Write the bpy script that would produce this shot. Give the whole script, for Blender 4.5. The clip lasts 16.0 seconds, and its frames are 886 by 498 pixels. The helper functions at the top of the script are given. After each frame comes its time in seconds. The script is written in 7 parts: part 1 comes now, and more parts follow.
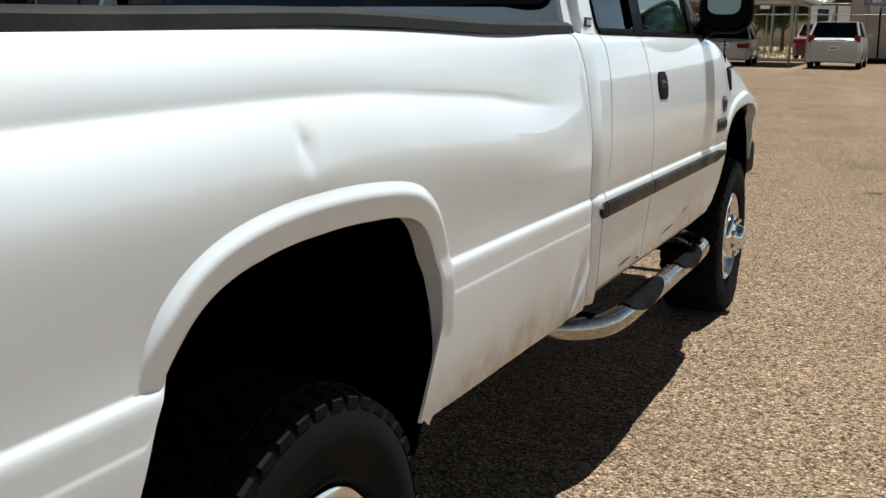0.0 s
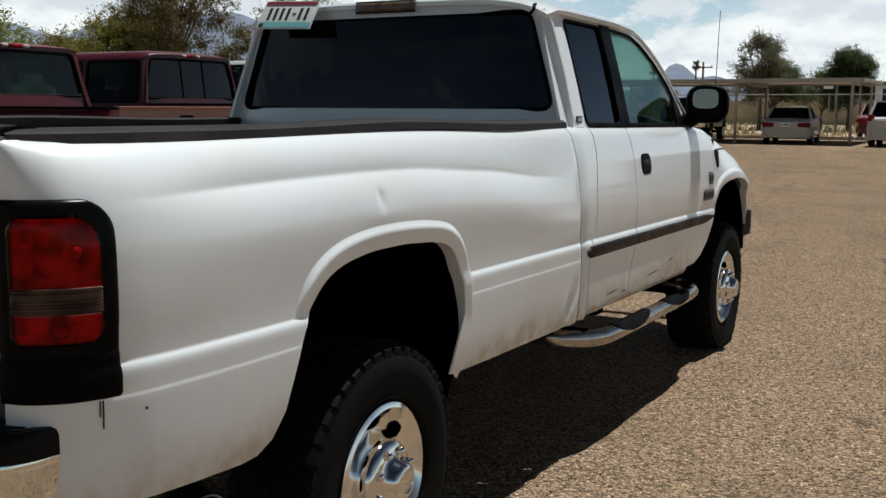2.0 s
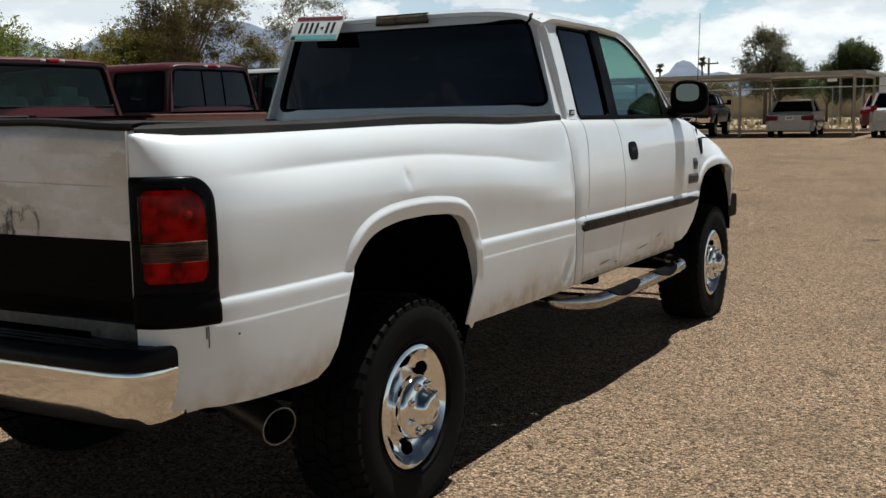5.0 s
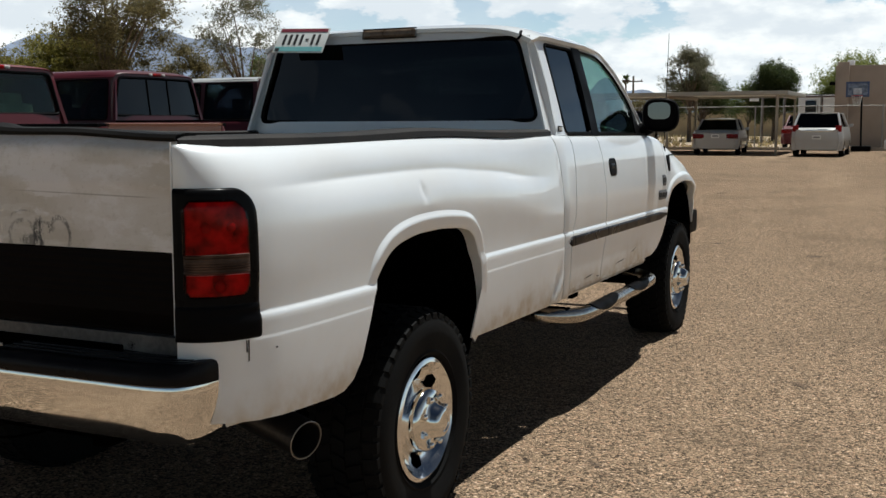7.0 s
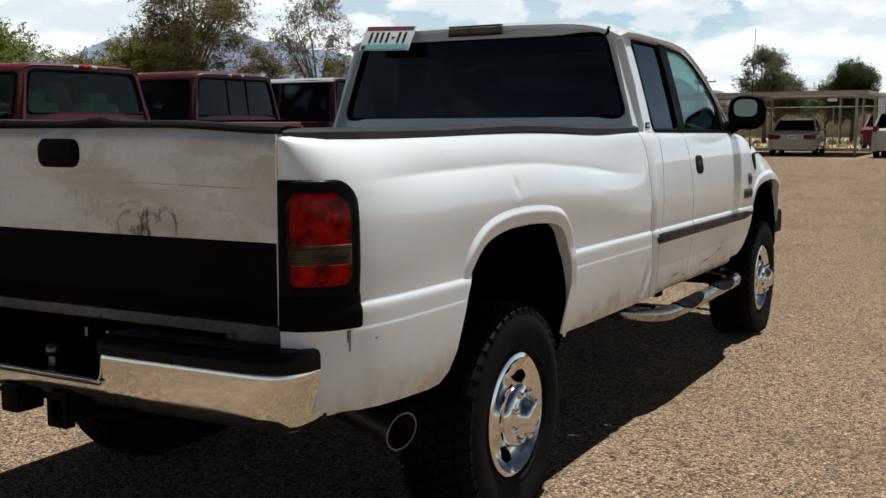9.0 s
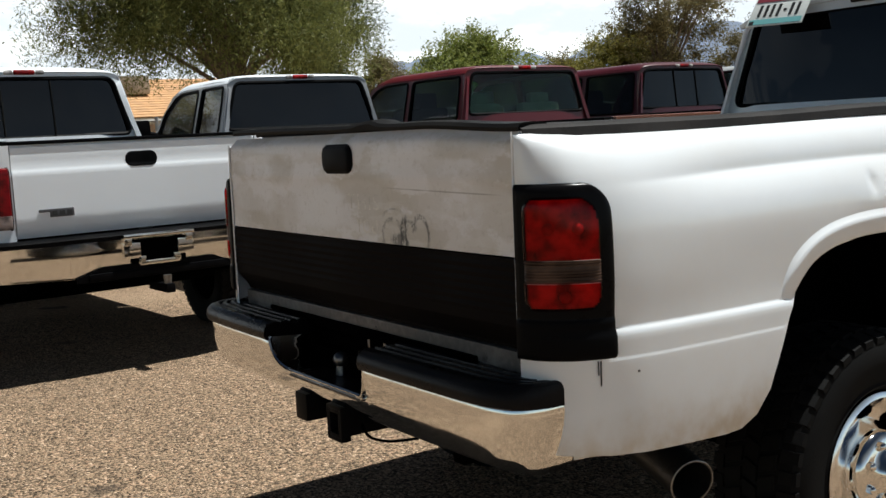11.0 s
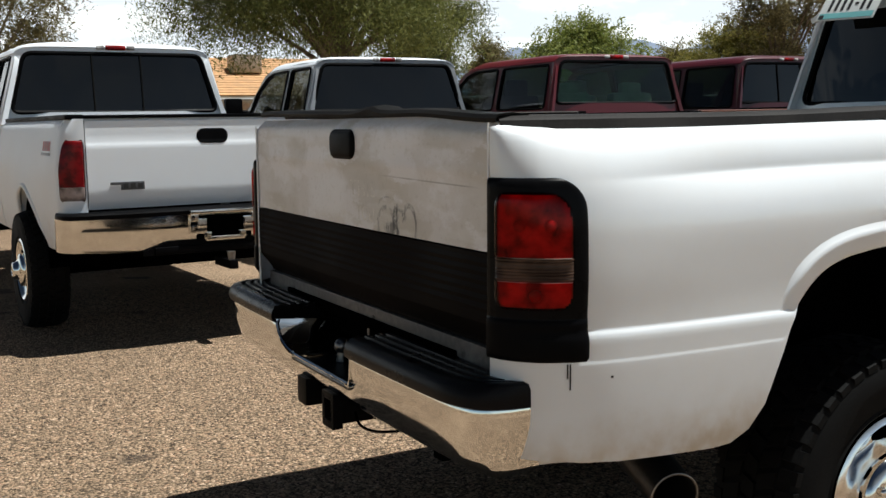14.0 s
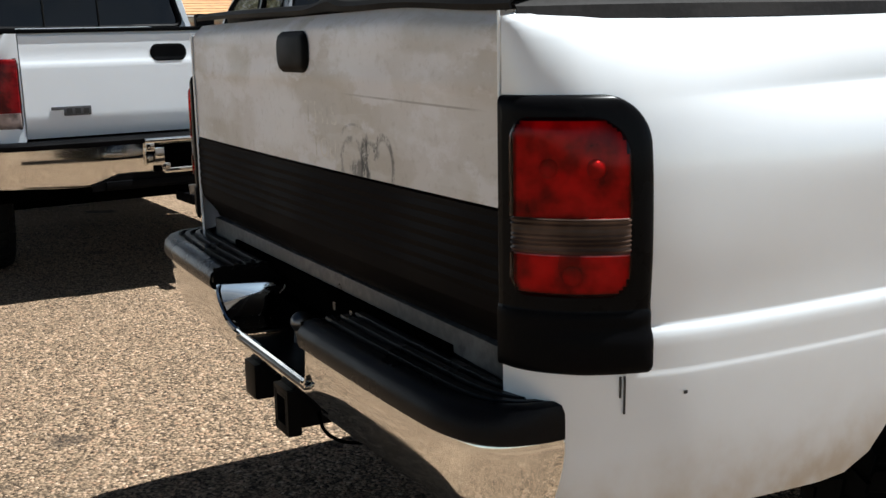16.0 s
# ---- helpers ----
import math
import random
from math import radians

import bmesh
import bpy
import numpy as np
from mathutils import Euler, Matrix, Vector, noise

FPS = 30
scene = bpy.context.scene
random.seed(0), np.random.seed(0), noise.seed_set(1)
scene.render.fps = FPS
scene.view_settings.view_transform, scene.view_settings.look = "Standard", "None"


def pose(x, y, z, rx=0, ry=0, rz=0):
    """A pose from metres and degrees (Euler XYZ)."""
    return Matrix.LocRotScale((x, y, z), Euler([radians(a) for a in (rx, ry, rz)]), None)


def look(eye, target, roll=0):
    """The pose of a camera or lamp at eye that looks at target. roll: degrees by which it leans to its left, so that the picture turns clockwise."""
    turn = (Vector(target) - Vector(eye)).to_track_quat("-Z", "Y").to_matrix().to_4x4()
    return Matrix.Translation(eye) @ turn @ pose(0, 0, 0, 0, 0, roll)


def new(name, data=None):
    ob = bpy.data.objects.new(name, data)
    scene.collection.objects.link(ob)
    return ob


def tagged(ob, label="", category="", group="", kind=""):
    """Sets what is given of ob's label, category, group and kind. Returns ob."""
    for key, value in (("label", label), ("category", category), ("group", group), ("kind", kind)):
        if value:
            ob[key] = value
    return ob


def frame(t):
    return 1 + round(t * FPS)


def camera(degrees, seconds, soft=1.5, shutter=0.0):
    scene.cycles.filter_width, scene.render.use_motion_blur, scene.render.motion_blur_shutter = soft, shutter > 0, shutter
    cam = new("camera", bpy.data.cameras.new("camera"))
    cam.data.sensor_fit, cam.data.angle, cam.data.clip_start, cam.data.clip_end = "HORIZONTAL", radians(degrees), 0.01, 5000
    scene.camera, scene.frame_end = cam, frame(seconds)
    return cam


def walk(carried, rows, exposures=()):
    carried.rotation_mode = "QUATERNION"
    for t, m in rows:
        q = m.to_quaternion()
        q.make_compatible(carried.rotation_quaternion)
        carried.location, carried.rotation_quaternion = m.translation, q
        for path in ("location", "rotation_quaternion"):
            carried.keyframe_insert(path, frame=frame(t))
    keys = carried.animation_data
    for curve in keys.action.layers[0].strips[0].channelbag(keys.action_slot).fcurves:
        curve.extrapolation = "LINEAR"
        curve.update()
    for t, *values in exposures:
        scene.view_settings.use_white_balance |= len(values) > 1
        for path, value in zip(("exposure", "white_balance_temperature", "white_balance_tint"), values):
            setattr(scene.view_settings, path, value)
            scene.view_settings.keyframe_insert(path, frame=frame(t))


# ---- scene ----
cam = camera(46.2, 16.0)
PATH = [
    (0, (1.829, -1.372, 1.364), (0.999, 0.4, 0.95), 0.6),
    (0.5, (2.001, -1.626, 1.427), (1.107, 0.127, 1.071), 0.9),
    (1, (2.135, -1.972, 1.412), (1.298, -0.195, 1.036), -0.0),
    (1.5, (2.345, -2.219, 1.393), (1.444, -0.46, 1.09), -1.1),
    (2, (2.498, -2.438, 1.43), (1.536, -0.705, 1.162), 0.3),
    (2.5, (2.52, -2.682, 1.4), (1.611, -0.912, 1.198), -0.9),
    (3, (2.568, -2.863, 1.396), (1.703, -1.07, 1.212), -0.8),
    (3.5, (2.664, -2.954, 1.415), (1.694, -1.217, 1.214), -0.0),
    (4, (2.788, -3.045, 1.426), (1.696, -1.391, 1.161), -0.6),
    (4.5, (2.806, -3.056, 1.412), (1.759, -1.373, 1.145), -0.8),
    (5, (2.823, -3.058, 1.405), (1.842, -1.335, 1.143), -1.2),
    (5.2, (2.824, -3.053, 1.403), (1.853, -1.325, 1.141), -1.7),
    (7.5, (2.507, -3.258, 1.416), (1.676, -1.454, 1.181), 0.4),
    (8, (2.502, -3.267, 1.412), (1.678, -1.46, 1.18), 0.6),
    (8.5, (2.493, -3.261, 1.395), (1.649, -1.461, 1.17), 0.5),
    (9, (2.484, -3.268, 1.392), (1.515, -1.534, 1.156), -0.3),
    (9.5, (2.508, -3.164, 1.373), (1.317, -1.577, 1.127), -2.7),
    (10, (2.599, -2.982, 1.391), (1.15, -1.627, 1.14), -2.9),
    (10.2, (2.586, -2.89, 1.381), (1.088, -1.586, 1.15), -3.0),
    (12.3, (2.749, -2.279, 1.381), (0.986, -1.376, 1.104), -2.2),
    (12.5, (2.738, -2.263, 1.381), (0.98, -1.345, 1.123), -1.6),
    (13, (2.746, -2.273, 1.373), (1.015, -1.309, 1.104), -0.9),
    (13.5, (2.751, -2.277, 1.381), (1.003, -1.338, 1.138), -1.3),
    (14, (2.748, -2.282, 1.377), (0.994, -1.351, 1.133), -1.0),
    (14.5, (2.717, -2.266, 1.37), (0.971, -1.334, 1.084), -1.6),
    (15, (2.517, -2.231, 1.343), (0.77, -1.306, 1.036), 0.1),
    (15.5, (2.289, -2.160, 1.353), (0.589, -1.184, 0.957), -0.9),
    (16, (2.074, -1.918, 1.332), (0.348, -0.988, 0.939), -1.6),
]
walk(cam, [(t, look(eye, target, roll)) for t, eye, target, roll in PATH],
     [(0, 0.52, 6080, 4), (0.5, -0.11, 6170, 6), (1.0, -0.06, 6200, 6), (1.5, 0.01, 6180, 6), (2.5, 0.05, 6200, 6), (3.5, 0.16, 6190, 6), (4.0, 0.32, 6190, 6), (4.5, 0.29, 6190, 6), (5.0, 0.14, 6190, 6), (8.5, 0.20, 6190, 6), (9.5, 0.21, 6190, 6), (10.0, 0.42, 6190, 6), (14.0, 0.44, 6190, 6), (14.5, 0.47, 6170, 6), (15.0, 0.47, 6060, 6), (15.5, 0.58, 6000, 6), (16.0, 0.76, 5960, 6)])

# ---- light ----
SUN_WAY = Vector((0.095, 0.35, 1.0)).normalized()
sun = new("sun", bpy.data.lights.new("sun", "SUN"))
sun.data.energy, sun.data.angle, sun.data.color = 5.0, radians(0.55), (1.0, 0.965, 0.91)
sun.matrix_world = look(SUN_WAY * 60, (0, 0, 0))

world = bpy.data.worlds.new("sky")
scene.world = world
world.use_nodes = True


def build_sky(tree):
    """A summer sky with banks of cumulus low over the horizon that thin out towards the east and overhead."""
    n, l = tree.nodes, tree.links
    n.clear()

    def node(kind, **values):
        made = n.new(kind)
        for key, v in values.items():
            made.inputs[key.replace("_", " ")].default_value = v
        return made

    def span(socket, a, b, c, d, soft=True):
        r = node("ShaderNodeMapRange", From_Min=a, From_Max=b, To_Min=c, To_Max=d)
        if soft:
            r.interpolation_type = "SMOOTHSTEP"
        l.new(socket, r.inputs["Value"])
        return r.outputs[0]

    def calc(op, a, b):
        m = n.new("ShaderNodeMath")
        m.operation = op
        for i, v in enumerate((a, b)):
            if isinstance(v, (int, float)):
                m.inputs[i].default_value = v
            else:
                l.new(v, m.inputs[i])
        return m.outputs[0]

    def blend(fac, a, b):
        m = n.new("ShaderNodeMix")
        m.data_type = "RGBA"
        for key, v in ((0, fac), (6, a), (7, b)):
            if isinstance(v, tuple):
                m.inputs[key].default_value = (*v, 1)
            else:
                l.new(v, m.inputs[key])
        return m.outputs[2]

    out, bg = n.new("ShaderNodeOutputWorld"), n.new("ShaderNodeBackground")
    sky = n.new("ShaderNodeTexSky")
    sky.sky_type, sky.sun_disc = "NISHITA", False
    sky.sun_elevation, sky.sun_rotation = math.asin(SUN_WAY.z), math.atan2(SUN_WAY.x, SUN_WAY.y)
    sky.dust_density, sky.air_density, sky.altitude = 0.5, 1.0, 400
    tc, sep = n.new("ShaderNodeTexCoord"), n.new("ShaderNodeSeparateXYZ")
    l.new(tc.outputs["Generated"], sep.inputs[0])
    up = sep.outputs["Z"]

    def puffs(lift, scale, detail, place):
        """Cloud density; lift reads it a little higher up, for the shading of the tops."""
        mp, t = n.new("ShaderNodeMapping"), node("ShaderNodeTexNoise", Scale=scale, Detail=detail, Roughness=0.54)
        mp.inputs["Scale"].default_value = (1.0, 1.0, 2.3)
        mp.inputs["Location"].default_value = (place[0], place[1], place[2] + lift)
        l.new(tc.outputs["Generated"], mp.inputs["Vector"])
        l.new(mp.outputs[0], t.inputs["Vector"])
        return t.outputs["Fac"]

    here, above = puffs(0.0, 6.5, 10, (2.2, 0.7, 0.3)), puffs(0.030, 6.5, 10, (2.2, 0.7, 0.3))
    thin = puffs(0.0, 3.0, 5, (5.1, 1.7, 0.0))
    # the banks stand to about eight degrees, with gaps
    bar = calc("ADD", span(up, 0.045, 0.16, 0.30, 0.55), span(up, 0.20, 0.45, 0.0, 0.30))
    bar = calc("SUBTRACT", bar, span(sep.outputs["X"], -0.45, -0.85, 0.0, 0.11))
    dense = span(calc("SUBTRACT", here, bar), 0.0, 0.045, 0.0, 1.0)
    veil = calc("MULTIPLY", span(thin, 0.40, 0.66, 0.0, 0.42), span(up, 0.16, 0.50, 1.0, 0.0))
    cover = calc("MAXIMUM", dense, veil)
    cover = calc("MULTIPLY", cover, span(sep.outputs["X"], 0.05, 0.55, 1.0, 0.12))
    cover = calc("MAXIMUM", cover, calc("MULTIPLY", span(sep.outputs["X"], 0.15, 0.7, 0.0, 0.20), span(up, 0.30, 0.75, 1.0, 0.0)))
    cover = calc("MULTIPLY", cover, span(sep.outputs["Y"], -0.30, -0.75, 1.0, 0.12))
    top_lit = span(calc("SUBTRACT", here, above), -0.07, 0.085, 0.0, 1.0)
    white = blend(top_lit, (14.6, 15.2, 15.8), (19.6, 19.5, 19.0))
    haze, tint = span(up, 0.0, 0.42, 2.15, 0.25), n.new("ShaderNodeVectorMath")
    haze = calc("MULTIPLY", haze, calc("MULTIPLY", span(sep.outputs["X"], 0.05, 0.7, 1.0, 1.0), span(sep.outputs["Y"], 0.0, -0.7, 1.0, 0.85)))
    tint.operation = "SCALE"
    l.new(sky.outputs[0], tint.inputs[0])
    l.new(haze, tint.inputs["Scale"])
    l.new(blend(cover, tint.outputs[0], white), bg.inputs["Color"])
    bg.inputs["Strength"].default_value = 0.048
    l.new(bg.outputs[0], out.inputs["Surface"])


build_sky(world.node_tree)

# ---- materials ----
def shader(name):
    m = bpy.data.materials.new(name)
    m.use_nodes = True
    return m, m.node_tree.nodes, m.node_tree.links, m.node_tree.nodes["Principled BSDF"]


def noise_at(n, l, scale, detail=4, rough=0.5, stretch=None):
    """A noise texture in the object's own metres."""
    tc, t = n.new("ShaderNodeTexCoord"), n.new("ShaderNodeTexNoise")
    t.inputs["Scale"].default_value, t.inputs["Detail"].default_value, t.inputs["Roughness"].default_value = scale, detail, rough
    if stretch:
        mp = n.new("ShaderNodeMapping")
        mp.inputs["Scale"].default_value = stretch
        l.new(tc.outputs["Object"], mp.inputs["Vector"])
        l.new(mp.outputs[0], t.inputs["Vector"])
    else:
        l.new(tc.outputs["Object"], t.inputs["Vector"])
    return t


def ranged(n, l, socket, a, b, c=0.0, d=1.0, soft=True):
    r = n.new("ShaderNodeMapRange")
    if soft:
        r.interpolation_type = "SMOOTHSTEP"
    for key, v in (("From Min", a), ("From Max", b), ("To Min", c), ("To Max", d)):
        r.inputs[key].default_value = v
    l.new(socket, r.inputs["Value"])
    return r.outputs[0]


def mixed(n, l, fac, a, b):
    """A colour between a and b, each a colour or a socket."""
    m = n.new("ShaderNodeMix")
    m.data_type = "RGBA"
    for key, v in ((0, fac), (6, a), (7, b)):
        if isinstance(v, tuple):
            m.inputs[key].default_value = (*v, 1)
        elif isinstance(v, (int, float)):
            m.inputs[key].default_value = v
        else:
            l.new(v, m.inputs[key])
    return m.outputs[2]


def math_node(n, l, op, a, b=0.0):
    m = n.new("ShaderNodeMath")
    m.operation = op
    for i, v in enumerate((a, b)):
        if isinstance(v, (int, float)):
            m.inputs[i].default_value = v
        else:
            l.new(v, m.inputs[i])
    return m.outputs[0]


def bumped(n, l, p, height, strength, distance):
    b = n.new("ShaderNodeBump")
    b.inputs["Strength"].default_value, b.inputs["Distance"].default_value = strength, distance
    l.new(height, b.inputs["Height"])
    l.new(b.outputs[0], p.inputs["Normal"])


def plain(name, colour, rough=0.5, metal=0.0, vary=0.12, scale=4.0, grain=90.0, bump=0.15, depth=0.001, coat=0.0, rough_vary=0.1, spec=0.5):
    """A surface with patches and grain."""
    m, n, l, p = shader(name)
    a, b = noise_at(n, l, scale, 6), noise_at(n, l, grain, 3)
    lo, hi = tuple(c * (1 - vary) for c in colour), tuple(min(1, c * (1 + vary)) for c in colour)
    both = math_node(n, l, "ADD", math_node(n, l, "MULTIPLY", a.outputs["Fac"], 0.65), math_node(n, l, "MULTIPLY", b.outputs["Fac"], 0.35))
    l.new(mixed(n, l, ranged(n, l, both, 0.35, 0.65), lo, hi), p.inputs["Base Color"])
    l.new(ranged(n, l, a.outputs["Fac"], 0.3, 0.7, max(0.01, rough - rough_vary), min(1, rough + rough_vary)), p.inputs["Roughness"])
    p.inputs["Metallic"].default_value = metal
    p.inputs["Coat Weight"].default_value = coat
    p.inputs["Coat Roughness"].default_value = 0.06
    p.inputs["Specular IOR Level"].default_value = spec
    if bump:
        bumped(n, l, p, b.outputs["Fac"], bump, depth)
    return m


def car_paint(name, colour, dusty=0.5, rough=0.32, coat=0.6, dirt=(0.50, 0.38, 0.23), low=0.62, high=0.86, coat_ior=1.5):
    """Car paint with a faint film of dust, and road dirt thrown up over the sills."""
    m, n, l, p = shader(name)
    film, specks = noise_at(n, l, 2.2, 7, 0.6), noise_at(n, l, 14, 5)
    tc, sep = n.new("ShaderNodeTexCoord"), n.new("ShaderNodeSeparateXYZ")
    l.new(tc.outputs["Object"], sep.inputs[0])
    splash = math_node(n, l, "SUBTRACT", sep.outputs["Z"], math_node(n, l, "MULTIPLY", film.outputs["Fac"], 0.28))
    muddy = math_node(n, l, "MULTIPLY", ranged(n, l, splash, low - 0.14, high - 0.14, 1, 0), ranged(n, l, specks.outputs["Fac"], 0.3, 0.7, 0.25, 0.75))
    dust = math_node(n, l, "MULTIPLY", ranged(n, l, film.outputs["Fac"], 0.35, 0.75), 0.10)
    fac = math_node(n, l, "MULTIPLY", math_node(n, l, "ADD", math_node(n, l, "MULTIPLY", muddy, 0.90), dust), dusty)
    l.new(mixed(n, l, fac, colour, dirt), p.inputs["Base Color"])
    l.new(math_node(n, l, "ADD", math_node(n, l, "MULTIPLY", fac, 0.8), rough), p.inputs["Roughness"])
    p.inputs["Coat Weight"].default_value, p.inputs["Coat Roughness"].default_value = coat, 0.05
    p.inputs["Coat IOR"].default_value = coat_ior
    wave = noise_at(n, l, 3.0, 2)
    bumped(n, l, p, wave.outputs["Fac"], 0.12, 0.01)
    return m


def tinted(name, colour, through_it, rough=0.0, base=0.022):
    """A window pane: clear to a tinted degree, glossy by Fresnel."""
    m, n, l, p = shader(name)
    n.remove(p)
    out = n["Material Output"]
    clear, gloss, mix, facing = n.new("ShaderNodeBsdfTransparent"), n.new("ShaderNodeBsdfGlossy"), n.new("ShaderNodeMixShader"), n.new("ShaderNodeLayerWeight")
    clear.inputs[0].default_value = (*[c * through_it for c in colour], 1)
    gloss.inputs["Roughness"].default_value = rough
    facing.inputs["Blend"].default_value = 0.5
    gloss_part = math_node(n, l, "ADD", math_node(n, l, "MULTIPLY", math_node(n, l, "POWER", facing.outputs["Facing"], 5.0), 0.9), base)
    l.new(gloss_part, mix.inputs[0])
    l.new(clear.outputs[0], mix.inputs[1])
    l.new(gloss.outputs[0], mix.inputs[2])
    l.new(mix.outputs[0], out.inputs["Surface"])
    return m


def lens_plastic(name, colour, ribs=55.0, stretch=(1, 1, 1)):
    m, n, l, p = shader(name)
    t = noise_at(n, l, 16, 2)
    l.new(mixed(n, l, ranged(n, l, t.outputs["Fac"], 0.36, 0.66), tuple(c * 0.32 for c in colour), colour), p.inputs["Base Color"])
    p.inputs["Roughness"].default_value, p.inputs["Coat Weight"].default_value, p.inputs["Coat Roughness"].default_value = 0.3, 0.12, 0.03
    p.inputs["Specular IOR Level"].default_value = 0.12
    r = noise_at(n, l, ribs, 1, 0.3, stretch)
    bumped(n, l, p, r.outputs["Fac"], 0.35, 0.004)
    return m


def worn_gate_paint():
    """White tailgate paint that is chalked to greyish tan in broad patches, with rubbed black marks where letters were."""
    m, n, l, p = shader("worn_tailgate_paint")
    broad, mid, fine = noise_at(n, l, 2.3, 5, 0.55), noise_at(n, l, 5.0, 7, 0.62, (0.8, 1, 1.3)), noise_at(n, l, 70, 4)
    tc, sep = n.new("ShaderNodeTexCoord"), n.new("ShaderNodeSeparateXYZ")
    l.new(tc.outputs["Object"], sep.inputs[0])
    drag = noise_at(n, l, 9, 5, 0.6, (0.35, 1, 2.6))

    def blot(cx, cz, rx, rz, wobble=0.5, source=None, hard=0.35):
        """1 inside a ragged-edged oval, 0 outside."""
        ex = math_node(n, l, "POWER", math_node(n, l, "ABSOLUTE", math_node(n, l, "DIVIDE", math_node(n, l, "SUBTRACT", sep.outputs["X"], cx), rx)), 3)
        ez = math_node(n, l, "POWER", math_node(n, l, "ABSOLUTE", math_node(n, l, "DIVIDE", math_node(n, l, "SUBTRACT", sep.outputs["Z"], cz), rz)), 3)
        d = math_node(n, l, "ADD", math_node(n, l, "ADD", ex, ez), math_node(n, l, "MULTIPLY", math_node(n, l, "SUBTRACT", (source or mid).outputs["Fac"], 0.5), wobble * 4))
        return ranged(n, l, d, 1.0 + hard, 1.0 - hard)
    col = mixed(n, l, ranged(n, l, broad.outputs["Fac"], 0.40, 0.60), (0.70, 0.682, 0.665), (0.575, 0.545, 0.49))
    cloud = noise_at(n, l, 3.4, 9, 0.66, (0.7, 1, 1.5))
    col = mixed(n, l, math_node(n, l, "MULTIPLY", ranged(n, l, cloud.outputs["Fac"], 0.50, 0.56), 0.80), col, (0.79, 0.785, 0.80))
    col = mixed(n, l, math_node(n, l, "MULTIPLY", ranged(n, l, cloud.outputs["Fac"], 0.44, 0.38), 0.40), col, (0.50, 0.465, 0.40))
    col = mixed(n, l, math_node(n, l, "MULTIPLY", ranged(n, l, drag.outputs["Fac"], 0.52, 0.60), 0.35), col, (0.74, 0.735, 0.72))
    for cx, cz, rx, rz, much in ((-0.13, 1.165, 0.15, 0.065, 1.15), (-0.60, 1.19, 0.16, 0.05, 0.55), (-0.58, 1.29, 0.15, 0.03, 0.5), (0.20, 1.30, 0.14, 0.035, 0.3), (0.72, 1.17, 0.07, 0.06, 0.3), (-0.30, 1.34, 0.30, 0.015, 0.4), (0.10, 1.19, 0.12, 0.05, 0.25)):
        col = mixed(n, l, math_node(n, l, "MULTIPLY", blot(cx, cz, rx, rz, 1.5, cloud, 0.7), much * 0.8), col, (0.80, 0.805, 0.82))
    for cx, cz, rx, rz, much in ((-0.38, 1.27, 0.10, 0.05, 0.5), (0.62, 1.33, 0.16, 0.03, 0.4)):
        col = mixed(n, l, math_node(n, l, "MULTIPLY", blot(cx, cz, rx, rz, 1.4, cloud, 0.7), much), col, (0.47, 0.44, 0.36))
    col = mixed(n, l, math_node(n, l, "MULTIPLY", ranged(n, l, fine.outputs["Fac"], 0.55, 0.72), 0.18), col, (0.34, 0.31, 0.26))
    rub = noise_at(n, l, 42, 6, 0.8, (1.0, 1, 0.6))
    # arched rub marks: rings and bars of scraped black
    for cx, cz, rx, rz, thin, dark, top in ((0.280, 1.098, 0.050, 0.046, 0.34, 0.55, 1.07), (0.340, 1.106, 0.017, 0.044, 1.7, 1.0, 1.07), (0.312, 1.090, 0.038, 0.016, 1.5, 0.75, 1.06), (0.414, 1.102, 0.040, 0.054, 0.34, 0.8, 1.075), (0.366, 1.128, 0.030, 0.016, 1.4, 0.6, 1.07), (0.292, 1.142, 0.060, 0.030, 0.20, 0.4, 1.145), (0.205, 1.115, 0.02, 0.012, 1.2, 0.15, 1.06)):
        ex = math_node(n, l, "POWER", math_node(n, l, "DIVIDE", math_node(n, l, "SUBTRACT", sep.outputs["X"], cx), rx), 2)
        ez = math_node(n, l, "POWER", math_node(n, l, "DIVIDE", math_node(n, l, "SUBTRACT", sep.outputs["Z"], cz), rz), 2)
        ring = math_node(n, l, "ABSOLUTE", math_node(n, l, "SUBTRACT", math_node(n, l, "ADD", ex, ez), 1.0 if thin < 1 else 0.0))
        near = math_node(n, l, "MULTIPLY", ranged(n, l, ring, thin * 1.2, thin * 0.4), ranged(n, l, sep.outputs["Z"], top - 0.006, top + 0.012))
        mark = math_node(n, l, "MULTIPLY", math_node(n, l, "MULTIPLY", near, ranged(n, l, rub.outputs["Fac"], 0.44, 0.58)), dark)
        col = mixed(n, l, mark, col, (0.05, 0.05, 0.05))
    crease = math_node(n, l, "ABSOLUTE", math_node(n, l, "SUBTRACT", sep.outputs["Z"], math_node(n, l, "ADD", math_node(n, l, "MULTIPLY", sep.outputs["X"], -0.02), 1.232)))
    scratch = math_node(n, l, "MULTIPLY", ranged(n, l, crease, 0.0025, 0.0008), math_node(n, l, "MULTIPLY", ranged(n, l, sep.outputs["X"], 0.22, 0.30), ranged(n, l, drag.outputs["Fac"], 0.42, 0.55)))
    col = mixed(n, l, math_node(n, l, "MULTIPLY", scratch, 0.5), col, (0.15, 0.13, 0.11))
    l.new(col, p.inputs["Base Color"])
    l.new(ranged(n, l, mid.outputs["Fac"], 0.35, 0.65, 0.62, 0.42), p.inputs["Roughness"])
    bumped(n, l, p, mid.outputs["Fac"], 0.12, 0.003)
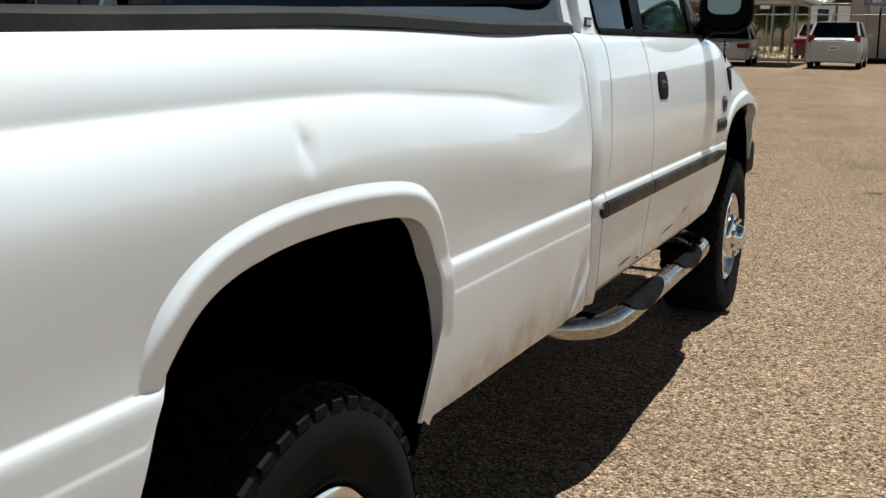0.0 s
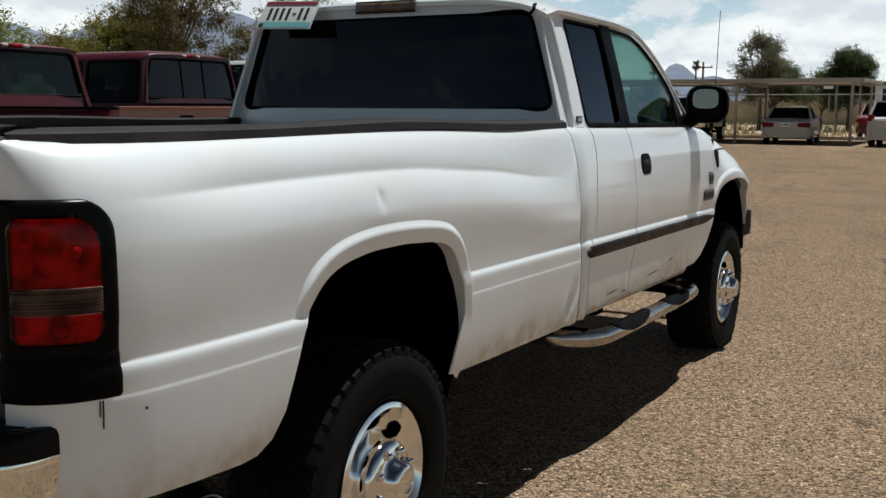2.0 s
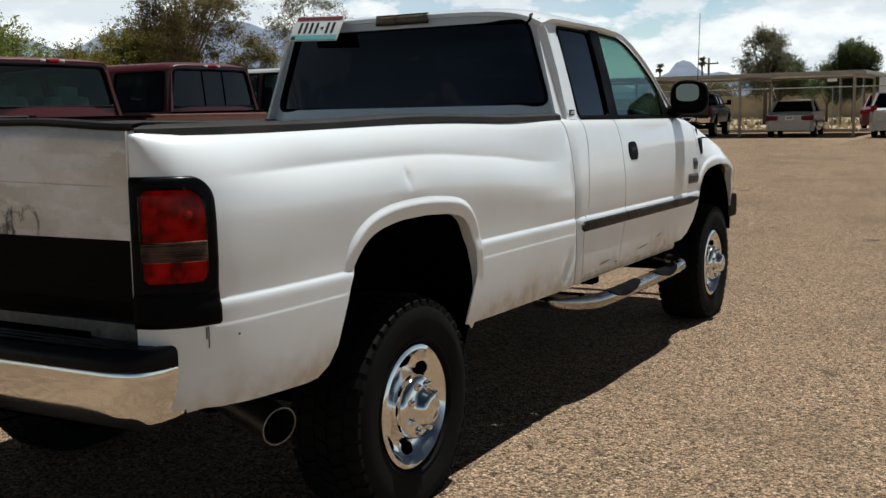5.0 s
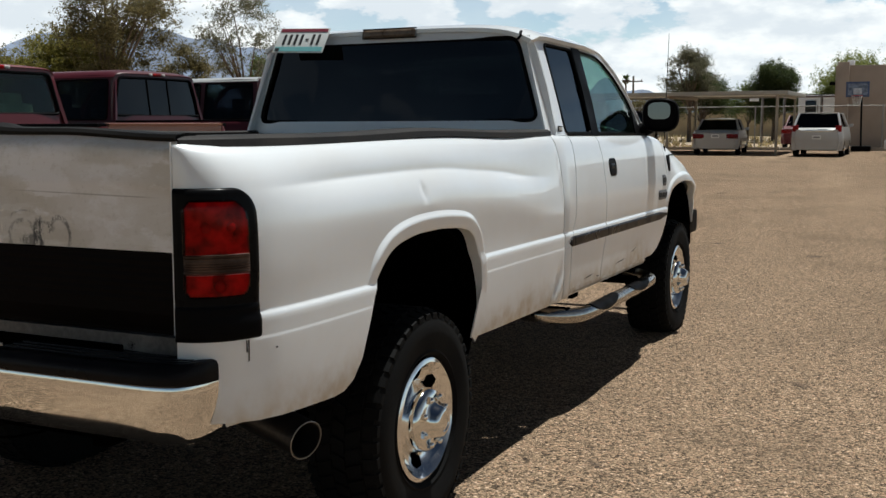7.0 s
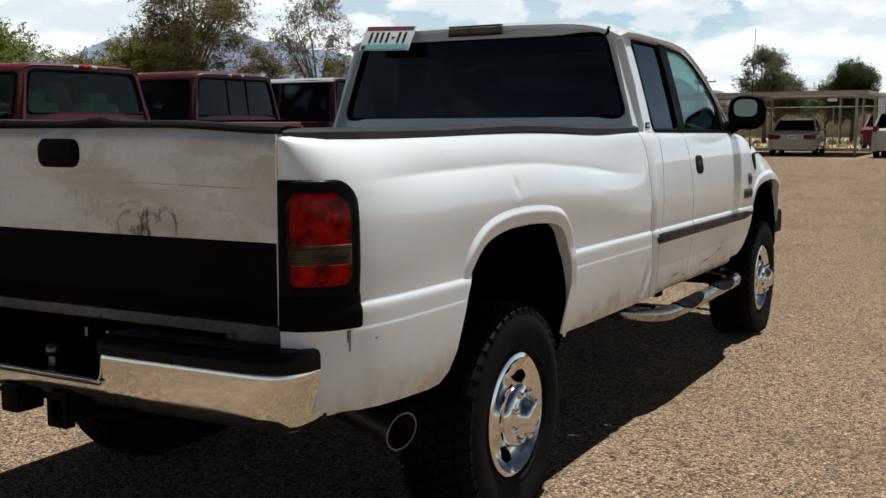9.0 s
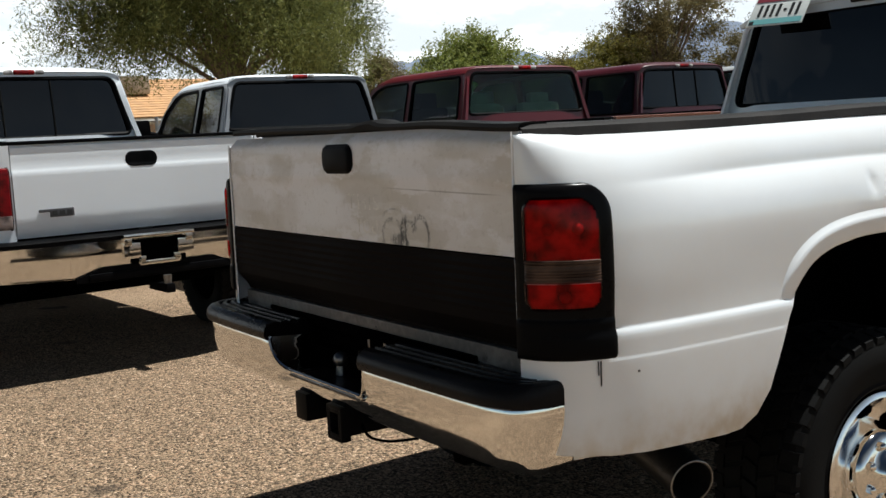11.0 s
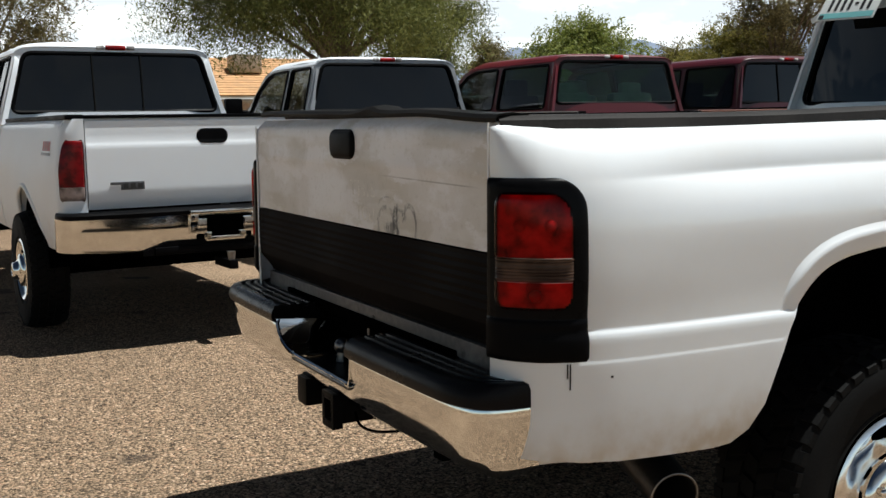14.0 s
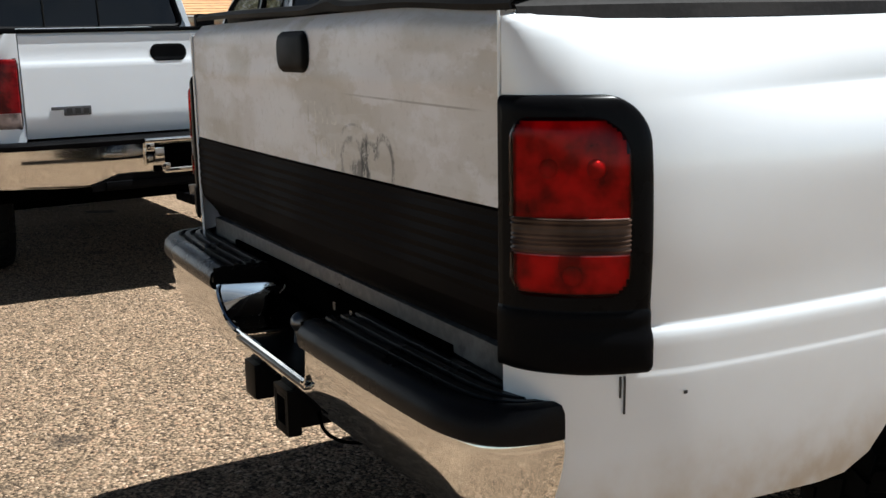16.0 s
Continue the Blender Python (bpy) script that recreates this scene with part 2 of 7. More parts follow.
    return m


def chip_seal():
    """Asphalt whose tan and rusty chippings are worn bare, with darker bound patches, tracks and stains."""
    m, n, l, p = shader("chip_seal_asphalt")
    tc = n.new("ShaderNodeTexCoord")
    warp = noise_at(n, l, 60, 3)
    add = n.new("ShaderNodeVectorMath")
    add.operation = "MULTIPLY_ADD"
    add.inputs[1].default_value = (0.012, 0.012, 0.012)
    l.new(warp.outputs["Color"], add.inputs[0])
    l.new(tc.outputs["Object"], add.inputs[2])
    cells = []
    for s in (78, 150):
        v, c = n.new("ShaderNodeTexVoronoi"), n.new("ShaderNodeSeparateColor")
        v.inputs["Scale"].default_value = s
        l.new(add.outputs[0], v.inputs["Vector"])
        l.new(v.outputs["Color"], c.inputs[0])
        cells.append((v, c))
    (vor, big), (_, small) = cells
    ramp = n.new("ShaderNodeValToRGB")
    l.new(big.outputs["Red"], ramp.inputs[0])
    e = ramp.color_ramp.elements
    e[0].position, e[0].color, e[1].position, e[1].color = 0.0, (0.041, 0.029, 0.022, 1), 1.0, (0.793, 0.585, 0.414, 1)
    for pos, c in ((0.18, (0.102, 0.076, 0.052)), (0.45, (0.304, 0.212, 0.139)), (0.72, (0.454, 0.321, 0.208)), (0.88, (0.466, 0.288, 0.181))):
        x = e.new(pos)
        x.color = (*c, 1)
    col = mixed(n, l, ranged(n, l, small.outputs["Green"], 0.55, 0.95, 0, 0.8), ramp.outputs[0], (0.502, 0.358, 0.232))
    col = mixed(n, l, ranged(n, l, small.outputs["Blue"], 0.62, 0.95, 0, 0.8), col, (0.062, 0.046, 0.034))
    gap = ranged(n, l, vor.outputs["Distance"], 0.40, 0.75)
    col = mixed(n, l, math_node(n, l, "MULTIPLY", gap, 0.50), col, (0.054, 0.042, 0.031))
    broad, tracks = noise_at(n, l, 0.55, 6, 0.6), noise_at(n, l, 0.35, 4, 0.5, (1.0, 0.18, 1))
    col = mixed(n, l, math_node(n, l, "MULTIPLY", ranged(n, l, broad.outputs["Fac"], 0.46, 0.66), 0.36), col, (0.132, 0.096, 0.065))
    col = mixed(n, l, math_node(n, l, "MULTIPLY", ranged(n, l, tracks.outputs["Fac"], 0.5, 0.68), 0.28), col, (0.513, 0.369, 0.245))
    spots = noise_at(n, l, 1.7, 3, 0.4)
    col = mixed(n, l, math_node(n, l, "MULTIPLY", ranged(n, l, spots.outputs["Fac"], 0.68, 0.73), 0.6), col, (0.041, 0.035, 0.032))
    l.new(col, p.inputs["Base Color"])
    p.inputs["Roughness"].default_value = 0.88
    p.inputs["Specular IOR Level"].default_value = 0.04
    bumped(n, l, p, math_node(n, l, "SUBTRACT", math_node(n, l, "MULTIPLY", big.outputs["Blue"], 0.7), vor.outputs["Distance"]), 1.0, 0.011)
    return m


def leaf_mat(name, dark, light):
    m, n, l, p = shader(name)
    g, thin, mix = n.new("ShaderNodeNewGeometry"), n.new("ShaderNodeBsdfTranslucent"), n.new("ShaderNodeMixShader")
    col = mixed(n, l, g.outputs["Random Per Island"], dark, light)
    l.new(col, p.inputs["Base Color"])
    l.new(col, thin.inputs["Color"])
    p.inputs["Roughness"].default_value = 0.6
    p.inputs["Specular IOR Level"].default_value = 0.25
    mix.inputs[0].default_value = 0.4
    l.new(p.outputs[0], mix.inputs[1])
    l.new(thin.outputs[0], mix.inputs[2])
    l.new(mix.outputs[0], n["Material Output"].inputs["Surface"])
    return m


WHITE = car_paint("white_paint", (0.795, 0.825, 0.85), 1.1, coat=0.8, low=0.60, high=0.76, coat_ior=1.55)
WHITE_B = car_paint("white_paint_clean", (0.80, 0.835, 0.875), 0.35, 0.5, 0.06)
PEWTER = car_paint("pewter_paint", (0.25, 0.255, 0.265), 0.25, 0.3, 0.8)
SILVER = car_paint("silver_paint", (0.42, 0.43, 0.43), 0.35, 0.3, 0.8)
DARK_RED = car_paint("dark_red_paint", (0.105, 0.005, 0.010), 0.05, 0.42, 0.12)
FADED_RED = plain("faded_red_paint", (0.25, 0.12, 0.09), 0.5, coat=0.1)
MAROON = car_paint("maroon_paint", (0.060, 0.004, 0.010), 0.05, 0.42, 0.12)
TAIL_WORN = worn_gate_paint()
GHOST = plain("peeled_letter_paint", (0.67, 0.65, 0.60), 0.6, 0, 0.2, 30, 90)
CHROME = plain("chrome", (0.74, 0.73, 0.70), 0.07, 1.0, 0.05, 3, 40, 0.05, 0.0015, rough_vary=0.04)
ALLOY = plain("polished_alloy", (0.78, 0.77, 0.75), 0.13, 1.0, 0.06, 6, 60, 0.08, 0.001, rough_vary=0.05)
STEEL_BLACK = plain("sooty_steel", (0.045, 0.042, 0.04), 0.38, 0.8, 0.3)
STEEL_DARK = plain("dull_steel", (0.22, 0.21, 0.20), 0.4, 0.9, 0.2)
RUBBER = plain("tyre_rubber", (0.006, 0.006, 0.006), 0.8, 0, 0.3, 5, 120, 0.3, 0.001, spec=0.1)
BLACK = plain("black_plastic", (0.0035, 0.0035, 0.004), 0.48, 0, 0.25, 6, 240, 0.15, 0.0006, spec=0.035)
STRIPE = plain("dull_black_paint", (0.006, 0.0048, 0.0045), 0.65, 0, 0.25, 3, 200, 0.1, 0.0006, spec=0.03)
GLOSS_BLACK = plain("black_lamp_plastic", (0.004, 0.004, 0.0045), 0.3, 0, 0.2, 6, 240, 0.05, 0.0004, spec=0.05)
RAIL = plain("weathered_grey_plastic", (0.022, 0.020, 0.019), 0.62, 0, 0.3, 5, 120, 0.3, 0.001, spec=0.15)
GREYED = plain("sunbleached_black_plastic", (0.0065, 0.006, 0.0055), 0.6, 0, 0.3, 4, 160, 0.3, 0.001, spec=0.1)
TRIM = plain("body_side_moulding", (0.008, 0.008, 0.010), 0.35, 0, 0.2, 5, 90, 0.05, 0.0006, spec=0.08)
# near-zero albedo, no gloss: deep shade put into the colour of recesses and undersides
UNDER_SHADE = plain("underbody_shade_black", (0.0012, 0.0012, 0.0012), 1.0, 0, 0.4, 6, 60, 0.4, 0.003, spec=0.0)
PANE_DARK = tinted("dark_tinted_glass", (0.8, 0.85, 0.9), 0.06, base=0.04)
PANE = tinted("green_tinted_glass", (0.75, 0.9, 0.84), 0.84)
PANE_GREEN = tinted("clear_green_glass", (0.72, 0.9, 0.82), 0.82, base=0.02)
PANE_MID = tinted("privacy_glass", (0.8, 0.85, 0.9), 0.42)
MIRROR = plain("mirror_glass", (0.13, 0.145, 0.155), 0.02, 1.0, 0.01, bump=0, rough_vary=0.01)
RED_LENS = lens_plastic("red_lens", (0.36, 0.0025, 0.003))
RED_DARK = lens_plastic("dark_red_lens", (0.20, 0.004, 0.006))
RED_CLEAR = tinted("clear_red_lens", (0.90, 0.010, 0.014), 0.76, 0.02, base=0.012)
REFLECTOR = plain("lamp_reflector", (0.44, 0.41, 0.40), 0.35, 0.45, 0.70, 14, 30, 0.4, 0.004)
BULB = plain("lamp_bulb", (0.36, 0.32, 0.31), 0.15, 0, 0.2, 20)
SMOKE_LENS = lens_plastic("smoked_lens", (0.10, 0.062, 0.045), 30, (1, 1, 6))
CLEAR_DULL = lens_plastic("dull_clear_lens", (0.34, 0.27, 0.25))
CLEAR_LENS = lens_plastic("clear_lens", (0.55, 0.52, 0.50))
PLATE = plain("plate_white", (0.72, 0.74, 0.72), 0.4, 0, 0.05)
PLATE_TEAL = plain("plate_teal", (0.18, 0.45, 0.46), 0.4, 0, 0.05)
PLATE_MAROON = plain("plate_maroon", (0.25, 0.05, 0.07), 0.4, 0, 0.05)
INK = plain("ink_black", (0.02, 0.02, 0.02), 0.5)
DECAL_RED = plain("decal_red", (0.35, 0.03, 0.03), 0.5)
DECAL_DARK = plain("decal_dark", (0.07, 0.07, 0.075), 0.5)
DECAL_GREY = plain("decal_grey", (0.20, 0.20, 0.21), 0.5)
CLOTH = plain("grey_seat_cloth", (0.10, 0.095, 0.09), 0.9, 0, 0.2, 8, 300, 0.4, 0.001)
CLOTH_TAN = plain("tan_seat_cloth", (0.36, 0.34, 0.29), 0.9, 0, 0.15, 8, 300, 0.4, 0.001)
PAD = plain("step_pad_plastic", (0.006, 0.006, 0.007), 0.32, 0, 0.25, 6, 240, 0.15, 0.0006, spec=0.085)
# dusty white sill, its colour darkened for the shade under the tailgate
SILL_SHADED = plain("shaded_dusty_white_sill", (0.12, 0.108, 0.098), 0.7, 0, 0.4, 5, 60)
STEP_CHROME = plain("dusty_chrome", (0.40, 0.375, 0.34), 0.17, 1.0, 0.25, 5, 60, 0.1, 0.0015, rough_vary=0.12)
SCUFF = plain("scuffed_primer", (0.022, 0.021, 0.020), 0.6, 0, 0.3, 12)
GROUND = chip_seal()


def chip_mat():
    m, n, l, p = shader("stone_chips")
    g = n.new("ShaderNodeNewGeometry")
    l.new(mixed(n, l, g.outputs["Random Per Island"], (0.07, 0.055, 0.04), (0.46, 0.36, 0.26)), p.inputs["Base Color"])
    p.inputs["Roughness"].default_value, p.inputs["Specular IOR Level"].default_value = 0.9, 0.2
    return m


CHIPS = chip_mat()
DIRT = plain("dry_dirt", (0.36, 0.28, 0.19), 0.95, 0, 0.25, 0.4, 30, 0.5, 0.02)
CONCRETE = plain("old_concrete", (0.36, 0.33, 0.29), 0.9, 0, 0.18, 1.2, 60, 0.4, 0.004)
GALV = plain("galvanised_steel", (0.33, 0.32, 0.30), 0.5, 0.6, 0.2, 3, 40)
TAN_PAINT = plain("tan_painted_steel", (0.42, 0.37, 0.29), 0.6, 0, 0.15, 2, 30)
PALE_STEEL = plain("pale_painted_steel", (0.40, 0.38, 0.33), 0.5, 0, 0.12, 2, 30)
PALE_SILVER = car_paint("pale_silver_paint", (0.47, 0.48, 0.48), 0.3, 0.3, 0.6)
STOP_TAN = plain("faded_amber_lens", (0.15, 0.105, 0.070), 0.35, 0, 0.3, 18, 90)
STRAW_WALL = plain("straw_block_wall", (0.40, 0.33, 0.21), 0.95, 0, 0.2, 0.8, 30, 0.5, 0.006)
STUCCO = plain("tan_stucco", (0.44, 0.35, 0.28), 0.95, 0, 0.1, 1.0, 40, 0.5, 0.006)
SIDING = plain("orange_tan_shingle", (0.50, 0.29, 0.14), 0.9, 0, 0.15, 3, 40, 0.4, 0.005)
BARK = plain("bark", (0.13, 0.095, 0.065), 0.95, 0, 0.35, 6, 40, 0.8, 0.02)
LEAF_OLIVE = leaf_mat("olive_leaves", (0.085, 0.074, 0.032), (0.245, 0.205, 0.092))
LEAF_GREEN = leaf_mat("green_leaves", (0.055, 0.085, 0.02), (0.19, 0.235, 0.07))
LEAF_MESQUITE = leaf_mat("mesquite_leaves", (0.075, 0.088, 0.022), (0.235, 0.245, 0.075))
LEAF_LIME = leaf_mat("pale_green_leaves", (0.12, 0.155, 0.030), (0.29, 0.315, 0.085))
LEAF_YELLOW = leaf_mat("yellow_green_leaves", (0.11, 0.105, 0.022), (0.28, 0.25, 0.060))
LEAF_DARK = leaf_mat("dark_green_leaves", (0.035, 0.055, 0.018), (0.10, 0.125, 0.04))
LEAF_PINE = leaf_mat("pine_needles", (0.045, 0.065, 0.025), (0.12, 0.135, 0.055))
LEAF_GREY = leaf_mat("grey_green_leaves", (0.10, 0.098, 0.060), (0.22, 0.205, 0.125))
GRASS_DRY = leaf_mat("dry_grass", (0.33, 0.26, 0.13), (0.52, 0.43, 0.24))
# the blue of distance haze is mixed into the rock colour
HAZY_ROCK = plain("hazy_distant_rock", (0.20, 0.245, 0.33), 1.0, 0, 0.2, 0.004, 0.03, 0, 0)

# ---- building tools ----
def thicken(bm, deep, offset):
    """Gives a sheet thickness: offset -1 behind its faces, 0 to both sides, 1 before them."""
    bm.normal_update()
    fore = deep * (offset + 1) / 2
    rim = [e for e in bm.edges if len(e.link_faces) == 1]
    old, faces = list(bm.verts), list(bm.faces)
    ways = [v.normal.copy() for v in old]
    twin = {v: bm.verts.new(v.co + w * (fore - deep)) for v, w in zip(old, ways)}
    for f in faces:
        bm.faces.new([twin[v] for v in reversed(f.verts)])
    for e in rim:
        a, b = e.verts
        bm.faces.new((a, b, twin[b], twin[a]))
    for v, w in zip(old, ways):
        v.co += w * fore


def part(name, bm, material, parent, label="", angle=38, solid=0.0, offset=-1.0):
    """Links a bmesh as one mesh object under a thing or a part."""
    if solid:
        thicken(bm, solid, offset)
    me = bpy.data.meshes.new(name)
    bmesh.ops.recalc_face_normals(bm, faces=bm.faces)
    bm.to_mesh(me)
    bm.free()
    me.shade_smooth()
    me.set_sharp_from_angle(angle=radians(angle))
    me.materials.append(material)
    ob = new(name, me)
    ob.parent = parent
    if label:
        ob["label"] = label
    return ob


def thing(name, m, label, category, group=""):
    ob = new(name)
    ob.empty_display_size = 0.2
    ob.matrix_world = m
    return tagged(ob, label, category, group)


def lone(name, bm, material, label, category, group="", kind="", angle=38):
    return tagged(part(name, bm, material, None, angle=angle), label, category, group, kind)


def box(bm, c, s, bevel=0.0, m=None, seg=2):
    """A bevelled box with middle c and full sizes s."""
    made = bmesh.ops.create_cube(bm, size=1.0, matrix=(m or Matrix()) @ Matrix.Translation(c) @ Matrix.Diagonal((*s, 1)))
    if bevel:
        edges = {e for v in made["verts"] for e in v.link_edges}
        bmesh.ops.bevel(bm, geom=list(edges), offset=bevel, segments=seg, profile=0.7, affect="EDGES")
    return bm


def boxed(c, s, bevel=0.0, m=None):
    return box(bmesh.new(), c, s, bevel, m)


def rod(bm, p, q, r, r2=None, n=12):
    """A tapered round rod from p to q."""
    p, q = Vector(p), Vector(q)
    d = q - p
    m = Matrix.Translation((p + q) / 2) @ d.to_track_quat("Z", "Y").to_matrix().to_4x4()
    bmesh.ops.create_cone(bm, cap_ends=True, segments=n, radius1=r, radius2=r if r2 is None else r2, depth=d.length, matrix=m)
    return bm


def rodded(p, q, r, r2=None, n=12):
    return rod(bmesh.new(), p, q, r, r2, n)


def lattice(bm, rows, close_u=False, close_v=False):
    """Joins rows of points into a sheet of quads."""
    vs = [[bm.verts.new(p) for p in r] for r in rows]
    nu, nv = len(vs), len(vs[0])
    for i in range(nu if close_u else nu - 1):
        for j in range(nv if close_v else nv - 1):
            q = (vs[i][j], vs[(i + 1) % nu][j], vs[(i + 1) % nu][(j + 1) % nv], vs[i][(j + 1) % nv])
            seen, ring = set(), []
            for v in q:
                if tuple(v.co) not in seen:
                    seen.add(tuple(v.co))
                    ring.append(v)
            if len(ring) > 2:
                bm.faces.new(ring)
    return vs


def sheet(rows, close_u=False, close_v=False, weld=True):
    bm = bmesh.new()
    lattice(bm, rows, close_u, close_v)
    if weld:
        bmesh.ops.remove_doubles(bm, verts=bm.verts, dist=0.0004)
    return bm


def tube(bm, pts, r, n=12, caps=True):
    """A round tube along a smooth line through pts; r is one radius or one for each point."""
    pts = [Vector(p) for p in pts]
    rs = [r] * len(pts) if isinstance(r, (int, float)) else r
    rows, up = [], Vector((0, 0, 1))
    for i, p in enumerate(pts):
        d = (pts[min(i + 1, len(pts) - 1)] - pts[max(i - 1, 0)]).normalized()
        a = d.cross(up)
        a = (a if a.length > 1e-3 else d.cross(Vector((1, 0, 0)))).normalized()
        b = d.cross(a)
        up = -b if b.dot(up) < 0 else b
        a = d.cross(up).normalized()
        rows.append([p + rs[i] * (math.cos(w) * a + math.sin(w) * up) for w in (2 * math.pi * k / n for k in range(n))])
    vs = lattice(bm, rows, close_v=True)
    if caps:
        for ring in (vs[0], vs[-1]):
            bm.faces.new(ring)
    return bm


def curve(pts, k=6):
    """A Catmull-Rom line through pts."""
    pts = [np.array(p, float) for p in pts]
    out = []
    for i in range(len(pts) - 1):
        a, b, c, d = pts[max(i - 1, 0)], pts[i], pts[i + 1], pts[min(i + 2, len(pts) - 1)]
        for j in range(k):
            t = j / k
            out.append(0.5 * (2 * b + (c - a) * t + (2 * a - 5 * b + 4 * c - d) * t * t + (3 * b - a - 3 * c + d) * t ** 3))
    return out + [pts[-1]]


def spin(profile, n=48):
    """Turns a profile of (x, r) round the x axis."""
    return sheet([[(x, r * math.cos(w), r * math.sin(w)) for x, r in profile] for w in (2 * math.pi * k / n for k in range(n))], close_u=True)


def step01(a, b, v):
    t = min(1, max(0, (v - a) / (b - a)))
    return t * t * (3 - 2 * t)


def soft_table(table):
    """A smooth function through (v, value) pairs that does not overshoot."""
    xs, ys = np.array([t[0] for t in table], float), np.array([t[1] for t in table], float)
    h, d = np.diff(xs), np.diff(ys) / np.diff(xs)
    m = np.zeros(len(xs))
    for i in range(1, len(xs) - 1):
        if d[i - 1] * d[i] > 0:
            m[i] = 2 * d[i - 1] * d[i] / (d[i - 1] + d[i])

    def at(v):
        v = min(max(v, xs[0]), xs[-1])
        i = min(max(int(np.searchsorted(xs, v)) - 1, 0), len(h) - 1)
        t = (v - xs[i]) / h[i]
        return float((2 * t ** 3 - 3 * t * t + 1) * ys[i] + (t ** 3 - 2 * t * t + t) * h[i] * m[i] + (3 * t * t - 2 * t ** 3) * ys[i + 1] + (t ** 3 - t * t) * h[i] * m[i + 1])
    return at


def holed(outer, holes, place, fine=0.12):
    """A flat outline with openings, filled, refined and laid into space by place(u, v)."""
    bm = bmesh.new()
    for loop in (outer, *holes):
        pts = []
        for i, p in enumerate(loop):
            q = loop[(i + 1) % len(loop)]
            k = max(1, int(math.dist(p, q) / fine))
            pts += [(p[0] + (q[0] - p[0]) * j / k, p[1] + (q[1] - p[1]) * j / k) for j in range(k)]
        vs = [bm.verts.new((u, v, 0)) for u, v in pts]
        for i in range(len(vs)):
            bm.edges.new((vs[i], vs[(i + 1) % len(vs)]))
    bmesh.ops.triangle_fill(bm, use_beauty=True, use_dissolve=False, edges=bm.edges, normal=(0, 0, 1))
    for v in bm.verts:
        v.co = place(v.co.x, v.co.y)
    return bm


def rounded(pts, r, k=4):
    """A flat outline with its corners rounded."""
    out = []
    for i, p in enumerate(pts):
        a, p, c = np.array(pts[i - 1], float), np.array(p, float), np.array(pts[(i + 1) % len(pts)], float)
        da, dc = (a - p) / np.linalg.norm(a - p), (c - p) / np.linalg.norm(c - p)
        cut = min(r, np.linalg.norm(a - p) * 0.45, np.linalg.norm(c - p) * 0.45)
        s, e = p + da * cut, p + dc * cut
        for j in range(k + 1):
            t = j / k
            out.append(tuple((1 - t) ** 2 * s + 2 * t * (1 - t) * p + t * t * e))
    return out


def shrunk(pts, d):
    """The outline moved d towards its middle."""
    c = np.mean(np.array(pts), axis=0)
    return [tuple(np.array(p) + (c - np.array(p)) / np.linalg.norm(c - np.array(p)) * d) for p in pts]


def pillow(s0, s1, z0, z1, r, place, rise=0.006, nu=14, nv=18):
    """A cushion-edged patch with rounded corners over the field s0..s1, z0..z1; place(s, z, off) gives its points."""
    rows = []
    for j in range(nv + 1):
        z = z0 + (z1 - z0) * (0.5 - 0.5 * math.cos(math.pi * j / nv))
        d = min(z - z0, z1 - z)
        cut = r - math.sqrt(max(0, r * r - (r - d) ** 2)) if d < r else 0
        row = []
        for i in range(nu + 1):
            s = s0 + cut + (s1 - s0 - 2 * cut) * (0.5 - 0.5 * math.cos(math.pi * i / nu))
            e = min(s - s0 - cut, s1 - cut - s, z - z0, z1 - z)
            row.append(place(s, z, rise * step01(-0.002, 0.012, e)))
        rows.append(row)
    return sheet(rows)


def spinball(at, r):
    bm = bmesh.new()
    bmesh.ops.create_uvsphere(bm, u_segments=14, v_segments=10, radius=r, matrix=Matrix.Translation(at))
    return bm

# ---- ground ----
def ground_z(x, y):
    """Height of the lot: a faint dip at the white pickup's nose and a slow rise towards the far kerb."""
    dip = -0.028 * step01(0.4, 3.9, y) * (1 - step01(4.4, 9.0, y)) * (1 - step01(3.0, 9.0, abs(x)))
    return dip + 0.0045 * max(0, min(y, 70) - 15)


def graded(a, b, near, k):
    """Stations from a to b, closer together round near."""
    s = np.linspace(-1, 1, k)
    s = np.sign(s) * np.abs(s) ** 2.2
    return [near + (t * (b - near) if t > 0 else -t * (a - near)) for t in s]


def build_ground():
    xs, ys = graded(-4000, 4000, 0.0, 121), graded(-4000, 4000, 3.0, 121)
    rows = [[(x, y, ground_z(x, y)) for x in xs] for y in ys]
    lone("ground", sheet(rows, weld=False), GROUND, "worn tan chip-seal asphalt of a car lot", "ground", kind="structure")


build_ground()


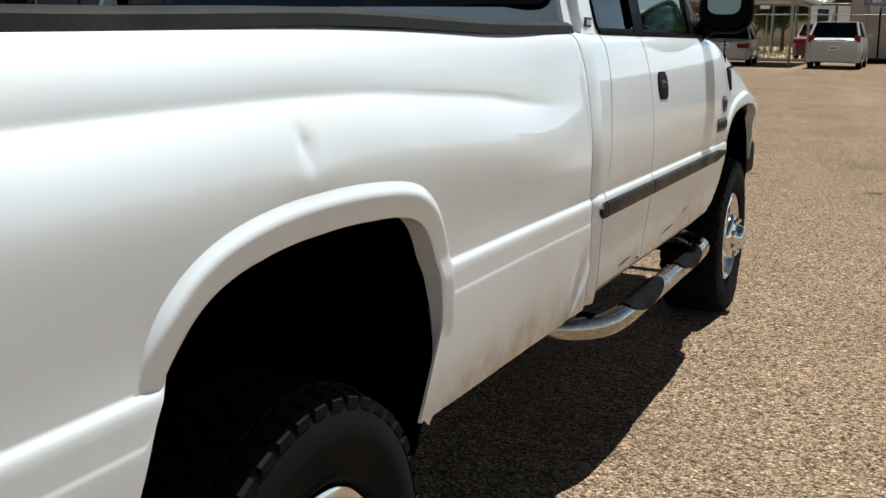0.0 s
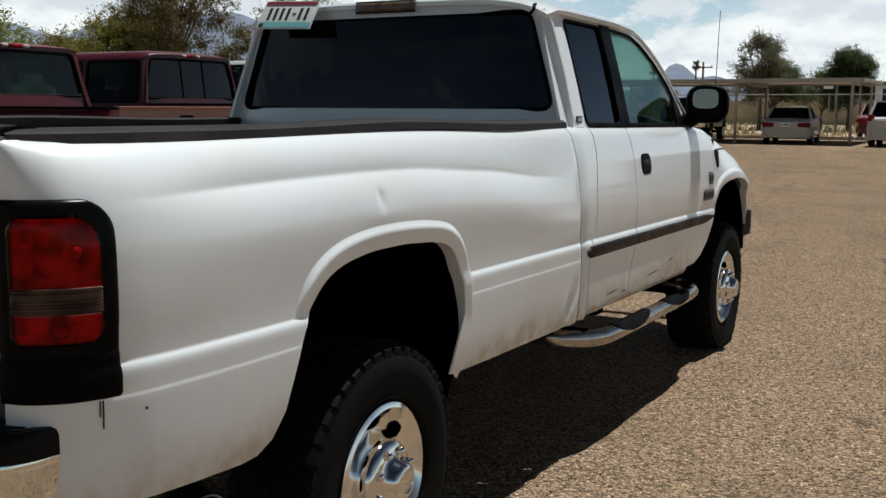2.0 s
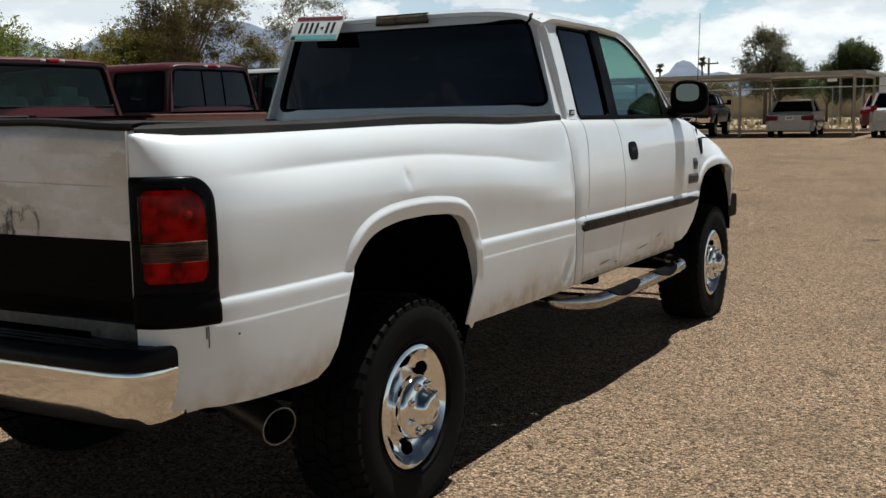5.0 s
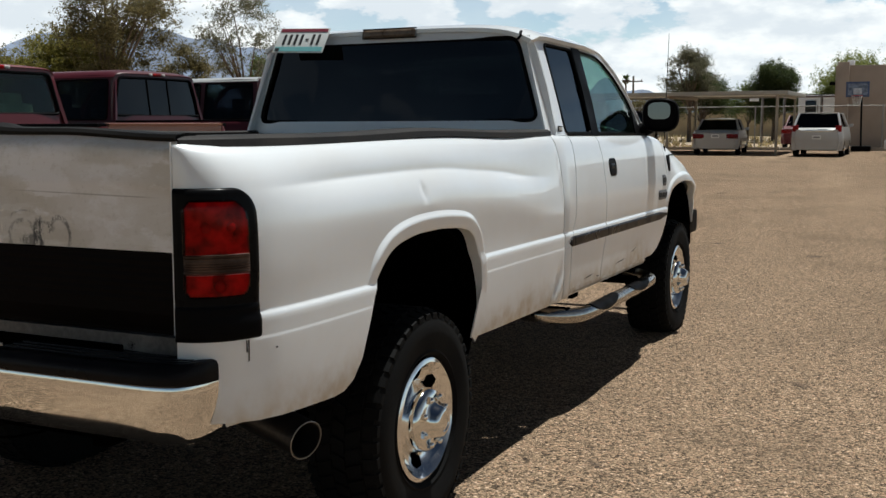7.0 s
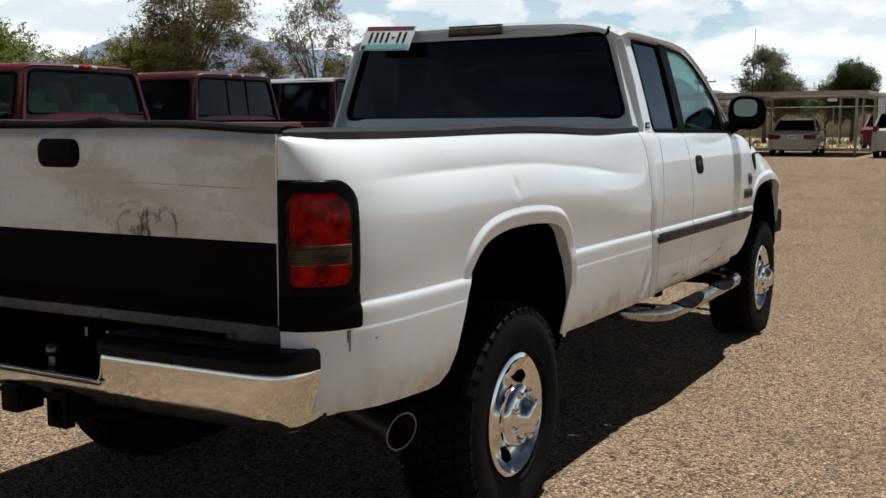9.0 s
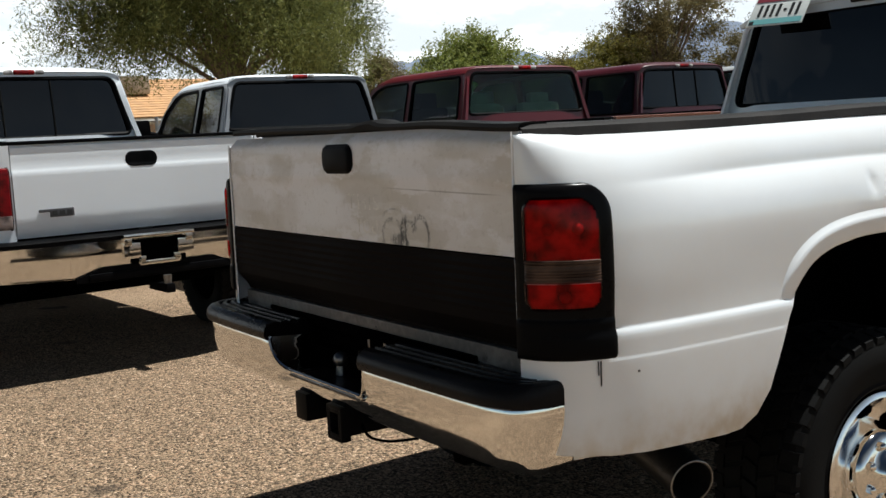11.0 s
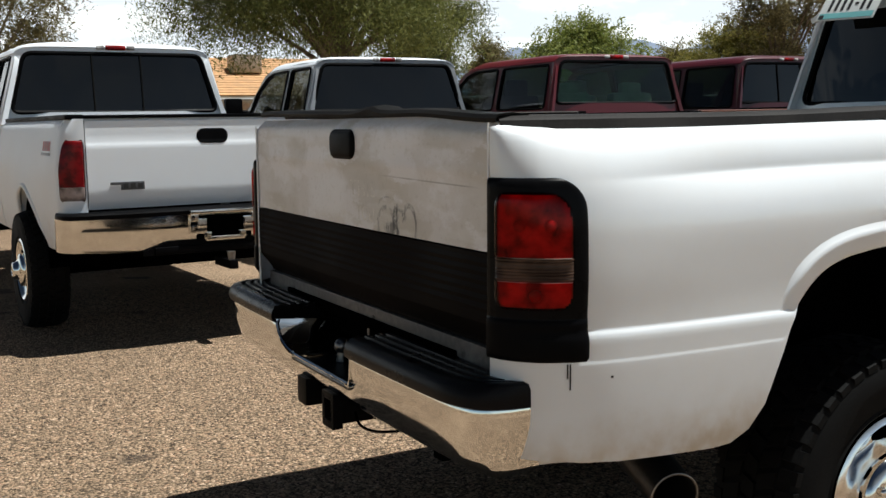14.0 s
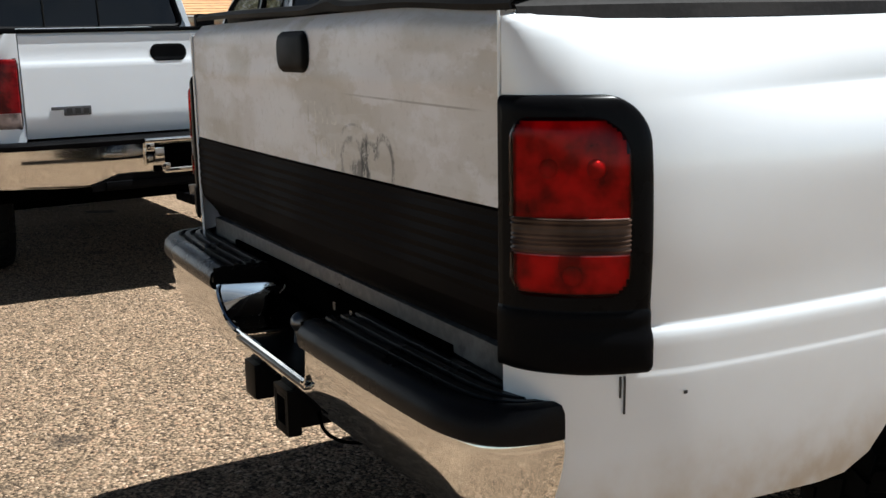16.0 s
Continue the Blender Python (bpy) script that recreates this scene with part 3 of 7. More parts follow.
def loose_chips():
    """Loose stone chips that lie about on the lot."""
    rng = random.Random(41)
    vs, fs = [], []
    for k in range(9000):
        near = rng.random()
        if k % 3:
            x, y = rng.uniform(0.9, 9.5), -3.2 + 15.0 * near ** 1.4
        else:
            x, y = rng.uniform(-4.5, 2.5), rng.uniform(-4.2, -0.6)
        r = rng.uniform(0.0025, 0.0075) * (1.7 if rng.random() < 0.04 else 1.0)
        a, o, z = rng.uniform(0, 6.283), len(vs), ground_z(x, y)
        ring = [(x + r * rng.uniform(0.7, 1.3) * math.cos(a + w), y + r * rng.uniform(0.7, 1.3) * math.sin(a + w), z + r * 0.15) for w in (0, 1.5, 3.1, 4.6)]
        vs += ring + [(x + r * rng.uniform(-0.3, 0.3), y + r * rng.uniform(-0.3, 0.3), z + r * rng.uniform(0.6, 1.1))]
        fs += [(o, o + 1, o + 4), (o + 1, o + 2, o + 4), (o + 2, o + 3, o + 4), (o + 3, o, o + 4), (o + 3, o + 2, o + 1, o)]
    me = bpy.data.meshes.new("loose_gravel")
    me.from_pydata(vs, [], fs)
    me.materials.append(CHIPS)
    tagged(new("loose_gravel", me), "loose tan and grey stone chips on asphalt", "gravel", kind="stuff")


loose_chips()

# ---- wheels ----
def tyre_mesh(radius, width, bead, lugs=44, deep=0.012, foot=None):
    """An all-terrain tyre round the x axis, its outer face at +x, with tread blocks in five staggered rows."""
    h = width / 2
    prof = [(-h * 0.72, bead), (-h * 0.86, bead + 0.012), (-h * 0.98, (bead + radius) / 2), (-h * 0.95, radius - 0.05), (-h * 0.84, radius - 0.017), (-h * 0.6, radius - deep), (0, radius - deep + 0.002),
            (h * 0.6, radius - deep), (h * 0.84, radius - 0.017), (h * 0.95, radius - 0.05), (h * 0.98, (bead + radius) / 2), (h * 0.90, bead + 0.03), (h * 0.93, bead + 0.022), (h * 0.86, bead + 0.010), (h * 0.72, bead)]
    side, bm = spin(prof, 64), bmesh.new()
    for row, (x0, x1) in enumerate(((-0.93, -0.62), (-0.56, -0.2), (-0.15, 0.15), (0.2, 0.56), (0.62, 0.93))):
        edge = row in (0, 4)
        for k in range(lugs):
            a = 2 * math.pi * (k + 0.5 * (row % 2)) / lugs
            span = 2 * math.pi / lugs * (0.36 if edge else 0.40)
            top, skew = (radius - 0.004 if edge else radius), 0.16 * (-1 if row % 2 else 1) * (0 if edge else 1)
            pts = []
            for r, grow in ((radius - deep - 0.01, 1.0), (top, 0.86)):
                for x, da in ((x0, -skew), (x1, skew)):
                    rr = r - (0.016 if edge and abs(x) > 0.9 else 0)
                    for sgn in ((-1, 1) if x == x0 else (1, -1)):
                        w = a + sgn * span * grow + da * 2 * math.pi / lugs
                        pts.append(bm.verts.new((x * h, rr * math.cos(w), rr * math.sin(w))))
            b, t = pts[:4], pts[4:]
            bm.faces.new(t)
            for i in range(4):
                bm.faces.new((b[i], b[(i + 1) % 4], t[(i + 1) % 4], t[i]))
    if foot:
        for v in list(side.verts) + list(bm.verts):
            sag = max(0.0, -v.co.z - (bead + 0.03)) / (radius - bead - 0.03)
            v.co.x *= 1 + 0.05 * math.sin(math.pi * min(1, sag))
            if v.co.z < -foot + 0.012:
                v.co.z = -foot + 0.012 * math.tanh((v.co.z + foot - 0.012) / 0.02) + 0.012
    return side, bm


def rim_face(radius, holes=5, hole_r=0.72, size=(0.13, 0.20), dish=0.05, fine=False):
    """A wheel disc round the x axis, facing +x, with rounded hand holes cut through it."""
    rs, n = [0.0, 0.25, 0.38, 0.44, 0.48, 0.52, 0.56, 0.60, 0.64, 0.68, 0.72, 0.76, 0.80, 0.84, 0.87, 0.90, 0.935, 0.96, 0.985, 1.0], 120
    deep = soft_table([(0, 0.012), (0.44, 0.008), (0.50, -0.012), (0.56, -0.030), (0.64, -0.037), (0.76, -0.032), (0.86, -0.020), (0.925, -0.008), (0.965, 0.0), (1.0, -0.004)])
    if fine:
        rs, n = [0.0, 0.25, 0.38, 0.44, 0.48, 0.52, 0.56] + [round(0.59 + 0.0125 * k, 4) for k in range(22)] + [0.87, 0.90, 0.935, 0.96, 0.985, 1.0], 288
    bm = bmesh.new()
    rows = [[(deep(r) * dish / 0.05, radius * r * math.cos(w), radius * r * math.sin(w)) for r in rs[1:]] for w in (2 * math.pi * k / n for k in range(n))]
    lattice(bm, rows, close_u=True)
    for v in bm.verts if fine else ():
        r, w = math.hypot(v.co.y, v.co.z) / radius, math.atan2(v.co.z, v.co.y)
        d = (w + math.pi / holes) % (2 * math.pi / holes) - math.pi / holes
        v.co.x -= 0.010 * math.exp(-((r - hole_r) / 0.15) ** 2 - (d / 0.24) ** 2)
    cut = []
    for f in bm.faces:
        c = f.calc_center_median()
        r, w = math.hypot(c.y, c.z) / radius, math.atan2(c.z, c.y)
        d = (w + math.pi / holes) % (2 * math.pi / holes) - math.pi / holes
        if ((r - hole_r) / size[0]) ** 2 + (d / size[1]) ** 2 < 1:
            cut.append(f)
    bmesh.ops.delete(bm, geom=cut, context="FACES")
    return bm


TYRES = {}


def make_wheel(parent, name, at, turn, radius=0.42, width=0.272, rim=0.218, style="alloy", label="", foot=None):
    """A wheel with its axle along x: tyre, rim, barrel, hub cap and nuts. turn 180 faces it to -x."""
    hub = new(name)
    hub.parent, hub.matrix_basis = parent, pose(*at, 0, 0, turn)
    h = width / 2
    if (radius, width, rim) not in TYRES:
        side, tread = tyre_mesh(radius, width, rim + 0.004, foot=foot)
        a = part("tyre", side, RUBBER, hub, label or "black all-terrain tyre with a chunky tread")
        TYRES[radius, width, rim] = (a.data, part("tread", tread, RUBBER, a).data)
    else:
        a = new("tyre", TYRES[radius, width, rim][0])
        a.parent, a["label"] = hub, label or "black all-terrain tyre with a chunky tread"
        new("tread", TYRES[radius, width, rim][1]).parent = a
    a.children[0]["kind"] = "stuff"
    metal = ALLOY if style == "alloy" else STEEL_DARK if style == "plain" else CHROME
    bm = rim_face(rim, 8, 0.735, (0.125, 0.235) if style == "alloy" else (0.09, 0.16), 0.07 if style == "alloy" else 0.05, style == "alloy")
    bmesh.ops.translate(bm, verts=bm.verts, vec=(h * 0.86, 0, 0))
    part("rim", bm, metal, hub, "polished alloy rim with oval hand holes", solid=0.008)
    bm = spin([(h * 0.74, rim * 0.9), (h * 0.5, rim * 0.86), (-h * 0.8, rim * 0.9), (-h * 0.8, 0.02), (h * 0.25, 0.02), (h * 0.25, rim * 0.6)], 40)
    part("barrel", bm, UNDER_SHADE, hub)
    cap = [(h * 0.78, 0.116), (h * 0.86, 0.117), (h * 0.93, 0.114), (h * 1.00, 0.106), (h * 1.045, 0.094), (h * 1.06, 0.080), (h * 1.09, 0.070), (h * 1.17, 0.062), (h * 1.27, 0.056), (h * 1.34, 0.049), (h * 1.37, 0.041), (h * 1.375, 0.033), (h * 1.35, 0.029), (h * 1.36, 0.0)]
    part("hub_cap", spin(cap, 40), CHROME, hub, "chromed hub cap with a raised centre")
    if style == "alloy":
        for k in range(8):
            w = 2 * math.pi * (k + 0.5) / 8
            c, d = 0.087 * math.cos(w), 0.087 * math.sin(w)
            bm = rodded((h * 0.95, c, d), (h * 1.10, c, d), 0.0135, 0.0125, 14)
            bmesh.ops.create_uvsphere(bm, u_segments=14, v_segments=8, radius=0.0125, matrix=Matrix.Translation((h * 1.10, c, d)))
            part("nut_cover", bm, CHROME, hub)
    return hub


# ---- the white pickup ----
# Local frame: y ahead from the rear axle, x to its right, z up from the ground under it.
truck = thing("pickup_truck", pose(0, 0, 0, -0.6, 0, 0), "white extended-cab pickup with a long bed, dented and dusty", "pickup truck")

SILL_LINES = [(0.55, 0.953), (0.62, 0.964), (0.74, 0.9715), (0.826, 0.9737), (0.837, 0.9738), (0.841, 0.9733), (0.845, 0.9726), (0.87, 0.9727), (0.893, 0.9728), (0.902, 0.9705), (0.912, 0.965)]
HIP = soft_table(SILL_LINES + [(0.94, 0.965), (1.03, 0.968), (1.10, 0.970), (1.14, 0.9676), (1.17, 0.9617), (1.20, 0.9503), (1.225, 0.9356),
                  (1.232, 0.9303), (1.238, 0.9252), (1.243, 0.9238), (1.26, 0.9228), (1.28, 0.9196), (1.30, 0.9135), (1.325, 0.903), (1.345, 0.890), (1.362, 0.870), (1.370, 0.848), (1.374, 0.82)])
DOOR = soft_table([(z, x + 0.004) for z, x in SILL_LINES] + [ (0.94, 0.971), (1.03, 0.972), (1.11, 0.966), (1.165, 0.959), (1.205, 0.953),
                   (1.24, 0.947), (1.275, 0.939), (1.32, 0.926), (1.345, 0.916), (1.362, 0.903), (1.370, 0.890), (1.374, 0.875)])
ROWS_Z = [0.55, 0.575, 0.595, 0.61, 0.625, 0.64, 0.655, 0.67, 0.685, 0.70, 0.72, 0.74, 0.77, 0.80, 0.826, 0.8355, 0.8385, 0.8415, 0.8445, 0.848, 0.865, 0.88, 0.892, 0.899, 0.903, 0.907, 0.911, 0.916, 0.926, 0.945, 0.97, 1.0, 1.03, 1.06, 1.09, 1.115, 1.14, 1.165, 1.182, 1.198, 1.212, 1.224, 1.232, 1.238, 1.244, 1.251,
          1.265, 1.29, 1.315, 1.335, 1.35, 1.362, 1.368, 1.372, 1.374]
INSET = soft_table([(-1.145, 0.20), (-1.135, 0.155), (-1.115, 0.115), (-1.07, 0.066), (-1.0, 0.033), (-0.92, 0.014), (-0.8, 0.004), (-0.65, 0.0), (4.1, 0.0), (4.35, 0.022), (4.52, 0.062), (4.63, 0.125), (4.68, 0.21)])
BED_LOW = [(-1.145, 0.632), (-0.9, 0.612), (-0.64, 0.603), (-0.585, 0.607), (-0.53, 0.634), (-0.483, 0.690), (-0.445, 0.780), (-0.410, 0.865), (-0.378, 0.925), (-0.325, 0.985), (-0.24, 1.022), (-0.10, 1.043), (0.08, 1.046), (0.24, 1.036),
           (0.33, 1.020), (0.38, 0.990), (0.412, 0.94), (0.432, 0.88), (0.442, 0.83), (0.447, 0.79), (0.4475, 0.600), (0.53, 0.597), (0.68, 0.594), (1.6, 0.590)]
NOSE_LOW = [(2.0, 0.630), (2.95, 0.630), (3.12, 0.634), (3.24, 0.665), (3.36, 0.735), (3.45, 0.82), (3.505, 0.90), (3.55, 0.975), (3.62, 1.022), (3.75, 1.050), (3.95, 1.062), (4.15, 1.050), (4.28, 1.015), (4.36, 0.95), (4.40, 0.86),
            (4.42, 0.74), (4.7, 0.74)]
NOSE_TOP = soft_table([(3.1, 1.374), (3.4, 1.362), (3.6, 1.325), (3.8, 1.275), (4.0, 1.225), (4.2, 1.178), (4.4, 1.135), (4.55, 1.085), (4.64, 1.02), (4.68, 0.96)])


REAR = soft_table(SILL_LINES + [(0.94, 0.966), (1.03, 0.970), (1.12, 0.968), (1.20, 0.960), (1.27, 0.942), (1.32, 0.916), (1.350, 0.890), (1.366, 0.862), (1.374, 0.82)])
FRONT_EDGE = soft_table([(0.55, 0.335), (0.58, 0.352), (0.61, 0.380), (0.65, 0.411), (0.69, 0.432), (0.74, 0.4445), (0.79, 0.4475), (0.80, 0.4475)])


# how far the hip line rises or sags along the bed
HUMP = soft_table([(-1.2, 0.006), (-0.8, 0.012), (-0.4, 0.017), (-0.1, 0.018), (0.2, 0.014), (0.46, 0.0), (0.76, -0.018), (1.1, -0.049), (1.46, -0.060)])


def hump_field(z):
    return step01(0.97, 1.12, z) * (1 - step01(1.25, 1.36, z))


def side_x(y, z, raw=None):
    """Half width of the body at a station and height."""
    w = 1 - step01(0.80, 1.46, y)
    zz = z if raw is None else raw
    hz = zz if raw is not None else zz - HUMP(y) * hump_field(zz)
    w_rear = step01(-0.50, -1.04, y)
    x = (w * HIP(hz) + (1 - w) * DOOR(zz)) * (1 - w_rear) + w_rear * REAR(zz)
    if y < 0:
        x -= (x - 0.803) * INSET(y) / 0.20
    else:
        x -= INSET(y)
    x -= 0.009 * math.exp(-((y + 0.035 + 0.25 * (z - 1.19)) / 0.020) ** 2 - ((z - 1.185) / 0.021) ** 2) - 0.004 * math.exp(-((y + 0.02) / 0.09) ** 2 - ((z - 1.14) / 0.03) ** 2)
    if 1.1 < y < 1.46:
        fold, near = (y - 1.33) - 0.55 * (z - 0.66), math.exp(-((z - 0.665) / 0.06) ** 2)
        x += near * (0.009 * math.exp(-((fold - 0.052) / 0.016) ** 2) - 0.020 * math.exp(-(fold / 0.034) ** 2) + 0.005 * math.exp(-((fold + 0.062) / 0.02) ** 2))
    x -= 0.009 * step01(1.40, 1.46, y) ** 2 if y < 1.46 else 0.012 * step01(1.52, 1.466, y) ** 2 if y < 1.6 else 0
    if y > 3.4:
        x += 0.018 * step01(3.45, 3.9, y) * math.exp(-((zz - 1.10) / 0.13) ** 2)
    return x


def sweep(z, high, low):
    """How far a door seam runs back from its place at the belt."""
    return high * step01(1.38, 1.0, z) + low * step01(1.02, 0.80, z)


def seam_shift(y, z):
    """The rear door's two seams sweep rearwards towards the sill."""
    a = sweep(z, -0.065, -0.088) * min(step01(1.47, 1.676, y), step01(2.10, 1.680, y))
    b = (-0.045 + sweep(z, 0.0, -0.09) * step01(0.95, 0.66, z)) * min(step01(1.70, 2.168, y), step01(2.75, 2.172, y))
    return a + b


def body_side(stations, low, top=None, sign=1):
    """A stretch of body side; low gives its lower edge by station."""
    ly, lz = [p[0] for p in low], [p[1] for p in low]
    rows = []
    for y in stations:
        zb, zt = float(np.interp(y, ly, lz)), (top(y) if top else 1.374 - 0.022 * step01(0.3, -1.1, y))
        row = []
        for raw in ROWS_Z:
            z = raw if raw < 0.95 else 0.95 + (raw - 0.95) * (zt - 0.95) / 0.424
            if y < 1.46:
                z += HUMP(y) * hump_field(z)
            if z < zb:
                z = zb
                raw = None if y < 1.46 else z if z < 0.95 else 0.95 + (z - 0.95) * 0.424 / (zt - 0.95)
            yy = y
            if 0.4472 < y < 0.9:
                yy += (FRONT_EDGE(z) - 0.4475) * (1 - step01(0.447, 0.9, y))
            if 1.46 < y < 2.8:
                yy += seam_shift(y, z)
            row.append((sign * side_x(y, z, raw), yy, z))
        rows.append(row)
    return sheet(rows)


def flare(line, sign=1, wide=0.060, proud=0.0105, top=None):
    """A rolled wheel-arch lip along a line of (y, z)."""
    pts = np.array(curve(line, 5))
    run = np.concatenate([[0], np.cumsum(np.linalg.norm(np.diff(pts, axis=0), axis=1))])
    even = np.linspace(0, run[-1], 72)
    pts = np.stack([np.interp(even, run, pts[:, k]) for k in (0, 1)], axis=1)
    for _ in range(6):
        pts[1:-1] = (pts[:-2] + 2 * pts[1:-1] + pts[2:]) / 4
    mid = np.mean(pts, axis=0)
    rows = []
    for i, p in enumerate(pts):
        d = pts[min(i + 1, len(pts) - 1)] - pts[max(i - 1, 0)]
        nrm = np.array((-d[1], d[0])) / np.linalg.norm(d)
        if nrm.dot(p - mid) < 0:
            nrm = -nrm
        fade = step01(0.84, 0.97, p[1]) if p[0] < mid[0] else step01(0.60, 0.95, p[1])
        row = []
        for off, out in ((0.004, -0.055), (0.0, 0.25), (0.003, 0.55), (0.012, 0.72), (0.028, 0.86), (0.040, 1.0), (0.047, 0.95), (0.053, 0.65), (wide, 0.12), (wide + 0.012, -0.25)):
            y, z = p + nrm * off
            zt = top(y) if top else 1.374
            raw = None if y < 1.46 else z if z < 0.95 else 0.95 + (z - 0.95) * 0.424 / (zt - 0.95)
            x = side_x(y, z, raw) + (out * proud * fade - 0.009 * (1 - fade) if out != -0.055 else 0) + 0.0035
            row.append((sign * (x if out != -0.055 else x - 0.012 - 0.03 * fade), y, z))
        rows.append(row)
    return sheet(rows)


def fine_stations(a, b, step, extra=()):
    return sorted(set([round(v, 4) for v in np.linspace(a, b, max(2, int((b - a) / step) + 1))] + [v for v in extra if a <= v <= b]))


ARCH_R = [p for p in BED_LOW if -0.49 <= p[0] <= 0.4474 and p[1] > 0.68] + [(FRONT_EDGE(z), z) for z in (0.74, 0.70, 0.672, 0.64, 0.612)]
ARCH_F = [p for p in NOSE_LOW if 3.44 <= p[0] <= 4.42]
CORNER = [-1.145, -1.144, -1.142, -1.138, -1.132, -1.125, -1.115, -1.10, -1.085, -1.07, -1.05, -1.02, -1.0]
for sign in (1, -1):
    st = fine_stations(-1.0, 1.460, 0.04, [p[0] for p in BED_LOW] + [-0.43, -0.405, -0.378, -0.345, -0.28, -0.18, 0.36, 0.40, 0.425, -0.13, -0.085, -0.07, -0.06, -0.052, -0.044, -0.036, -0.028, -0.02, -0.012, 0.0, 0.015, 0.03, 0.06] + [round(1.23 + 0.012 * k, 3) for k in range(17)])
    bed_side = part("bed_side", body_side(CORNER[:-1] + st, BED_LOW, sign=sign), WHITE, truck, "white bed side with a hip line and a small dent", solid=0.006, offset=0)
    part("arch_lip", flare(ARCH_R, sign), WHITE, bed_side)
    corner = part("cab_corner", body_side(fine_stations(1.468, 1.672, 0.04), [(0, 0.590), (9, 0.590)], sign=sign), WHITE, truck, solid=0.006, offset=0)
    rear_door = part("rear_door", body_side(fine_stations(1.680, 2.166, 0.06), [(0, 0.632), (9, 0.632)], sign=sign), WHITE, truck, "white rear-hinged half door", solid=0.006, offset=0)
    front_door = part("front_door", body_side(fine_stations(2.174, 3.498, 0.06, [p[0] for p in NOSE_LOW]), NOSE_LOW, NOSE_TOP, sign), WHITE, truck, "white front door", solid=0.006, offset=0)
    fender = part("front_fender", body_side(fine_stations(3.506, 4.68, 0.04, [p[0] for p in NOSE_LOW]), NOSE_LOW, NOSE_TOP, sign), WHITE, truck, "white front fender", solid=0.006, offset=0)
    part("arch_lip", flare(ARCH_F, sign, 0.058, 0.010, NOSE_TOP), WHITE, fender)
    rows = [[(sign * x, y, z) for x, z in ((0.90, 0.628), (0.918, 0.618), (0.922, 0.595), (0.912, 0.578), (0.88, 0.570), (0.80, 0.575))] for y in np.linspace(1.468, 3.14, 8)]
    part("rocker", sheet(rows), WHITE, truck, solid=0.004)
    # side moulding in three lengths
    for host, a, b in ((corner, 1.50, 1.556), (rear_door, 1.562, 2.118), (front_door, 2.126, 3.45)):
        rows = []
        for y in np.linspace(a, b, 9):
            e = min(1, (y - 1.5) / 0.05 + 0.35) if a == 1.50 else min(1, (3.45 - y) / 0.05 + 0.35) if b == 3.45 else 1
            x = side_x(y, 0.866) - 0.004
            rows.append([(sign * (x + o), y, 0.868 + e * dz) for o, dz in ((0, -0.030), (0.012, -0.027), (0.017, -0.018), (0.017, 0.014), (0.012, 0.020), (0, 0.022))])
        bm = sheet(rows)
        part("moulding", bm, TRIM, host, "dark grey rub strip", solid=0.003)
    # handle in its cup
    cx = side_x(2.285, 1.2)
    hb = pillow(2.215, 2.365, 1.152, 1.252, 0.040, lambda s, z, o: (sign * (side_x(s, z) + 0.002 + o), s, z), 0.005)
    cup = part("door_handle", hb, BLACK, front_door, "black door handle in a recessed cup")
    part("paddle", pillow(2.240, 2.330, 1.188, 1.226, 0.012, lambda s, z, o: (sign * (side_x(s, z) + 0.005 + o), s, z), 0.004, 10, 8), GLOSS_BLACK, cup)

# badges of the front door, lettered too small to read
for sign in (1, -1):
    for y0, y1, z0, z1 in ((3.26, 3.47, 0.965, 1.025), (3.37, 3.46, 1.05, 1.12)):
        bm = pillow(y0, y1, z0, z1, 0.008, lambda s, z, o: (sign * (side_x(s, z, z) + 0.004 + o), s, z), 0.004, 8, 8)
        badge = part("badge", bm, DECAL_DARK, truck, "small dark door badge")
        for k in range(5 if z1 < 1.04 else 2):
            y = y0 + (k + 0.5) * (y1 - y0) / (5 if z1 < 1.04 else 2)
            part("mark", boxed((sign * (side_x(y, (z0 + z1) / 2) + 0.010), y, (z0 + z1) / 2), (0.003, 0.016, (z1 - z0) * 0.5)), INK, badge)
    bm = boxed((sign * 0.889, 1.60, 1.405), (0.006, 0.055, 0.028), 0.002)
    badge = part("badge", bm, INK, truck, "small black trim badge on the cab corner")
    for k in range(3):
        part("mark", boxed((sign * 0.8925, 1.585 + 0.015 * k, 1.405), (0.002, 0.009, 0.015)), PLATE, badge)

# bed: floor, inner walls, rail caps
part("bed_floor", boxed((0, 0.15, 0.80), (1.18, 2.54, 0.03)), UNDER_SHADE, truck)
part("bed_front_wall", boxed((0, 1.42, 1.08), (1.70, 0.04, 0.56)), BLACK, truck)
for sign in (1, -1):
    part("bed_inner_wall", boxed((sign * 0.79, 0.15, 1.222), (0.03, 2.50, 0.29)), UNDER_SHADE, truck)
    part("wheel_house", boxed((sign * 0.66, 0.15, 1.085), (0.30, 2.50, 0.02)), UNDER_SHADE, truck)
    rows = []
    for y in np.linspace(-1.118, 1.45, 24):
        w = 1 - step01(0.35, 1.45, y)
        xo = w * 0.868 + (1 - w) * 0.892 - INSET(y) * 0.55
        lift = 0.003 * math.sin(y * 5.1) - 0.026 * step01(0.3, -1.1, y) - 0.003
        rows.append([(sign * x, y, z + lift) for x, z in ((0.775, 1.34), (0.775, 1.392), (0.787, 1.400), (xo - 0.016, 1.398), (xo - 0.002, 1.390), (xo + 0.002, 1.371))])
    part("rail_cap", sheet(rows), RAIL, truck, "weathered grey-black bed rail cap", solid=0.004)

# tailgate
GATE_Y = -1.143


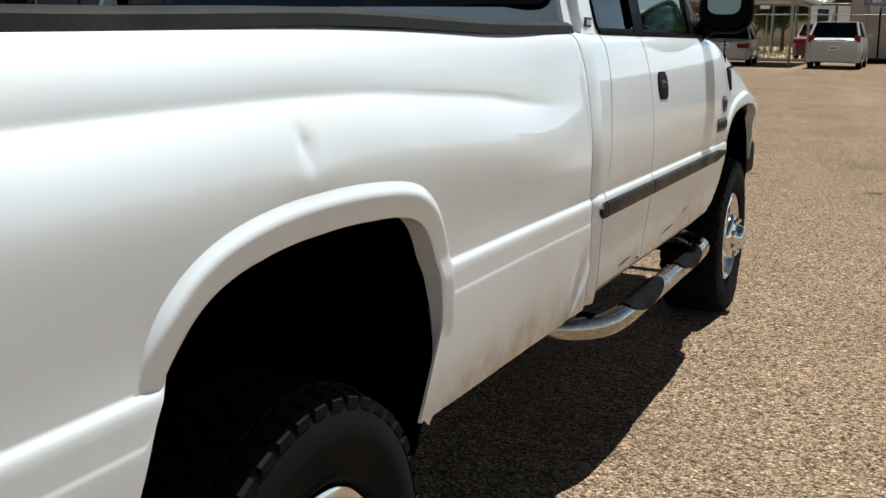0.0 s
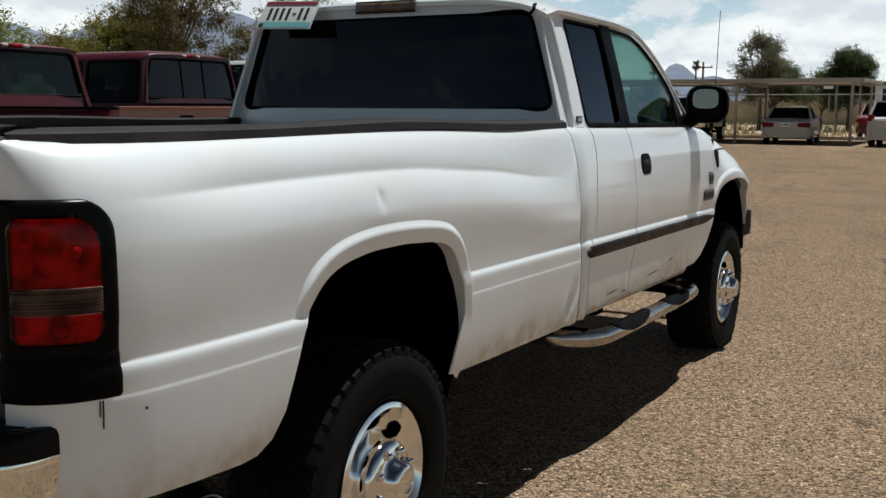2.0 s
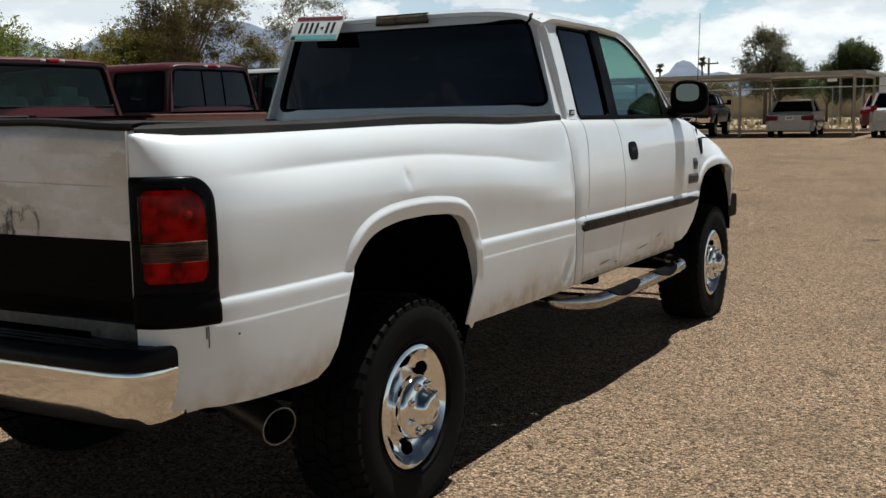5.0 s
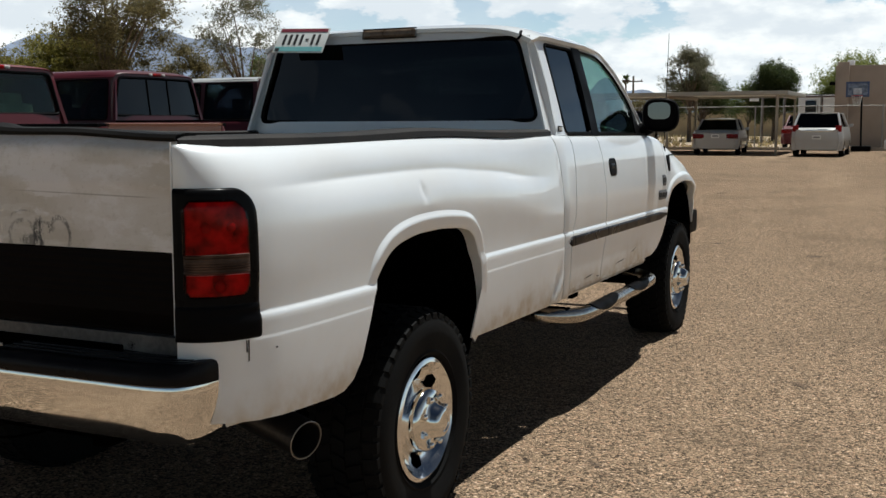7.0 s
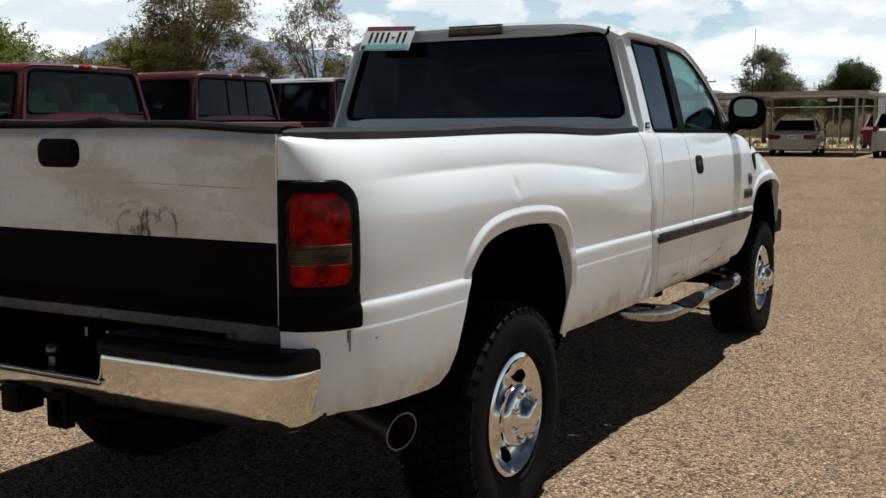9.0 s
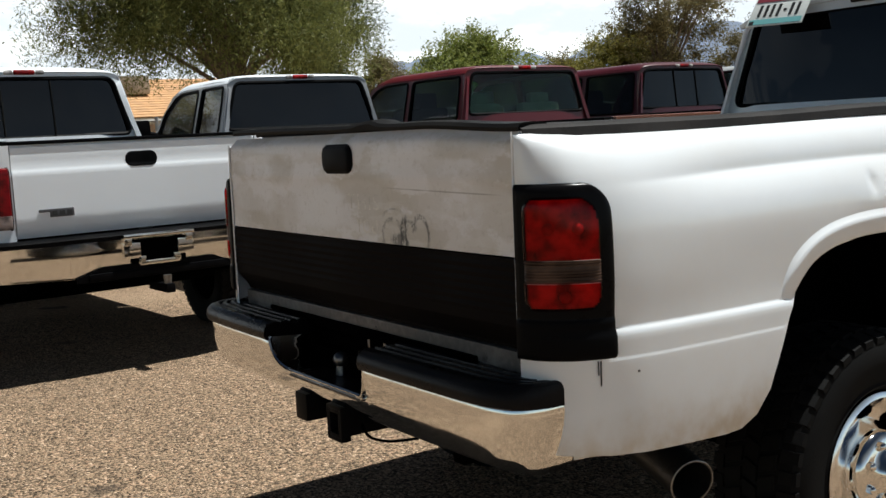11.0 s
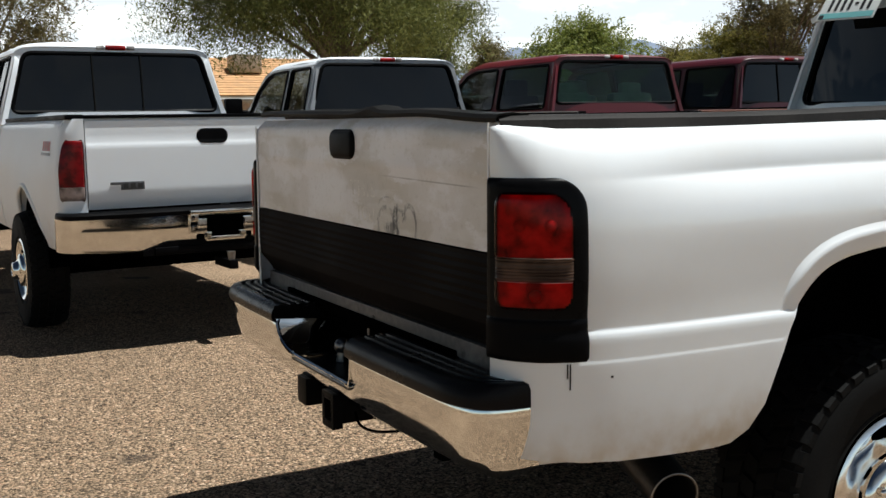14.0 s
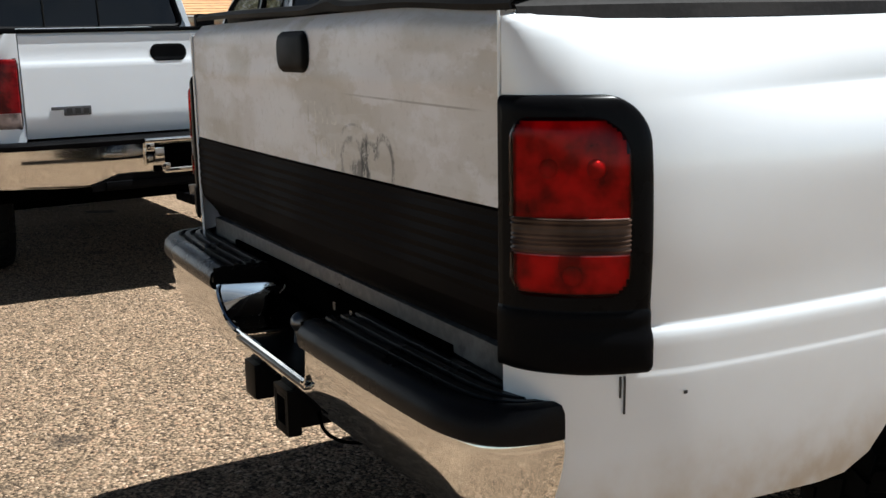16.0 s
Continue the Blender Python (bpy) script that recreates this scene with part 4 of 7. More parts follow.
def gate_y(x, z):
    """The tailgate's outer face: slightly crowned, rolled at the top, tucked in below."""
    y = GATE_Y - 0.010 * (1 - (x / 0.8) ** 2)
    y += 0.030 * step01(1.345, 1.385, z) + 0.045 * step01(0.925, 0.85, z) - 0.006 * math.exp(-((z - 1.255) / 0.012) ** 2) * 0.5
    return y


rows_g = [0.852, 0.862, 0.88, 0.90, 0.915, 0.93, 0.96, 1.0, 1.04, 1.074]
gate = part("tailgate", sheet([[(x, gate_y(x, z), z - 0.016 * step01(0.40, 0.80, x) * step01(1.28, 1.378, z)) for z in [1.0774, 1.09, 1.12, 1.16, 1.2, 1.235, 1.245, 1.255, 1.265, 1.29, 1.32, 1.345, 1.357, 1.366, 1.373, 1.378]] for x in np.linspace(-0.797, 0.797, 33)]), TAIL_WORN, truck,
            "chalked and patchy white tailgate with rubbed black marks", solid=0.03)
stripe = part("lower_panel", sheet([[(x, gate_y(x, z) - 0.001 - (0.003 if k % 2 else 0) * (0.94 < z < 1.07), z) for k, z in enumerate(rows_g[:5] + [0.93 + 0.0102 * j for j in range(15)])] for x in np.linspace(-0.799, 0.797, 25)]), STRIPE, gate,
              "matt black ribbed lower tailgate panel", angle=12, solid=0.028)
rows = []
for x in np.linspace(-0.80, 0.80, 41):
    bow = 0.013 * math.exp(-((x - 0.15) / 0.07) ** 2) * (1.0 if x < 0.16 else 0.45)
    rise = 0.012 * step01(0.3, -0.75, x) - 0.017 * step01(0.40, 0.80, x)
    rows.append([(x, gate_y(x, 1.36) + dy, z + rise + (bow if k > 0 else bow * 0.3)) for k, (dy, z) in enumerate(((0.006, 1.378), (0.003, 1.387), (0.012, 1.396), (0.05, 1.400), (0.09, 1.396), (0.098, 1.372)))])
part("top_cap", sheet(rows), GREYED, gate, "black top cap, buckled up in the middle", solid=0.004)
bm = pillow(-0.088, 0.088, 1.264, 1.348, 0.032, lambda s, z, o: (s, gate_y(s, z) - 0.001 - o * (1.0 + 0.5 * math.sin(math.pi * (z - 1.264) / 0.084) * math.cos(s * 16)), z), 0.009)
latch = part("tailgate_handle", bm, BLACK, gate, "black tailgate latch handle")

def ghost(text, x, z, high, wide):
    """Faint pale lettering left on the tailgate where adhesive letters were peeled off."""
    c = bpy.data.curves.new("lettering", "FONT")
    c.body, c.size, c.align_x = text, high * 1.38, "CENTER"
    c.space_character = 1.12
    ob = bpy.data.objects.new("lettering", c)
    me = bpy.data.meshes.new_from_object(ob)
    bpy.data.objects.remove(ob)
    xs = [v.co.x for v in me.vertices]
    k = wide / (max(xs) - min(xs))
    for v in me.vertices:
        v.co = (x + v.co.x * k, gate_y(x + v.co.x * k, z + v.co.y) - 0.0006, z + v.co.y)
    me.materials.append(GHOST)
    ob = new("lettering", me)
    ob.parent, ob["label"] = gate, "faint peeled-off lettering, " + text


ghost("THIS", 0.132, 1.166, 0.045, 0.17)
ghost("YOU", 0.150, 1.100, 0.040, 0.115)
part("gate_seam", boxed((0, -1.07, 1.11), (1.605, 0.012, 0.50)), UNDER_SHADE, gate)
# the sill's dark tone is painted-in shade over white
part("rear_sill", boxed((0, -1.087, 0.820), (1.60, 0.05, 0.056), 0.008), SILL_SHADED, truck, "dusty white sill under the tailgate, darkened as if in shade")
for x in (-0.55, 0.10, 0.62):
    part("bolt_hole", rodded((x, -1.112, 0.815), (x, -1.108, 0.815), 0.012), UNDER_SHADE, truck)


for sign in (1, -1):
    part("seam_edge", rodded((sign * 0.8005, -1.1475, 0.862), (sign * 0.8005, -1.1475, 1.36), 0.0026, n=6), WHITE, gate, "bare white edge along the tailgate seam")


# tail lamps round the rear corners
def corner_at(s, z, off, sign=1):
    """A point on the rear corner, s metres along it from the tailgate's edge, moved out by off."""
    s = max(0.0, s)
    a = corner_path
    i = min(int(np.searchsorted(corner_len, s)), len(a) - 1)
    i = max(i, 1)
    t = (s - corner_len[i - 1]) / (corner_len[i] - corner_len[i - 1])
    p = a[i - 1] + (a[i] - a[i - 1]) * t
    d = (a[i] - a[i - 1]) / np.linalg.norm(a[i] - a[i - 1])
    x = side_x(float(p[1]), z)
    return (sign * (x + off * d[1]), p[1] - off * d[0], z)


corner_ys = np.concatenate([np.linspace(-1.145, -1.10, 12), np.linspace(-1.09, -0.8, 16)])
corner_path = [np.array((side_x(y, 1.02), y)) for y in corner_ys]
corner_len = np.concatenate([[0], np.cumsum([np.linalg.norm(corner_path[i + 1] - corner_path[i]) for i in range(len(corner_path) - 1)])])
LAMP_W = float(np.interp(-0.985, corner_ys, corner_len))


def corner_patch(z0, z1, left, right, place, deep, rim=0.014, nu=26, nv=18, weld=True):
    """A cushion-edged patch between two side lines s = left(z), right(z); deep(s, z) gives its height."""
    rows = []
    for j in range(nv + 1):
        z = z0 + (z1 - z0) * (0.5 - 0.5 * math.cos(math.pi * j / nv))
        a, b = left(z), right(z)
        rows.append([place(a + (b - a) * u, z, deep(a + (b - a) * u, z)) for u in (0.5 - 0.5 * math.cos(math.pi * i / nu) for i in range(nu + 1))])
    return sheet(rows, weld=weld)


def bay(z0, z1, s, tops, lows, way):
    """A side line at s whose ends turn inwards by radii tops and lows; way 1 for a left line, -1 for a right one."""
    def line(z):
        cut = 0.0
        if z > z1 - tops:
            cut = tops - math.sqrt(max(0, tops ** 2 - (z - z1 + tops) ** 2))
        elif z < z0 + lows:
            cut = lows - math.sqrt(max(0, lows ** 2 - (z0 + lows - z) ** 2))
        return s + way * cut
    return line


def cushion(z0, z1, left, right, rise, rim):
    return lambda s, z: rise * math.sqrt(max(0, 1 - (1 - min(1, max(0, min(s - left(z), right(z) - s, z - z0, z1 - z)) / rim)) ** 2))


for sign in (1, -1):
    def spot(base):
        return lambda s, z, o: corner_at(s, z, base + o, sign)
    left, right = bay(0.846, 1.243, -0.004, 0.012, 0.004, 1), bay(0.846, 1.243, LAMP_W, 0.070, 0.012, -1)
    swell = cushion(0.846, 1.243, left, right, 0.013, 0.022)
    hull = lambda s, z: swell(s, z) + 0.004 * step01(0.942, 0.930, z)
    l2, r2 = bay(0.960, 1.214, 0.028, 0.034, 0.030, 1), bay(0.960, 1.214, LAMP_W - 0.034, 0.058, 0.034, -1)
    bm = corner_patch(0.936, 1.243, left, right, spot(0.002), hull, nu=64, nv=64, weld=False)
    inside = []
    for k, f in enumerate(bm.faces):
        z = 0.936 + 0.307 * (0.5 - 0.5 * math.cos(math.pi * (k // 64 + 0.5) / 64))
        u = 0.5 - 0.5 * math.cos(math.pi * (k % 64 + 0.5) / 64)
        at = left(z) + (right(z) - left(z)) * u
        if 0.966 < z < 1.208 and l2(z) + 0.006 < at < r2(z) - 0.006:
            inside.append(f)
    bmesh.ops.delete(bm, geom=inside, context="FACES")
    lamp = part("tail_lamp", bm, GLOSS_BLACK, truck, "black tail lamp housing with red and smoked lenses")
    bowls = ((LAMP_W * 0.36, 1.142), (LAMP_W * 0.64, 1.142), (LAMP_W * 0.5, 0.990))

    def mould(s, z):
        """The reflector's height over the body: bowls, and a raised web between them."""
        dent = sum(math.exp(-(((s - a) / 0.024) ** 2 + ((z - b) / 0.030) ** 2) ** 2) for a, b in bowls)
        web = math.exp(-((s - LAMP_W * 0.5) / 0.010) ** 2) * step01(1.09, 1.13, z) * (1 - step01(1.15, 1.19, z))
        return 0.0035 - 0.004 * dent + 0.004 * web
    wide_l, wide_r = bay(0.956, 1.218, 0.024, 0.032, 0.028, 1), bay(0.956, 1.218, LAMP_W - 0.030, 0.056, 0.032, -1)
    reflector = part("reflector", corner_patch(0.956, 1.218, wide_l, wide_r, spot(0.0075), mould, nu=40, nv=48), REFLECTOR, lamp, "dull silver reflector with bulb bowls")
    for a, b in bowls:
        part("bulb", spinball(corner_at(a, b, 0.004, sign), 0.0145), BULB, reflector)
    part("lower_cover", corner_patch(0.846, 0.9385, left, right, spot(0.002), hull, nu=30, nv=14), BLACK, lamp)
    dome = cushion(0.960, 1.214, l2, r2, 0.010, 0.020)
    for name, z0, z1, mat, note in (("upper_lens", 1.0745, 1.214, RED_CLEAR, "red brake lens"), ("reverse_lens", 1.0225, 1.0735, SMOKE_LENS, "smoked ribbed reversing lens"), ("lower_lens", 0.960, 1.0215, RED_CLEAR, "red lower lens")):
        ribs = (lambda s, z: dome(s, z) - 0.003 + 0.0012 * math.sin(z * 900)) if mat is SMOKE_LENS else dome
        pane = part(name, corner_patch(z0, z1, l2, r2, spot(0.0125), ribs, nu=24, nv=24), mat, lamp, note)
        pane.visible_shadow = mat is SMOKE_LENS
    part("lens_ledge", tube(bmesh.new(), [corner_at(s, 1.0735, 0.0190, sign) for s in np.linspace(0.07, LAMP_W - 0.042, 12)], 0.0016, 6), CLEAR_DULL, lamp, "thin clear ledge between lenses")

# paint drips and chips on the rear quarter
for y, z0, z1, w in ((-1.028, 0.785, 0.842, 0.003), (-1.034, 0.81, 0.842, 0.003), (-0.935, 0.806, 0.811, 0.006)):
    bm = sheet([[(side_x(yy, z) + 0.005, yy, z) for z in np.linspace(z0, z1, 6)] for yy in (y, y + w)])
    part("paint_run", bm, INK, truck, "dark dried paint run", solid=0.001, offset=0)

part("arch_bolt", rodded((0.955, 0.459, 0.755), (0.972, 0.457, 0.755), 0.009, 0.007, 12), INK, truck, "dark plug in the wheel arch")
for y, z, run, drop in ((1.74, 0.655, 0.16, 0.01), (2.30, 0.668, 0.20, 0.012), (2.62, 0.70, 0.10, 0.02), (1.95, 0.645, 0.06, -0.004)):
    bm = sheet([[(side_x(y + run * u, z + drop * u) + 0.0045, y + run * u, z + drop * u + dz) for dz in (-0.003 * math.sin(3.1 * u + 0.02), 0.003 * math.sin(3.1 * u + 0.02))] for u in np.linspace(0, 1, 9)])
    part("scuff", bm, SCUFF, truck, "dark scuff low on the door", solid=0.0008, offset=0)

# rear step bumper
BUMP_PLAN = [(-0.928, -1.06), (-0.928, -1.10), (-0.924, -1.150), (-0.905, -1.200), (-0.855, -1.232), (-0.74, -1.246), (-0.38, -1.253), (0.32, -1.253), (0.70, -1.246), (0.815, -1.232), (0.868, -1.200), (0.891, -1.150), (0.897, -1.10), (0.897, -1.06)]


NOTCH = curve([(-0.335, 0.757), (-0.329, 0.735), (-0.317, 0.710), (-0.295, 0.688), (-0.262, 0.674), (-0.225, 0.668), (-0.19, 0.666), (0.215, 0.664), (0.235, 0.668), (0.248, 0.682), (0.254, 0.715), (0.257, 0.757)], 4)


def notch_z(x):
    """Upper edge of the bumper face, dipping at the plate notch."""
    if x <= -0.335 or x >= 0.257:
        return 0.754
    return min(0.754, float(np.interp(x, [p[0] for p in NOTCH], [p[1] for p in NOTCH])))


def face_out(t):
    """How far the bumper face stands out at a share of its full height: leaning under, with a rolled lower lip."""
    t = min(1.0, max(0.0, t))
    return -0.046 * (1 - t) ** 1.7 - 0.022 * step01(0.14, 0.0, t) + 0.003 * math.sin(math.pi * t) - 0.006 * step01(0.94, 1.0, t)


def bumper_face():
    """The pressed chrome face, whole, with its plate notch."""
    pts = curve(BUMP_PLAN, 8)
    extra = [np.array((x, float(np.interp(x, [q[0] for q in BUMP_PLAN], [q[1] for q in BUMP_PLAN])))) for x in [p[0] for p in NOTCH] + list(np.linspace(-0.7, 0.70, 24))]
    pts = [p for p in pts if abs(p[0]) > 0.72] + extra
    pts = sorted(pts, key=lambda p: math.atan2(p[0] + 0.03, -1.0 - p[1] + 0.02))
    rows = []
    for i, p in enumerate(pts):
        d = pts[min(i + 1, len(pts) - 1)] - pts[max(i - 1, 0)]
        k = max(1e-6, np.linalg.norm(d))
        nx, ny = d[1] / k, -d[0] / k
        top = notch_z(p[0])
        row = []
        for t in (0, 0.03, 0.07, 0.14, 0.25, 0.4, 0.55, 0.7, 0.82, 0.92, 1.0):
            z = 0.580 + (top - 0.580) * t
            tuck = face_out((z - 0.580) / 0.174)
            tuck *= 1 - 0.25 * step01(0.84, 0.895, abs(p[0]))
            row.append((p[0] + nx * tuck, p[1] + ny * tuck, z))
        rows.append(row)
    return sheet(rows)


bumper = part("rear_bumper", bumper_face(), CHROME, truck, "chrome rear step bumper with black step pads", solid=0.010)
part("notch_lip", tube(bmesh.new(), [(x, -1.249 - face_out(min(1, (z - 0.58) / 0.174)), z) for x, z in NOTCH if x < 0.22], 0.008, 8), CHROME, bumper, "rolled chrome lip of the plate notch")
for a, b in ((-0.96, -0.33), (0.255, 0.96)):
    pts = [p for p in curve(BUMP_PLAN, 6) if a - 1e-6 <= p[0] <= b + 1e-6]
    pts = ([np.array((a, pts[0][1]))] if a > 0 else []) + pts + ([np.array((b, pts[-1][1]))] if a < 0 else [])
    rows = []
    for p in pts:
        inner = (p[0] * 0.93 if abs(p[0]) > 0.5 else p[0], -1.05)
        row = [(p[0], p[1] - 0.002, 0.746), (p[0], p[1] - 0.012, 0.752), (p[0], p[1] - 0.016, 0.765), (p[0], p[1] - 0.012, 0.785), (p[0] * 0.997, p[1] + 0.000, 0.798), (p[0] * 0.99, p[1] + 0.016, 0.803)]
        for j in range(6):
            t = (j + 1) / 6.0
            x, y = p[0] * 0.99 + (inner[0] - p[0] * 0.99) * t, p[1] + 0.016 + (inner[1] - p[1] - 0.016) * t
            dip = 0.793 if j < 5 else 0.803
            row += [(x, y - 0.0175, 0.803), (x, y - 0.0145, dip), (x, y - 0.004, dip), (x, y - 0.001, 0.803)]
        row += [(inner[0], -1.045, 0.75)]
        rows.append(row)
    part("step_pad", sheet(rows), PAD, bumper, "black ribbed step pad", solid=0.006)
    s = -0.33 if a < 0 else 0.255
    part("pad_end", sheet([[(s, y, z) for z in np.linspace(0.748, 0.799, 4)] for y in np.linspace(-1.258, -1.05, 6)]), BLACK, bumper, solid=0.006)
cheek = [p for p in NOTCH if p[0] < -0.18]
part("notch_cheek", sheet([[(x + 0.03 * t * step01(0.64, 0.757, z), -1.252 + 0.165 * t, z - 0.006 * t) for x, z in cheek] for t in np.linspace(0, 1, 8)]), CHROME, bumper, "curved chrome cheek of the plate notch", solid=0.005)
part("notch_cheek", sheet([[(x, y, z) for x, z in NOTCH if x > 0.21] for y in np.linspace(-1.252, -1.09, 5)]), CHROME, bumper, solid=0.005)
part("notch_floor", sheet([[(x, y, 0.662 - 0.004 * math.sin(math.pi * (y + 1.25) / 0.16)) for y in np.linspace(-1.250, -1.09, 6)] for x in np.linspace(-0.20, 0.235, 9)]), STEEL_BLACK, bumper, solid=0.006)
part("notch_back", boxed((0.0, -1.080, 0.72), (0.66, 0.02, 0.18), 0.004), UNDER_SHADE, bumper)
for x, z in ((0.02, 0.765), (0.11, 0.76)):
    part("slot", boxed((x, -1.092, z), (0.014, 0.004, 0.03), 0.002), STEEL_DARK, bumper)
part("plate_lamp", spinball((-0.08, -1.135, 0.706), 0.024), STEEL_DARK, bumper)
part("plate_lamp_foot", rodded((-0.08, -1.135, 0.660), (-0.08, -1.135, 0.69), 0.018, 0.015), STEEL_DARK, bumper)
part("bumper_back", boxed((-0.03, -1.06, 0.665), (1.60, 0.12, 0.12), 0.01), UNDER_SHADE, bumper)

# tow hitch and running gear
hitch = part("tow_hitch", boxed((0, -1.03, 0.555), (1.05, 0.07, 0.07), 0.008), UNDER_SHADE, truck, "black receiver hitch under the bumper")
rec = bmesh.new()
for c, s in (((-0.034, -1.13, 0.555), (0.010, 0.22, 0.078)), ((0.034, -1.13, 0.555), (0.010, 0.22, 0.078)), ((0, -1.13, 0.590), (0.058, 0.22, 0.010)), ((0, -1.13, 0.520), (0.058, 0.22, 0.010)), ((0, -1.225, 0.601), (0.095, 0.03, 0.012)), ((0, -1.225, 0.509), (0.095, 0.03, 0.012)), ((0.046, -1.225, 0.555), (0.012, 0.03, 0.10)), ((-0.046, -1.225, 0.555), (0.012, 0.03, 0.10))):
    box(rec, c, s, 0.002)
bmesh.ops.scale(rec, verts=rec.verts, vec=(0.82, 1, 1))
bmesh.ops.translate(rec, verts=rec.verts, vec=(0.043, 0.006, 0))
part("receiver", rec, BLACK, hitch)
part("wiring_socket", boxed((-0.165, -1.185, 0.565), (0.075, 0.10, 0.085), 0.01), BLACK, hitch)
part("chain_loop", tube(bmesh.new(), curve([(0.07, -1.16, 0.545), (0.13, -1.17, 0.522), (0.22, -1.16, 0.525), (0.28, -1.10, 0.535)], 5), 0.004, 8), UNDER_SHADE, hitch)
part("drop_bracket", boxed((0.50, -1.06, 0.565), (0.05, 0.12, 0.09), 0.006), UNDER_SHADE, bumper)

pipe = bmesh.new()
line = curve([(0.22, -0.50, 0.560), (0.50, -0.58, 0.540), (0.72, -0.642, 0.508), (0.895, -0.690, 0.474)], 6)
tube(pipe, line, 0.059, 28, caps=False)
exhaust = part("exhaust_tip", pipe, STEEL_BLACK, truck, "dull steel side-exit exhaust tip", solid=0.004)
part("tip_ring", tube(bmesh.new(), [Vector(line[-1]) + 0.059 * (math.cos(a) * Vector((0.264, 0.964, 0.0)) + math.sin(a) * Vector((0.181, -0.050, 0.982))) for a in np.linspace(0, 2 * math.pi, 33)], 0.0022, 6, False), STEEL_DARK, exhaust)
part("exhaust_inner", rodded((0.56, -0.597, 0.532), (0.68, -0.631, 0.515), 0.050, 0.050, 20), UNDER_SHADE, exhaust)
part("torn_lip", sheet([[(side_x(y, 0.62) - 0.004, y, z) for z in (0.636, 0.624 + 0.002 * math.sin(y * 61), 0.618 + 0.003 * math.sin(y * 47))] for y in np.linspace(-1.08, -0.93, 24)]), WHITE, truck, "torn lower edge of the bed side", solid=0.002)

for sign in (1, -1):
    part("frame_rail", boxed((sign * 0.42, 1.75, 0.60), (0.08, 5.6, 0.15), 0.01), UNDER_SHADE, truck)
    for yc in (0.0, 3.93):
        for inner in (0.60,):
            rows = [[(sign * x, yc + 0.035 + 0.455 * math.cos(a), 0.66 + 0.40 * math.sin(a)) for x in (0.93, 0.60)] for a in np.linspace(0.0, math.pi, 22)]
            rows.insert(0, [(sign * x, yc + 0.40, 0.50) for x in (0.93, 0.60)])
            part("wheel_well", sheet(rows), UNDER_SHADE, truck, solid=0.01)
    part("inner_well_wall", boxed((sign * 0.61, 0.03, 0.78), (0.02, 0.98, 0.6)), UNDER_SHADE, truck)
    part("inner_well_wall", boxed((sign * 0.61, 3.95, 0.86), (0.02, 0.96, 0.5)), UNDER_SHADE, truck)
    part("leaf_spring", tube(bmesh.new(), curve([(sign * 0.52, -0.72, 0.56), (sign * 0.52, -0.3, 0.48), (sign * 0.52, 0.0, 0.46), (sign * 0.52, 0.4, 0.49), (sign * 0.52, 0.75, 0.56)], 4), 0.03, 8), UNDER_SHADE, truck)
    part("shock_absorber", rodded((sign * 0.60, 0.12, 0.42), (sign * 0.56, 0.06, 0.98), 0.028), STEEL_DARK, truck)
    make_wheel(truck, "rear_wheel", (sign * 0.818, 0.015, 0.365), 0 if sign > 0 else 180, 0.402, 0.296, foot=0.372)
    make_wheel(truck, "front_wheel", (sign * 0.818, 3.96, 0.386), 0 if sign > 0 else 180, 0.402, 0.296, foot=0.372)
for y in (0.0, 3.95):
    bm = rodded((-0.75, y, 0.37), (0.75, y, 0.37), 0.05)
    bmesh.ops.create_uvsphere(bm, u_segments=16, v_segments=10, radius=0.14, matrix=Matrix.Translation((0.0 if y == 0 else -0.25, y, 0.37)))
    part("axle", bm, UNDER_SHADE, truck)
part("underbody", boxed((0, 2.45, 0.66), (1.60, 1.75, 0.10), 0.01), UNDER_SHADE, truck)
part("rear_pan", boxed((0, -0.79, 0.775), (1.74, 0.60, 0.03), 0.005), UNDER_SHADE, truck)
# plate added under the bed to keep sun from leaking onto the ground
part("bed_underside", boxed((0, 0.2, 0.765), (1.20, 2.5, 0.04), 0.01), UNDER_SHADE, truck)
part("spare_tyre", (lambda bm: (bmesh.ops.rotate(bm, verts=bm.verts, matrix=Matrix.Rotation(radians(90), 3, "Y")), bmesh.ops.translate(bm, verts=bm.verts, vec=(0, -0.62, 0.635)), bm)[2])(tyre_mesh(0.38, 0.24, 0.2, 24)[0]), RUBBER, truck, "spare tyre slung under the bed")
# unseen plate added to block sun through the gap between cab and bed
part("gap_shield", boxed((0, 1.44, 0.67), (1.78, 0.26, 0.03), 0.005), UNDER_SHADE, truck)
part("fuel_tank", boxed((-0.62, 1.2, 0.55), (0.5, 1.0, 0.22), 0.04), UNDER_SHADE, truck)
part("transfer_case", boxed((0.05, 2.4, 0.50), (0.4, 0.7, 0.22), 0.05), UNDER_SHADE, truck)
part("cross_member", boxed((0.35, 2.15, 0.52), (0.9, 0.10, 0.06), 0.01), UNDER_SHADE, truck)

